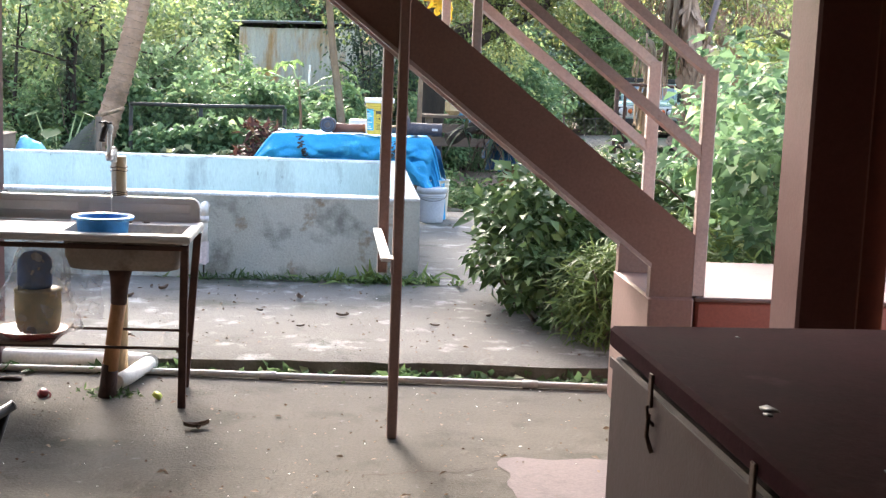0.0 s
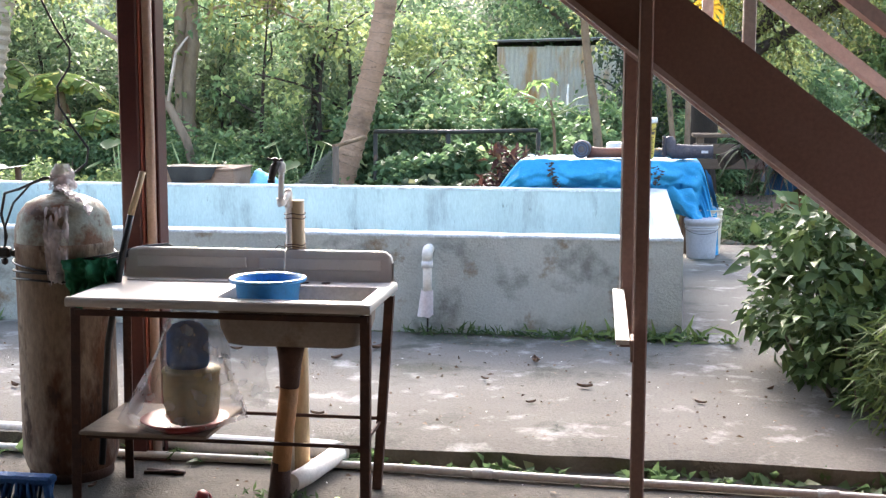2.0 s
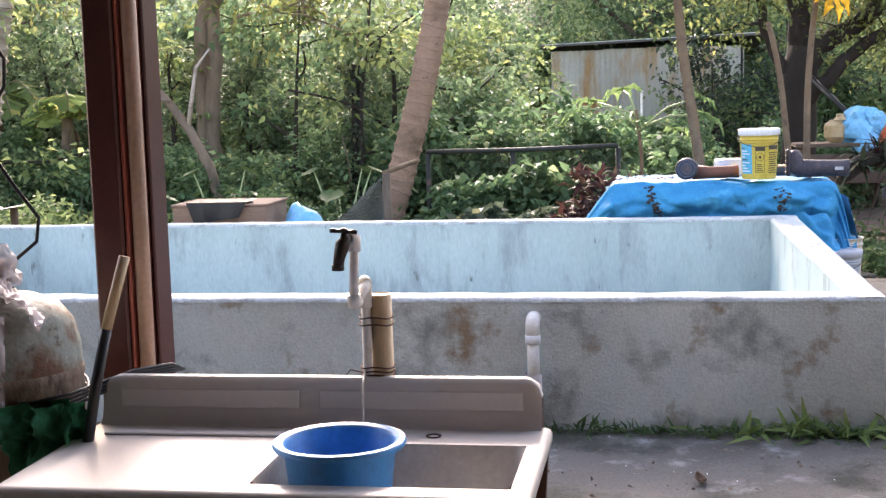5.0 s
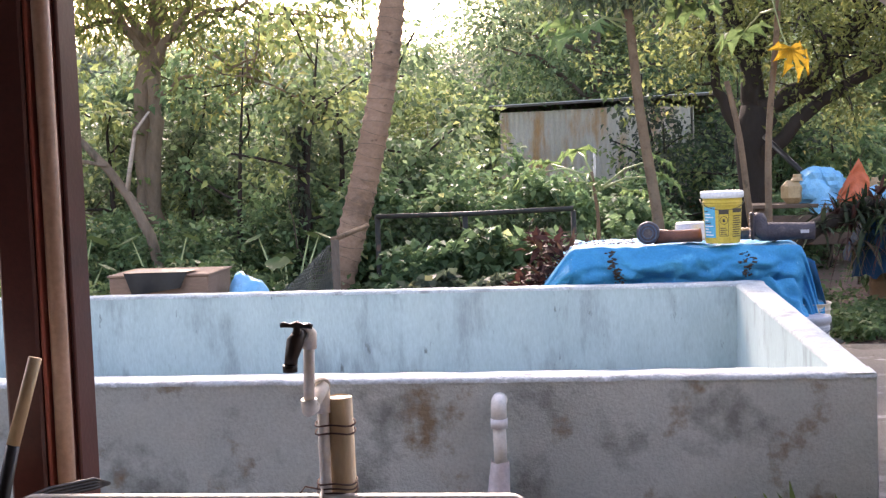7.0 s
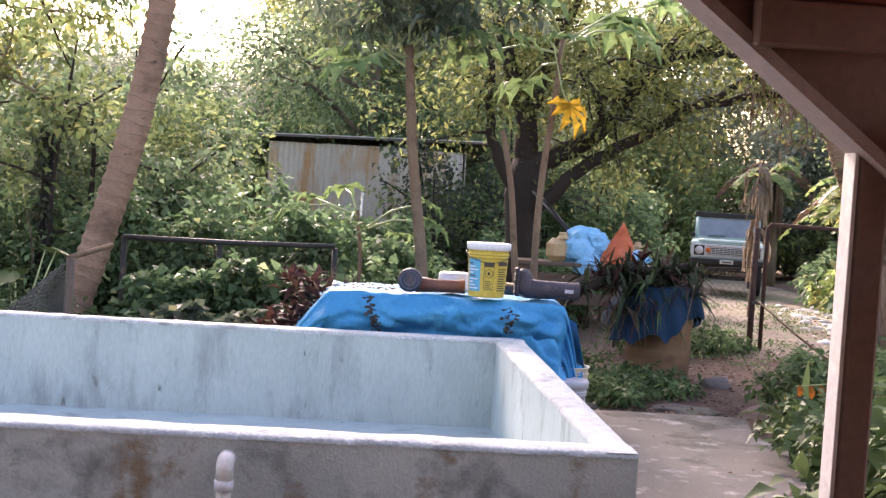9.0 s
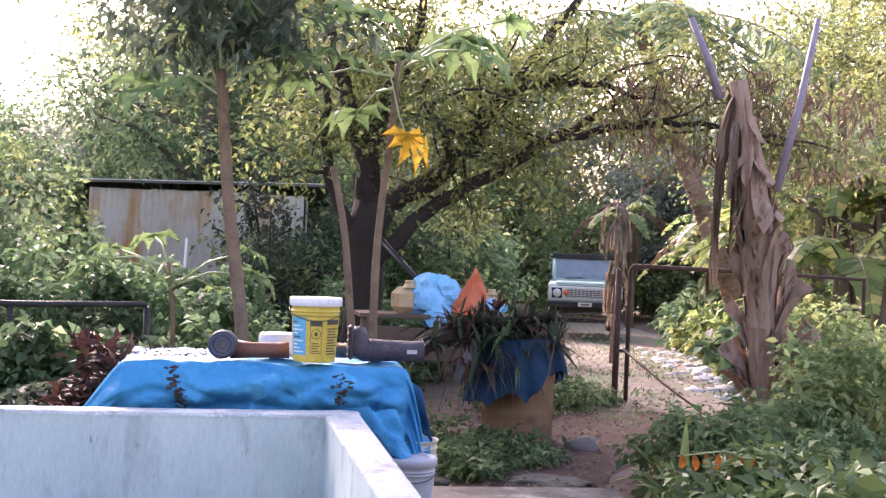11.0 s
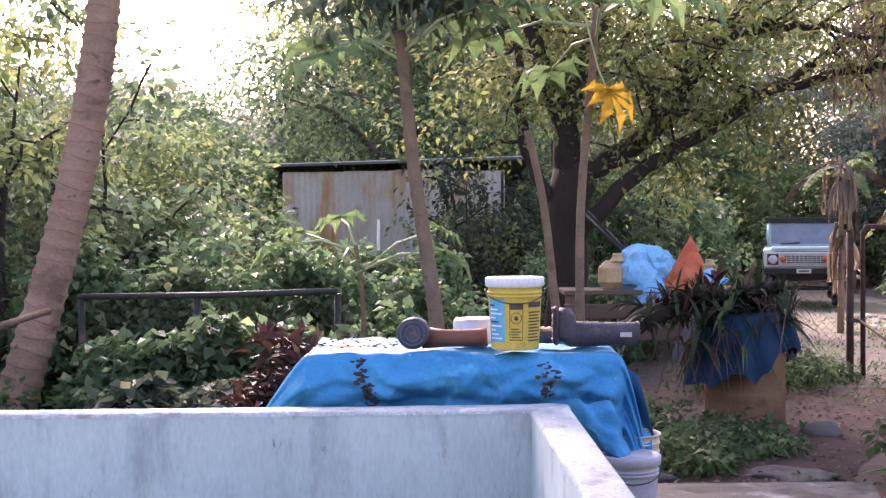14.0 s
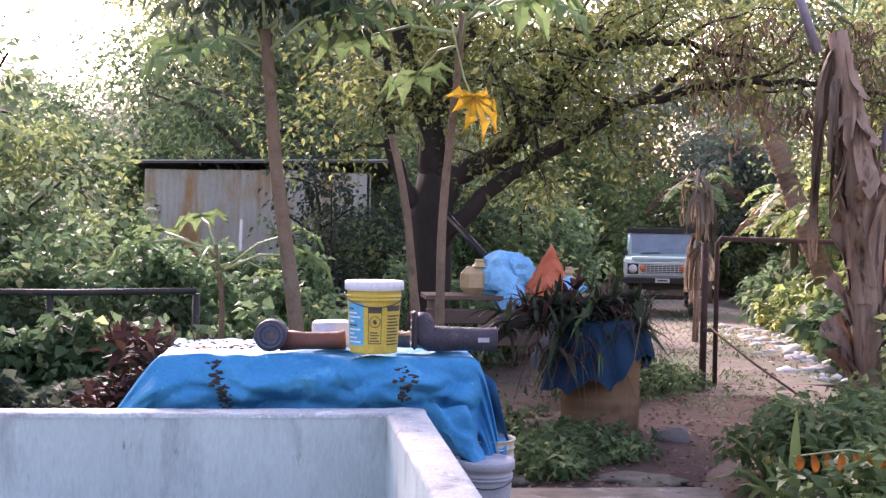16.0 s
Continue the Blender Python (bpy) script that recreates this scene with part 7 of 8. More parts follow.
# ---- tarpaulin table and what lies on it ----
def make_tarp_table():
    t = thing("work_table", "rough wooden table hidden under a tarpaulin", "table", at=(-0.02, 13.62, 0))
    part("tabletop", Geo().box(-0.74, -0.42, 0.86, 0.80, 0.42, 0.905, 0.005), M["wood"], t)
    for x in (-0.58, 0.68):
        for y in (-0.38, 0.30):
            part("leg", Geo().box(x, y, -0.02, x + 0.07, y + 0.07, 0.86, 0.004), M["wood"], t)
    s = thing("blue_tarpaulin", "creased bright blue tarpaulin draped over the table", "tarpaulin", at=(-0.02, 13.62, 0))
    def drape(u, v):
        # u runs along the table, v from the front hem over the top to the back
        x = -1.08 + 2.04 * u
        k = noise.noise(Vector((u * 7, v * 3, 1))) + 0.4 * (1 - 2 * abs(noise.noise(Vector((u * 9, v * 9, 4))))) + 0.5 * noise.noise(Vector((u * 19, v * 8, 2)))
        fold = noise.noise(Vector((u * 13, 0.3, 7)))
        side = max(0.0, (-0.80 - x) / 0.28)
        top = 0.925 + 0.016 * k + 0.02 * (0.4 - noise.voronoi(Vector((u * 9, v * 5, 2.2)))[0][0]) - 0.34 * side ** 1.15
        if x > 0.80:
            top -= 0.42 * min((x - 0.80) / 0.12, 1) ** 1.5
        if v < 0.5:
            w = 1 - v / 0.5
            end = min(max((u - 0.74) / 0.2, 0), 1)
            drop = (0.46 + 0.05 * end) * w ** 1.05
            ridge = 1 - 2.2 * abs(noise.noise(Vector((u * 5.0 + 0.9 * w, w * 0.5, 7)))) ** 0.7
            ridge2 = 1 - 2 * abs(noise.noise(Vector((u * 11 - 2.2 * w, w * 1.6, 3))))
            ridge3 = 1 - 2 * abs(noise.noise(Vector((u * 17 + 3.5 * w, w * 5.0, 11))))
            pleat = abs(math.sin((u - 0.95) * 34 + 1.4 * w)) * end
            open_ = min(w * 2.4, 1) ** 0.8
            c1 = noise.voronoi(Vector((u * 5.5 + 1.2 * w, w * 3.4, 0.7)))[0][0]
            c2 = noise.voronoi(Vector((u * 13 - 2.5 * w, w * 6.5, 4.1)))[0][0]
            c3 = noise.voronoi(Vector((u * 30, w * 14, 1.9)))[0][0]
            tuck = 0.10 * math.sin(min(w * 1.9, 1) * math.pi * 0.9) * (1 - end)
            fl = tuck + 0.15 * (0.35 - c1) * min(w * 6, 1) + 0.05 * (0.35 - c2) + 0.012 * (0.35 - c3) + 0.05 * ridge * open_ + 0.02 * ridge2 + 0.09 * pleat * open_
            y = -0.46 - max(-0.04, min(fl, 0.17))
            z = top - drop * (1 - 0.45 * side) - 0.012 * ridge2 * (1 - w)
            x += 0.05 * w * (u - 0.5)
        else:
            y = -0.46 + 0.98 * (v - 0.5) / 0.5
            z = top - 0.012 * (1 - 2 * abs(v - 0.75) * 2)
        return (x, y, max(z, 0.10))
    part("sheet", Geo().sheet(drape, 190, 64), M["tarp"], s)
    rng2 = random.Random(14)
    def corner(u, v):
        # loose corner that hangs over the tank's rim
        k = noise.noise(Vector((u * 4, v * 5, 9)))
        w = 0.30 * (1 - 0.55 * v)
        return (0.54 + (u - 0.35) * w + 0.24 * v + 0.02 * k, -0.60 - 0.10 * math.sin(u * 3.1) * (0.4 + v) - 0.03 * k, 0.70 - 0.30 * v - 0.06 * u * v + 0.03 * k)
    part("loose_corner", Geo().sheet(corner, 18, 16), M["tarp"], s, "loose folded corner")
    def rightside(u, v):
        f = noise.noise(Vector((u * 8, 1, 5)))
        return (0.90 + 0.09 * v + 0.05 * f * v, -0.45 + 0.9 * u, 0.80 - 0.36 * v + 0.03 * f)
    part("end_flap", Geo().sheet(rightside, 24, 10), M["tarp"], s)
    for k in range(84):
        if k < 56:
            x, z = -0.54 + 0.0016 * k + rng2.gauss(0, 0.020), 0.905 - 0.0048 * k
        else:
            x, z = 0.42 + rng2.gauss(0, 0.022), 0.88 - 0.006 * (k - 56)
        vv = 0.5 - 0.5 * min(max((0.925 - z) / 0.46, 0.0), 1.0) ** (1 / 1.05)
        px, py, pz = drape((x + 1.08) / 2.04, vv)
        part("dirt_patch", Geo().blob((px, py - 0.004, pz), (rng2.uniform(0.004, 0.020), 0.0015, rng2.uniform(0.003, 0.010)), k, 1.6, 2, 6.0), M["dirt"], s, "dried dirt and leaves")
    g = Geo()
    rng = random.Random(6)
    for k in range(46):
        g.blob((rng.uniform(-0.78, -0.25), rng.uniform(-0.2, 0.4), 0.94), (rng.uniform(0.006, 0.016), 0.009, 0.004), k, 0.5, 1)
    ob = part("tarp_debris", g, M["dirt"], s, "dead leaves and crumbs")
    ob["kind"] = "stuff"


make_tarp_table()
TOP = 0.945


def make_pail(name, at, r0, r1, h, material, lid, label, group="", ribs=(0.74, 0.80, 0.92)):
    t = thing(name, label, "bucket", group, at=at)
    prof = [(0.001, 0.003), (r0 - 0.004, 0.003), (r0, 0.008)]
    for k in range(1, 21):
        u = k / 20
        r = r0 + (r1 - r0) * u
        prof.append((r, h * u))
        for q in ribs:
            if abs(u - q) < 0.026:
                prof += [(r + 0.006, h * u + 0.002), (r + 0.006, h * u + 0.008), (r, h * u + 0.010)]
    if not lid:
        prof += [(r1 + 0.008, h), (r1 + 0.008, h + 0.008), (r1 - 0.004, h + 0.006), (r1 - 0.008, h - 0.02), (r0 - 0.004, 0.015), (0.001, 0.012)]
    part("body", Geo().lathe(prof, sides=40), M[material], t)
    if lid:
        part("lid", Geo().lathe([(r1 + 0.004, h - 0.038), (r1 + 0.010, h - 0.036), (r1 + 0.011, h + 0.003), (r1 + 0.006, h + 0.010), (r1 - 0.012, h + 0.010), (r1 - 0.018, h + 0.004), (0.06, h + 0.005), (0.055, h + 0.008), (0.001, h + 0.008)], sides=40), M[lid], t)
    part("bail", Geo().tube([((r1 + 0.012) * math.cos(a), -(r1 + 0.012) * abs(math.sin(a)) * 0.92, h * 0.86 - 0.20 * abs(math.sin(a)) * 0.35) for a in [math.pi * i / 20 for i in range(21)]], 0.0028, 6), M["wire"], t, "thin wire bail")
    return t


def make_yellow_pail():
    h, r0, r1 = 0.362, 0.122, 0.142
    t = make_pail("yellow_pail", (0.248, 13.21, TOP), r0, r1, h, "yellow_pail", "white_lid", "yellow plastic pail with white lid and printed labels on the tarpaulin")
    def patch(a0, a1, z0, z1, material, label, off=0.0012, name="label"):
        def f(u, v):
            a = a0 + (a1 - a0) * u
            z = z0 + (z1 - z0) * v
            r = r0 + (r1 - r0) * z / h + off
            return (r * math.cos(a), r * math.sin(a), z)
        return part(name, Geo().sheet(f, 10, 6), M[material], t, label)
    d = math.radians
    patch(d(196), d(243), 0.045, 0.262, "label_blue", "sky blue printed panel")
    for k in range(9):
        patch(d(200), d(200 + 36 - 9 * (k % 3)), 0.06 + 0.021 * k, 0.068 + 0.021 * k, "label_dark" if k in (4, 8) else "white_lid", "", 0.0024, "print_bar")
    patch(d(254), d(284), 0.055, 0.245, "label_dark", "dark outline of a printed panel")
    patch(d(255.5), d(282.5), 0.06, 0.212, "yellow_pail", "", 0.0024)
    patch(d(256), d(282), 0.218, 0.24, "label_dark", "", 0.0034, "print_bar")
    for k in range(4):
        patch(d(258), d(279 - 4 * (k % 2)), 0.068 + 0.014 * k, 0.074 + 0.014 * k, "label_dark", "", 0.0036, "print_bar")
    a, z = d(269), 0.168
    r = r0 + (r1 - r0) * z / h + 0.004
    part("round_mark", Geo().tube([(r * math.cos(a + 0.2 * math.cos(w)), r * math.sin(a + 0.2 * math.cos(w)), z + 0.028 * math.sin(w)) for w in [i * 6.2832 / 20 for i in range(21)]], 0.002, 5, caps=False), M["label_dark"], t)
    part("mark_core", Geo().blob((r * math.cos(a), r * math.sin(a), z), (0.012, 0.002, 0.013), 2, 0.5, 1), M["label_dark"], t)
    patch(d(296), d(338), 0.222, 0.25, "label_dark", "", 0.0024, "print_bar")
    for k in range(10):
        patch(d(297), d(336 - 5 * (k % 3)), 0.05 + 0.016 * k, 0.057 + 0.016 * k, "label_dark", "", 0.0024, "print_bar")


make_yellow_pail()
make_pail("grey_pail", (0.80, 12.98, YARD), 0.125, 0.145, 0.345, "grey_pail", "grey_pail", "grey-white plastic pail with lid beside the tank", "pails by the tank")
make_pail("cream_pail", (0.86, 13.27, 0.03), 0.12, 0.14, 0.46, "cream_pail", None, "cream plastic pail behind the grey one", "pails by the tank")


def make_boot(name, at, rot, material, shaft_material, label, worn=True):
    """A rubber boot lying on its side: shaft, foot and ribbed sole."""
    t = thing(name, label, "boot", at=at)
    t.rotation_euler = rot
    sh = [(0.0, 0, 0.0), (0.12, 0, 0.0), (0.24, 0, 0.0), (0.31, 0, 0.0)]
    s = part("shaft", Geo().tube([(-x, 0, 0.062) for x, _, _ in sh], [0.068, 0.063, 0.060, 0.062], 18, caps=False), M[shaft_material], t)
    part("shaft_mouth", Geo().tube([(-0.306, 0, 0.062), (-0.315, 0, 0.062)], [0.066, 0.066], 18), M[shaft_material], s)
    g = Geo()
    g.tube([(-0.02, 0, 0.062), (0.03, 0, 0.062), (0.065, -0.02, 0.062), (0.070, -0.06, 0.060), (0.070, -0.10, 0.055), (0.066, -0.135, 0.05)], [0.066, 0.069, 0.068, 0.058, 0.055, 0.03], 16)
    part("foot", g, M[material], t)
    part("sole", Geo().box(0.105, -0.145, 0.015, 0.135, 0.055, 0.115, 0.012), M[material], t)
    for k in range(5):
        part("tread", Geo().box(0.133, -0.14 + 0.04 * k, 0.02, 0.138, -0.12 + 0.04 * k, 0.11, 0.002), M[material], t)
    return t


b = make_boot("black_boot", (0.585, 13.36, TOP + 0.066), (math.radians(-90), 0, math.radians(180)), "rubber", "rubber", "dusty dark grey rubber boot lying on the tarpaulin")
part("print_bar", Geo().box(-0.27, -0.012, 0.1225, -0.21, 0.012, 0.1245, 0.0005), M["grey_pail"], b)
def make_blue_boot():
    t = thing("blue_boot", "dusty blue rubber boot with red-brown shaft lying down", "boot", at=(-0.31, 13.33, TOP))
    part("foot", Geo().tube([(0.03, -0.09, 0.08), (0.035, -0.03, 0.082), (0.05, 0.06, 0.078), (0.06, 0.13, 0.07)], [0.074, 0.082, 0.075, 0.04], 20), M["rubber_blue"], t)
    s = part("sole", Geo().lathe([(0.078, 0.0), (0.082, 0.012), (0.074, 0.026), (0.03, 0.03), (0.001, 0.03)], (0.03, -0.085, 0.082), 24, Euler((math.pi / 2, 0, 0)).to_matrix()), M["rubber"], t, "worn grey sole")
    for r_ in (0.06, 0.038):
        part("tread_ring", Geo().tube([(0.03 + r_ * math.cos(w), -0.113, 0.082 + r_ * math.sin(w)) for w in [i * 6.2832 / 20 for i in range(21)]], 0.006, 6, caps=False), M["rubber_blue"], s)
    part("shaft", Geo().tube([(0.08, 0.02, 0.05), (0.20, 0.03, 0.045), (0.38, 0.03, 0.048), (0.42, 0.03, 0.05)], [0.058, 0.046, 0.046, 0.050], 16), M["red_brown"], t, "red-brown rubber shaft")


make_blue_boot()


def small_things():
    t = thing("cooking_pot", "dull aluminium cooking pot upside down on the tarpaulin", "pot", at=(0.06, 13.60, TOP))
    part("body", Geo().lathe([(0.13, 0.0), (0.135, 0.004), (0.128, 0.02), (0.122, 0.12), (0.11, 0.132), (0.001, 0.134)], sides=32), M["alu"], t)
    t = thing("food_bowl", "dark bowl with orange scraps on the tarpaulin", "bowl", at=(0.435, 13.52, TOP))
    part("body", Geo().lathe([(0.001, 0.002), (0.06, 0.002), (0.09, 0.07), (0.086, 0.07), (0.058, 0.012), (0.001, 0.012)], sides=24), M["rubber_blue"], t)
    for k in range(7):
        part("scrap", Geo().blob((0.04 * math.cos(k * 2.4), 0.04 * math.sin(k * 2.4), 0.072), (0.025, 0.02, 0.014), k, 0.4, 1), M["jug"], t)
    t = thing("crumpled_cloth", "dusty crumpled cloth beside the boot", "cloth", at=(0.62, 13.50, TOP))
    part("cloth", Geo().blob((0, 0, 0.035), (0.14, 0.07, 0.05), 4, 0.6, 3, 2.2), M["stone"], t)


small_things()


# ---- drum, orchids, jugs ----
def make_drum():
    t = thing("rusty_drum", "rusted tan oil drum under a dull blue tarpaulin", "drum", at=(2.12, 16.0, 0.02))
    prof = [(0.001, 0.0), (0.29, 0.0)]
    for k in range(1, 30):
        z = 0.86 * k / 29
        prof.append((0.29 + (0.012 if abs(z - 0.29) < 0.02 or abs(z - 0.57) < 0.02 else 0), z))
    prof += [(0.298, 0.865), (0.285, 0.87), (0.001, 0.855)]
    part("body", Geo().lathe(prof, sides=36), M["drum"], t)
    s = thing("drum_tarpaulin", "dull dark blue tarpaulin bunched over the drum", "tarpaulin", at=(2.12, 16.0, 0.02))
    def drape(u, v):
        a = u * 2 * math.pi
        k = noise.noise(Vector((math.cos(a) * 2.5, math.sin(a) * 2.5, v * 2)))
        hem = 0.30 + 0.07 * noise.noise(Vector((math.cos(a) * 7, math.sin(a) * 7, 9))) + 0.26 * noise.noise(Vector((math.cos(a) * 1.6, math.sin(a) * 1.6, 5))) + 0.22 * max(0, math.cos(a - 3.6))
        r = 0.02 + 0.32 * min(v * 2.2, 1) + 0.05 * max(0, v - 0.45) * (1 + 2.5 * k) + 0.26 * max(0, v - 0.45) * max(0, math.cos(a - 3.5)) + 0.06 * max(0, v - 0.45) * math.sin(9 * a + 3 * k)
        z = 0.90 + 0.02 * k - (hem * max(0, v - 0.45) / 0.55)
        return (r * math.cos(a), r * math.sin(a), z)
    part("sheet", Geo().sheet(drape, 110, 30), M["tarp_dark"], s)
    part("tie_rope", Geo().tube([(0.335 * math.cos(a), 0.335 * math.sin(a), 0.80 + 0.02 * math.sin(3 * a)) for a in [i * 2 * math.pi / 30 for i in range(31)]], 0.007, 6, caps=False), M["black"], s, "dark tie rope")
    # heap of driftwood and orchids
    rng = random.Random(12)
    for k, (a, b, r) in enumerate((((-0.98, -0.3, 0.76), (-0.28, -0.05, 1.08), 0.085), ((-0.75, -0.15, 0.92), (0.05, 0.1, 0.98), 0.06), ((-0.35, 0.1, 0.98), (0.25, -0.1, 1.10), 0.05))):
        w = thing("driftwood", "dark weathered driftwood branch heaped with orchids", "log", "driftwood", at=(2.12, 16.0, 0.02))
        pts = [Vector(a).lerp(Vector(b), i / 8) + Vector((0, 0, 0.05 * noise.noise(Vector((k, i * 0.6, 0))))) for i in range(9)]
        part("wood", Geo().tube(pts, [r * (1 + 0.2 * noise.noise(Vector((i, k, 3)))) * (1 - 0.04 * i) for i in range(9)], 10), M["bark_dark"], w)
    for k in range(26):
        x, y, z = rng.uniform(-0.85, 0.42), rng.uniform(-0.25, 0.15), rng.uniform(0.92, 1.12)
        o = thing("orchid", "orchid with long grey-green strap leaves on the heap", "plant", "orchids", at=(2.12 + x, 16.0 + y, 0.02 + z))
        part("foliage", strap_leaves(Geo(), (0, 0, 0), 11, rng.uniform(0.10, 0.30), rng.uniform(0.010, 0.026), 500 + k, rng.uniform(0.3, 1.1), rng.uniform(-0.3, 0.5)), L["dry" if k % 3 == 0 else "orchid"], o)
        if k % 5 == 1:
            tagged(part("root_tuft", strap_leaves(Geo(), (0, -0.05, 0), 9, 0.34, 0.009, 600 + k, 2.4, -0.4), L["dry"], o, "thin hanging grey roots"), kind="stuff")
    for k in range(44):
        x = rng.uniform(-0.9, 0.28)
        y, z = rng.uniform(-0.32, 0.1), rng.uniform(0.86, 1.12) - 0.12 * abs(x + 0.2)
        o = thing("orchid", "orchid with broad dark drooping leaves on the heap", "plant", "orchids", at=(2.12 + x, 16.0 + y, 0.02 + z))
        part("foliage", strap_leaves(Geo(), (0, 0, 0), 8, rng.uniform(0.13, 0.28), rng.uniform(0.03, 0.065), 560 + k, rng.uniform(0.2, 0.9), -0.3), L["croton" if k % 4 == 0 else "orchid"], o)
    for k, (x, y, z, n) in enumerate(((2.0, 15.70, 0.72, 30), (2.25, 15.66, 0.72, 22), (1.82, 15.68, 0.68, 30), (1.6, 15.7, 0.72, 26), (1.72, 15.62, 0.5, 22), (1.95, 15.62, 0.5, 20), (1.70, 15.60, 0.66, 28), (1.88, 15.60, 0.62, 30), (2.08, 15.62, 0.60, 24), (1.55, 15.62, 0.58, 24), (2.16, 15.64, 0.74, 24))):
        o = thing("hanging_moss", "hanging wisps of dark roots over the tarpaulin", "plant", "hanging roots", at=(x, y, z))
        tagged(part("root_tuft", strap_leaves(Geo(), (0, 0, 0.2), n // 2, 0.26, 0.010, 700 + k, 1.6, -0.6), L["croton" if k % 2 else "orchid"], o), kind="stuff")
    # broad drooping leaves and long straps that spill over the front
    for k in range(13):
        x, z = rng.uniform(-0.78, -0.08), rng.uniform(0.60, 0.98)
        o = thing("orchid", "orchid with long arching leaves spilling over the tarpaulin", "plant", "orchids", at=(2.12 + x, 15.67 + rng.uniform(-0.06, 0.05), 0.02 + z))
        part("foliage", strap_leaves(Geo(), (0, 0, 0), 6, rng.uniform(0.18, 0.40), rng.uniform(0.012, 0.05), 1560 + k, rng.uniform(0.9, 1.8), rng.uniform(-0.5, 0.2)), L[("orchid", "dark", "orchid", "dry", "weed")[k % 5]], o)
    # yellow litter on the drum's right edge
    o = thing("leaf_heap", "heap of yellowed strap leaves on the drum", "plant", at=(2.38, 15.9, 0.94))
    part("foliage", strap_leaves(Geo(), (0, 0, 0), 34, 0.30, 0.032, 810, 0.9, -0.2), L["dry_pale"], o)
    # spiky plant behind
    o = thing("spiky_plant", "dark spiky plant with narrow upright leaves", "plant", at=(2.22, 16.15, 0.92))
    part("foliage", strap_leaves(Geo(), (0, 0, 0), 34, 0.46, 0.02, 820, 0.55, 0.5), L["dark"], o)
    # bench of planks behind, with jugs and bags
    t = thing("plank_bench", "rough grey plank bench", "bench", at=(1.65, 17.2, 0.0))
    for y in (-0.22, -0.05, 0.12):
        part("plank", Geo().box(-0.75, y, 0.99, 0.85, y + 0.15, 1.03, 0.005), M["wood"], t)
    for z in (0.62, 0.80):
        part("plank", Geo().box(-0.75, -0.24, z, 0.6, -0.20, z + 0.12, 0.005), M["wood"], t)
    for x in (-0.7, 0.7):
        part("leg", Geo().box(x, -0.19, -0.05, x + 0.08, 0.2, 0.99, 0.005), M["wood"], t)
    for x, y, s in ((1.31, 17.12, 1.0), (2.10, 17.25, 0.8)):
        j = thing("plastic_jug", "amber plastic jug with a cap", "jug", "plastic jugs", at=(x, y, 1.03))
        part("body", Geo().box(-0.115 * s, -0.08 * s, 0.0, 0.115 * s, 0.08 * s, 0.235 * s, 0.06 * s).lathe([(0.07 * s, 0.0), (0.045 * s, 0.03 * s), (0.04 * s, 0.045 * s)], (0.045 * s, 0, 0.23 * s), 16), M["jug"], j)
        part("cap", Geo().tube([(0.045 * s, 0, 0.262 * s), (0.045 * s, 0, 0.295 * s)], 0.042 * s, 14), M["jug"], j)
    j = thing("blue_bag", "bunched light blue plastic bag", "plastic bag", at=(1.585, 17.12, 1.03))
    part("bag", Geo().blob((0, 0, 0.15), (0.24, 0.13, 0.19), 7, 0.5, 3, 1.7).blob((0.08, -0.02, 0.22), (0.13, 0.10, 0.14), 8, 0.5, 3, 1.9).flat(), M["bag_blue"], j)
    part("bag_fold", Geo().blob((0.02, -0.10, -0.06), (0.12, 0.06, 0.16), 9, 0.5, 3, 2.6), M["bag_blue"], j)
    part("bag_fold", Geo().blob((0.50, 0.05, 0.06), (0.16, 0.1, 0.08), 11, 0.5, 3, 2.6), M["bag_blue"], j)
    j = thing("orange_sheet", "folded orange plastic sheet with a pointed top", "plastic sheet", at=(1.86, 16.98, 1.03))
    part("sheet", Geo().sheet(lambda u, v: (-0.17 + 0.35 * u + 0.05 * v * (1 - u), 0.04 * noise.noise(Vector((u * 5, v * 5, 0))) + 0.10 * abs(u - 0.55), -0.06 + (0.16 + 0.34 * (1 - abs(u - 0.62) / 0.62)) * v), 16, 14), M["orange_bag"], j)
    part("back_sheet", Geo().sheet(lambda u, v: (0.0 + 0.16 * u, 0.10, 0.02 + (0.30 - 0.22 * u) * v), 6, 6), M["orange_bag"], j)
    # stones at the drum's foot
    for k, (x, y, s, m) in enumerate(((2.62, 15.75, 0.13, "dark_stone"), (1.75, 15.55, 0.09, "dark_stone"), (2.2, 15.45, 0.08, "dark_stone"), (2.9, 15.6, 0.05, "dark_stone"), (1.55, 15.7, 0.06, "dark_stone"))):
        t = thing("rock", "rounded grey-brown rock on the soil", "rock", "rocks", at=(x, y, 0.0))
        part("stone", Geo().blob((0, 0, s * 0.45), (s * 1.2, s, s * 0.75), k, 0.4, 2), M[m], t)
    # dark iron bar leaning behind
    t = thing("iron_bar", "dark iron bar leaning against the tree", "bar", at=(0, 0, 0))
    part("bar", Geo().tube([(1.18, 18.25, 1.72), (1.75, 17.6, 1.05)], 0.03, 8), M["black"], t)


make_drum()


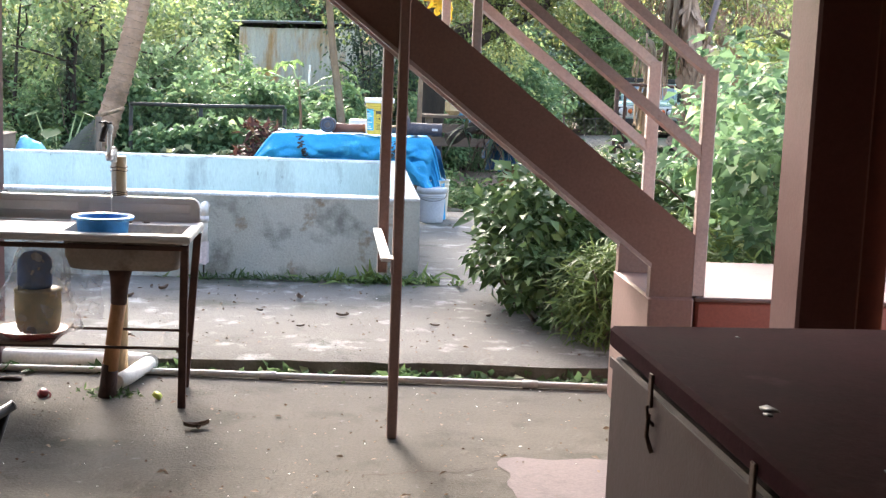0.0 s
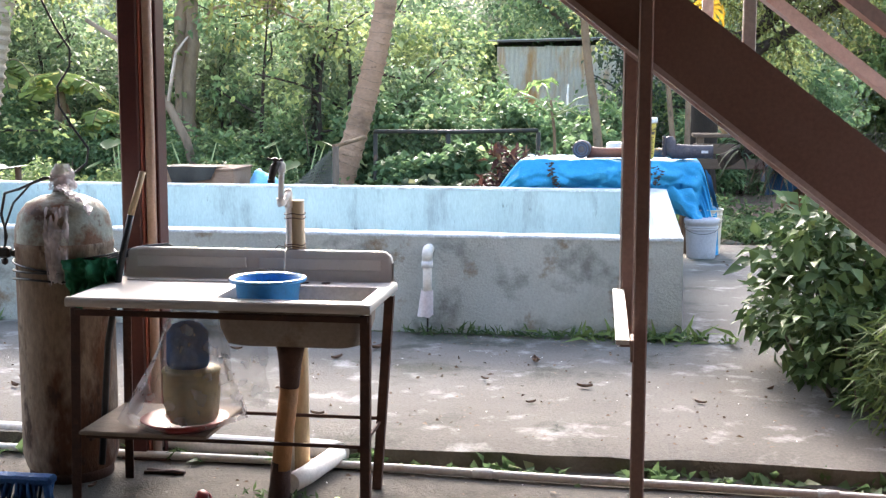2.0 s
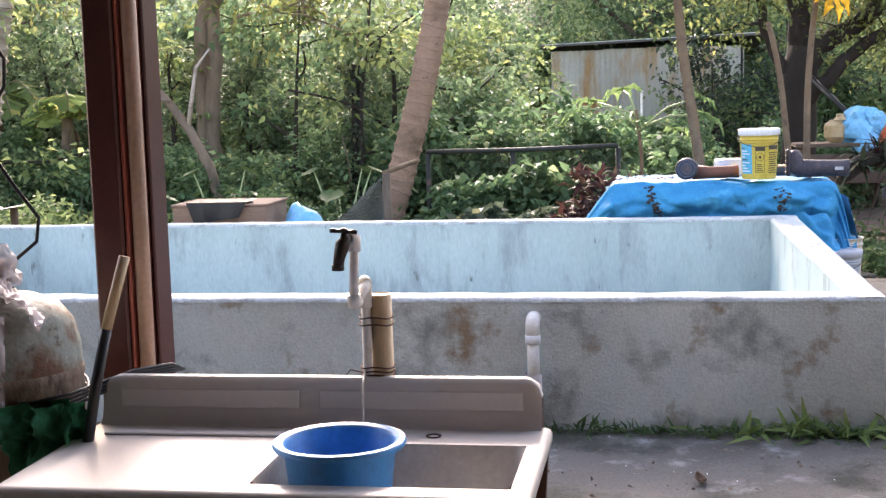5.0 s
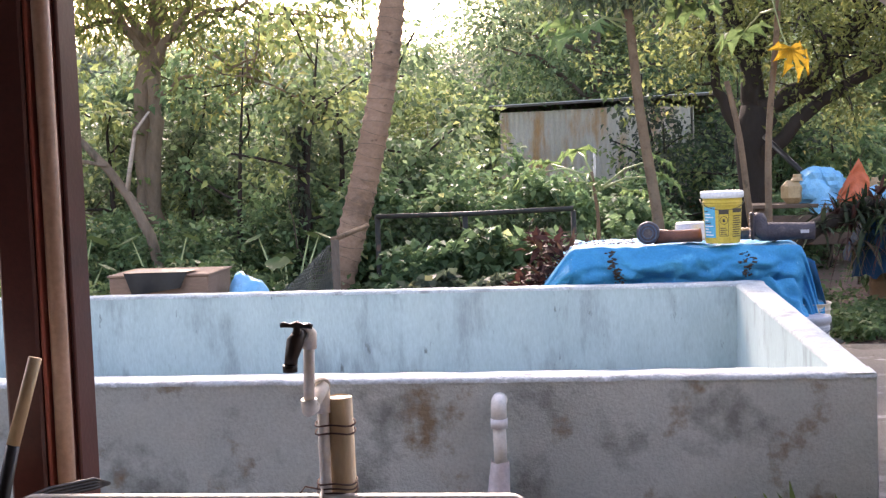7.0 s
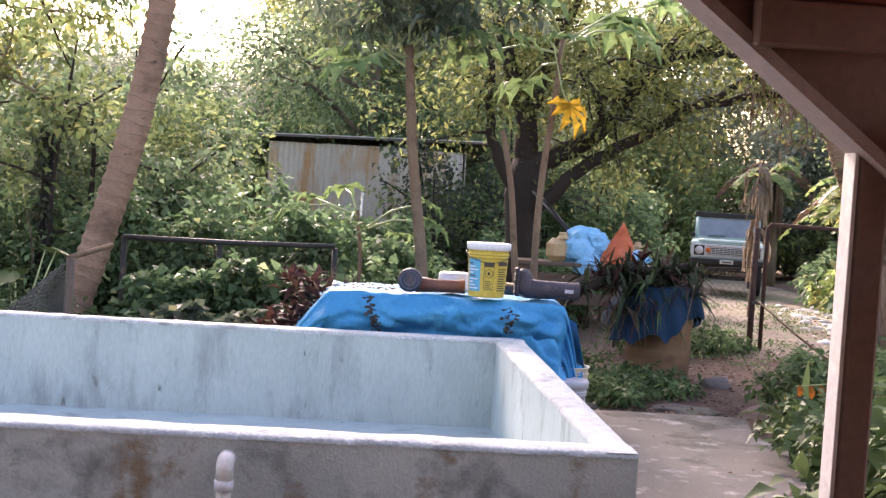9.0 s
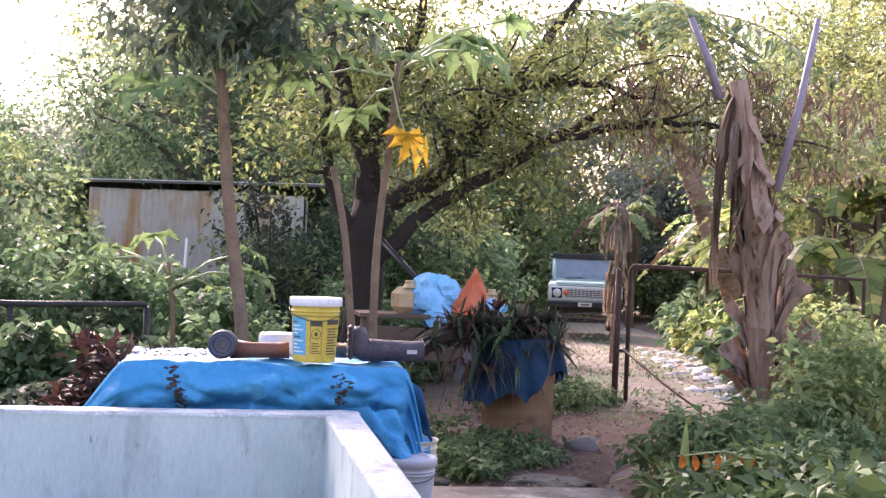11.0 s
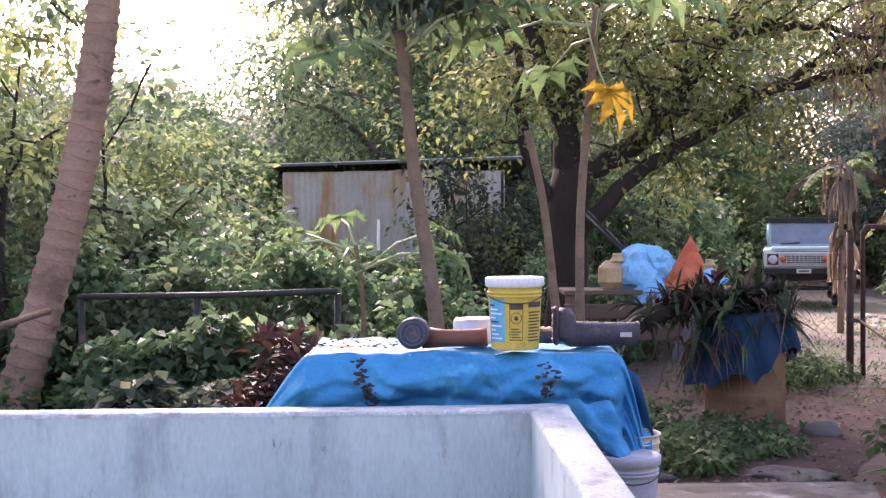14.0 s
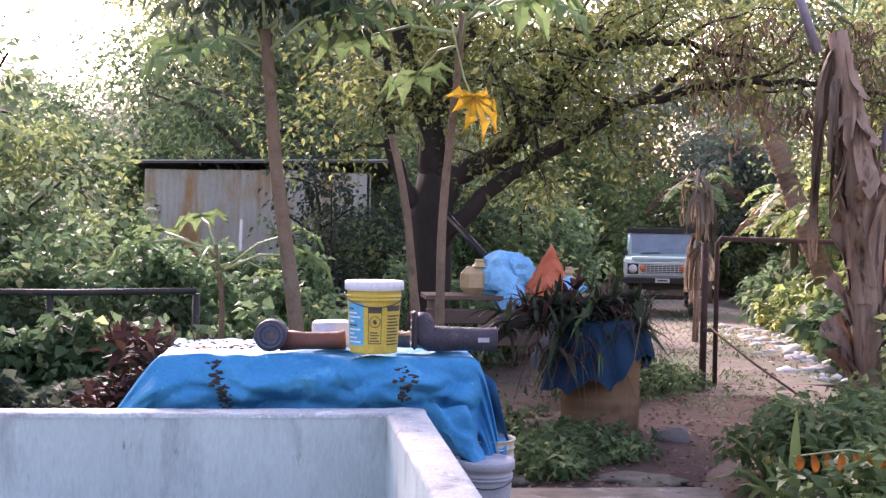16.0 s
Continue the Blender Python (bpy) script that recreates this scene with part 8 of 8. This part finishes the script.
# ---- fences, gate, netting ----
def lattice(g, fn, u0, u1, v0, v1, step, r):
    """Diamond wire netting on a surface fn(u, v), wires in both slants."""
    h = v1 - v0
    for s in (1, -1):
        k = u0 - h if s > 0 else u0
        while k < (u1 if s > 0 else u1 + h):
            pts = []
            n = max(int(h / step), 2)
            for i in range(n + 1):
                v = v0 + h * i / n
                u = k + s * (v - v0)
                if u0 <= u <= u1:
                    pts.append(Vector(fn(u, v)) + Vector((0, 0.004 * (i % 2), 0)))
            if len(pts) > 1:
                g.tube(pts, r, 3, caps=False)
            k += step * 1.35


def make_fences():
    t = thing("pipe_fence", "old pipe fence with rusty wire netting, grown over", "fence", at=(0, 16.05, 0))
    part("rail", Geo().tube([(-2.76, 0, 1.07), (-1.8, 0, 1.072), (-0.87, 0, 1.095)], 0.024, 10), M["green_pipe"], t)
    for x in (-2.75, -1.90, -0.87):
        part("post", Geo().tube([(x, 0.01, -0.1), (x, 0.01, 1.075)], 0.026, 10), M["green_pipe"], t)
    g = Geo()
    lattice(g, lambda u, v: (u, 0.0, v), -2.74, -0.88, 0.05, 1.05, 0.055, 0.001)
    part("wire_netting", g, M["wire"], t)
    t = thing("fence_post", "weathered fence post with a short top bar", "fence post", at=(-2.71, 13.85, 0))
    part("post", Geo().tube([(0, 0, -0.05), (0, 0, 1.0)], 0.032, 10), M["bark"], t)
    part("bar", Geo().tube([(-0.02, 0, 1.0), (0.09, 0.95, 1.055)], 0.022, 8), M["pale_bark"], t)
    # heaped netting that slopes down beside it
    t = thing("netting_roll", "heap of dark green wire netting sloping off the fence post", "netting", at=(-2.74, 13.87, 0))
    g = Geo()
    def drape(u, v):
        k = noise.noise(Vector((u * 2.5, v * 2.5, 3)))
        return (-0.62 + 0.62 * u, -0.06 + 0.18 * math.sin(v * 3) + 0.07 * k, max(0.02, 0.98 * (0.42 + 0.58 * u) - 0.62 * v * (1.1 - 0.4 * u) + 0.07 * k))
    lattice(g, drape, 0.0, 1.0, 0.0, 1.0, 0.045, 0.006)
    lattice(g, lambda u, v: tuple(Vector(drape(u * 0.97, v)) + Vector((-0.03, 0.07, -0.02))), 0.0, 1.0, 0.0, 1.0, 0.05, 0.006)
    part("netting", g, M["net"], t)
    # gate of pipe with netting, standing open beyond the drum
    t = thing("pipe_gate", "rusty pipe gate with wire netting, standing at the drive", "gate", at=(0, 19.0, 0))
    part("gate_frame", Geo().tube([(4.01, 0, 0.03), (4.01, 0, 1.46), (4.04, 0, 1.51), (5.4, 0.04, 1.49), (6.75, 0.08, 1.45), (6.77, 0.08, 0.03), (5.4, 0.04, 0.03), (4.01, 0, 0.03)], 0.024, 8), M["rust"], t)
    part("gate_post", Geo().tube([(3.885, 0, -0.2), (3.885, 0, 1.46)], 0.035, 10), M["rust"], t)
    part("latch", Geo().box(3.87, -0.05, 0.58, 4.02, -0.03, 0.62, 0.004), M["wire"], t)
    part("stay", Geo().tube([(3.94, -0.05, 0.62), (4.22, -0.55, 0.32), (4.5, -1.05, 0.06)], 0.012, 7), M["pale_bark"], t, "pale leaning stick")
    t = thing("wire_fence", "sagging wire netting fence between drum and gate", "fence", at=(0, 18.95, 0))
    g = Geo()
    lattice(g, lambda u, v: (u, 0.02 * math.sin(u * 5), v), 2.3, 3.87, 0.02, 1.0, 0.06, 0.0016)
    part("wire_netting", g, M["wire"], t)
    part("top_wire", Geo().tube([(2.3, 0, 0.99), (3.0, 0, 0.95), (3.87, 0, 1.01)], 0.004, 6), M["wire"], t)
    for x in (2.3, 3.1):
        part("post", Geo().tube([(x, 0.02, -0.1), (x, 0.02, 1.02)], 0.014, 8), M["rust"], t)


make_fences()


def make_shed():
    t = thing("tin_shed", "rusty corrugated iron shed behind the creepers", "shed", at=(-0.085, 23.3, 0.0))
    def corr(x0, x1, y, z0, z1):
        n = int((x1 - x0) / 0.019)
        return Geo().sheet(lambda u, v: (x0 + (x1 - x0) * u, y + 0.012 * math.sin((x0 + (x1 - x0) * u) * 2 * math.pi / 0.076), z0 + (z1 - z0) * v), n, 2)
    x = -2.0
    k = 0
    while x < 0.8:
        w = (0.80, 0.66, 0.72, 0.62)[k % 4]
        part("wall_sheet", corr(x, min(x + w + 0.03, 0.86), -0.004 * (k % 2), -0.15, 2.24 + 0.01 * (k % 3)), M["tin"], t)
        x += w
        k += 1
    part("side_wall", Geo().sheet(lambda u, v: (0.87 + 0.012 * math.sin(u * 200), 2.2 * u, 2.39 * v - 0.15), 200, 2), M["tin"], t)
    part("roof", Geo().sheet(lambda u, v: (-2.15 + 3.4 * u, -0.09 + 2.4 * v, 2.34 - 0.16 * v + 0.08 * u + 0.010 * math.sin((-2.15 + 3.4 * u) * 2 * math.pi / 0.076)), 150, 4), M["tin_roof"], t, "dark tin roof with a pale edge")
    def strip_(z0, z1, y0, y1):
        vs = [(x, y, z + 0.08 * (x > 0)) for x in (-2.15, 1.25) for y in (y0, y1) for z in (z0, z1)]
        return Geo().add(vs, [(0, 1, 3, 2), (4, 6, 7, 5), (0, 4, 5, 1), (2, 3, 7, 6), (1, 5, 7, 3), (0, 2, 6, 4)])
    part("roof_edge", strip_(2.305, 2.335, -0.115, -0.095), M["tin_roof"], t)
    part("edge_strip", strip_(2.337, 2.348, -0.12, -0.09), M["white_metal"], t)
    part("downpipe", Geo().tube([(-0.62, -4.6, 0.0), (-0.58, -4.6, 1.62)], 0.014, 8), M["pvc"], t, "pale upright pipe")


make_shed()


# ---- boxes behind the tank ----
def make_boxes():
    t = thing("wooden_box", "pale wooden box with black cloth over it behind the tank", "box", at=(-3.945, 13.5, 0))
    part("front_board", Geo().box(-0.385, -0.30, 0.0, 0.385, -0.28, 0.795, 0.004), M["box_wood"], t)
    part("back_board", Geo().box(-0.385, 0.28, 0.0, 0.385, 0.30, 0.795, 0.004), M["box_wood"], t)
    for x in (-0.385, 0.365):
        part("side_board", Geo().box(x, -0.278, 0.0, x + 0.02, 0.278, 0.795, 0.004), M["box_wood"], t)
    part("lid", Geo().box(-0.40, -0.31, 0.797, 0.40, 0.31, 0.815, 0.004), M["box_wood"], t)
    c = thing("black_cloth", "black cloth hanging over the box's front", "cloth", at=(-3.945, 13.5, 0))
    part("cloth", Geo().sheet(lambda u, v: (-0.26 + 0.5 * u + 0.06 * v * (0.5 - u) * 2, -0.33 - 0.01 * math.sin(u * 9), 0.832 - 0.17 * v * (1 - 0.3 * u)), 14, 6).sheet(lambda u, v: (-0.26 + 0.5 * u, -0.33 + 0.3 * v, 0.834), 6, 4), M["black"], c)
    b = thing("plastic_sack", "pale blue and white plastic sack beside the box", "sack", at=(-3.34, 13.5, 0))
    part("sack", Geo().blob((0, 0, 0.39), (0.21, 0.16, 0.39), 3, 0.3, 3, 2), M["bag_blue"], b)
    s = thing("rusty_sheet", "brown rusty sheet laid on posts behind the tank", "metal sheet", at=(-6.7, 13.4, 0))
    part("sheet", Geo().sheet(lambda u, v: (-0.9 + 1.7 * u, -0.4 + 0.8 * v, 0.80 + 0.02 * math.sin(u * 40) - 0.03 * u), 60, 4), M["tin_roof"], s)
    for x in (-0.8, 0.7):
        for y in (-0.35, 0.3):
            part("post", Geo().box(x, y, 0.0, x + 0.05, y + 0.05, 0.775, 0.004), M["wood"], s)


make_boxes()


# ---- the parked four-wheel drive ----
def make_jeep():
    t = thing("off_road_car", "old pale green off-road car with white grille, parked facing out", "car", at=(7.62, 33.3, -0.125))
    t.rotation_euler = (0, 0, math.radians(-15))
    # front faces -y
    def prism(prof, x0, x1):
        n = len(prof)
        g = Geo()
        g.add([(x0, y, z) for y, z in prof] + [(x1, y, z) for y, z in prof], [tuple(range(n)), tuple(reversed(range(n, 2 * n)))] + [(i, i + n, (i + 1) % n + n, (i + 1) % n) for i in range(n)])
        return g
    part("body", prism([(0.0, 0.52), (0.0, 0.98), (0.03, 1.02), (1.15, 1.07), (1.15, 1.10), (3.6, 1.10), (3.6, 0.52)], -0.80, 0.80), M["car_green"], t)
    part("hood", Geo().box(-0.66, 0.02, 1.00, 0.66, 1.2, 1.085, 0.03), M["car_green"], t, "faded green bonnet")
    for x in (-0.83, 0.66):
        part("fender", Geo().box(x, 0.05, 0.72, x + 0.17, 1.3, 1.03, 0.03), M["car_green"], t)
    cab = part("cab", prism([(1.18, 1.085), (1.42, 1.60), (3.55, 1.62), (3.6, 1.085)], -0.76, 0.76), M["car_green"], t)
    part("windscreen", Geo().add([(-0.66, 1.195, 1.14), (0.66, 1.195, 1.14), (0.66, 1.395, 1.565), (-0.66, 1.395, 1.565)], [(0, 1, 2, 3)]), M["car_glass"], cab, "hazy windscreen")
    part("visor", Geo().box(-0.765, 1.36, 1.585, 0.765, 1.60, 1.705, 0.015), M["black"], cab, "black band over the windscreen")
    part("roof", Geo().box(-0.77, 1.42, 1.62, 0.77, 3.6, 1.70, 0.03), M["car_white"], cab)
    for x in (-0.775, 0.765):
        part("side_window", Geo().box(x, 1.6, 1.15, x + 0.01, 3.3, 1.55, 0.002), M["car_glass"], cab)
    part("wiper", Geo().tube([(-0.45, 1.16, 1.14), (-0.05, 1.19, 1.16)], 0.012, 6), M["black"], cab)
    gr = part("grille", Geo().box(-0.80, -0.03, 0.68, 0.80, 0.0, 0.985, 0.012), M["car_white"], t, "dull white grille panel")
    part("recess", Geo().box(-0.44, -0.036, 0.735, 0.44, -0.031, 0.93, 0.002), M["black"], gr)
    for k in range(5):
        part("slat", Geo().box(-0.44, -0.05, 0.742 + 0.04 * k, 0.44, -0.037, 0.757 + 0.04 * k, 0.003), M["car_white"], gr)
    for k in range(11):
        part("bar", Geo().box(-0.435 + 0.085 * k, -0.056, 0.74, -0.422 + 0.085 * k, -0.051, 0.925, 0.002), M["car_white"], gr)
    for s in (-1, 1):
        hl = part("headlight_frame", Geo().box(s * 0.625 - 0.115, -0.038, 0.72, s * 0.625 + 0.115, -0.031, 0.945, 0.006), M["black"], t)
        part("headlight", Geo().lathe([(0.092, 0), (0.095, 0.02), (0.085, 0.035), (0.05, 0.05), (0.001, 0.055)], (s * 0.625, -0.039, 0.832), 20, Euler((math.pi / 2, 0, 0)).to_matrix()), M["lens"], hl, "round glass headlight")
        part("indicator", Geo().lathe([(0.062, 0), (0.062, 0.02), (0.04, 0.035), (0.001, 0.038)], (s * 0.425, -0.057, 0.845), 16, Euler((math.pi / 2, 0, 0)).to_matrix()), M["amber"], t, "round orange indicator")
        w = part("wheel", Geo().lathe([(0.20, -0.10), (0.33, -0.11), (0.375, -0.08), (0.385, 0.0), (0.375, 0.08), (0.33, 0.11), (0.20, 0.10)], (s * 0.70, 0.62, 0.20), 28, Euler((0, math.pi / 2, 0)).to_matrix()), M["tyre"], t, "black knobbly tyre")
        part("rim", Geo().lathe([(0.001, s * 0.05), (0.12, s * 0.06), (0.2, s * 0.09), (0.2, -s * 0.09)], (s * 0.70, 0.62, 0.20), 20, Euler((0, math.pi / 2, 0)).to_matrix()), M["car_white"], w)
        part("wheel", Geo().lathe([(0.20, -0.10), (0.33, -0.11), (0.385, 0.0), (0.33, 0.11), (0.20, 0.10)], (s * 0.70, 2.95, 0.20), 24, Euler((0, math.pi / 2, 0)).to_matrix()), M["tyre"], t, "black knobbly tyre")
        hm = 0.34 if s > 0 else 0.10
        m = part("mirror", Geo().box(s * 0.80 - 0.055, 1.10, 1.10, s * 0.80 + 0.055, 1.15, 1.10 + hm, 0.012), M["black"], t, "black wing mirror")
        part("mirror_arm", Geo().tube([(s * 0.74, 1.2, 1.08), (s * 0.80, 1.13, 1.14)], 0.012, 6), M["black"], m)
    for s in (-1, 1):
        part("screen_post", Geo().tube([(s * 0.72, 1.19, 1.10), (s * 0.70, 1.40, 1.60)], 0.035, 8), M["car_green"], cab)
    part("bonnet_seam", Geo().box(-0.60, 0.005, 0.988, 0.60, 0.018, 1.0, 0.002), M["black"], t, "dark gap under the bonnet")
    part("bumper", Geo().box(-0.84, -0.16, 0.52, 0.84, -0.04, 0.655, 0.015), M["black"], t, "dark steel bumper")
    part("plate", Geo().box(-0.15, -0.17, 0.55, 0.15, -0.163, 0.64, 0.004), M["car_white"], t)
    part("plate_bar", Geo().box(-0.10, -0.176, 0.58, 0.10, -0.172, 0.61, 0.001), M["label_dark"], t)
    part("axle", Geo().tube([(-0.6, 0.62, 0.20), (0.6, 0.62, 0.20)], 0.05, 10), M["black"], t)
    part("underbody", Geo().box(-0.5, 0.2, 0.36, 0.5, 3.2, 0.53, 0.02), M["black"], t)


make_jeep()


# ---- pale stones along the drive ----
def make_stones():
    rng = random.Random(31)
    for i in range(120):
        u = rng.random()
        y = 19.2 + 11 * u
        x = 5.15 + 0.26 * (y - 18.5) + rng.gauss(0, 0.28)
        s = rng.uniform(0.05, 0.14)
        t = thing("limestone", "pale broken limestone beside the drive", "stone", "drive stones", at=(x, y, ground_z(x, y) + 0.02))
        part("stone", Geo().blob((0, 0, s * 0.25), (s, s * 0.8, s * 0.55), i, 0.5, 1), M["stone"], t)


make_stones()


# ---- broken slabs on the path ----
for k, (x, y, a, b) in enumerate(((1.45, 13.75, 0.36, 0.28), (1.95, 14.3, 0.30, 0.22), (1.05, 14.3, 0.25, 0.2), (1.75, 13.1, 0.42, 0.3))):
    t = thing("broken_slab", "flat broken piece of mossy concrete in the path", "slab", "broken slabs", at=(x, y, 0.045))
    part("slab", Geo().blob((0, 0, 0.0), (a, b, 0.045), k + 3, 0.5, 3, 1.4), M["kerb"], t)


def path_litter():
    g = np.random.default_rng(31)
    y = g.uniform(12.7, 18.8, 900)
    x = np.interp(y, [12.6, 14.2, 16.5, 19.0], [1.2, 1.7, 2.9, 4.0]) + g.normal(size=900) * 0.5
    z = np.array([ground_z(a, b) for a, b in zip(x, y)]) + 0.075
    d = g.normal(size=(900, 3))
    d[:, 2] = 0
    v, f = leaves(g, np.stack([x, y, z], 1), 0.05, 0.5, 0.0, d * 3, 0.05)
    tagged(np_mesh("path_litter", v, f, L["dry"]), "small dry brown leaves scattered over the earth path", "leaf litter", kind="stuff")


path_litter()


def make_dead_limb():
    t = thing("dead_branch", "bare fallen branch leaning through the undergrowth", "branch", at=(0, 0, 0))
    part("limb", Geo().tube([(-6.15, 15.9, 2.35), (-5.77, 15.9, 2.12), (-5.64, 15.9, 1.92), (-5.37, 15.9, 1.63), (-5.16, 15.9, 1.34), (-4.96, 15.9, 0.95), (-4.86, 15.9, 0.5), (-4.83, 15.9, -0.05)], [0.025, 0.03, 0.035, 0.042, 0.048, 0.052, 0.056, 0.06], 8), M["bark_pale"], t)
    part("side_limb", Geo().tube([(-5.18, 15.9, 1.36), (-5.11, 15.86, 1.67), (-5.04, 15.83, 1.97), (-4.88, 15.8, 2.15)], [0.026, 0.022, 0.018, 0.010], 7), M["palm_pale"], t, "bare pale side limb")
    part("side_limb", Geo().tube([(-5.80, 15.9, 1.70), (-5.55, 15.87, 1.69), (-5.34, 15.87, 1.64)], [0.018, 0.02, 0.022], 7), M["bark_pale"], t)


make_dead_limb()
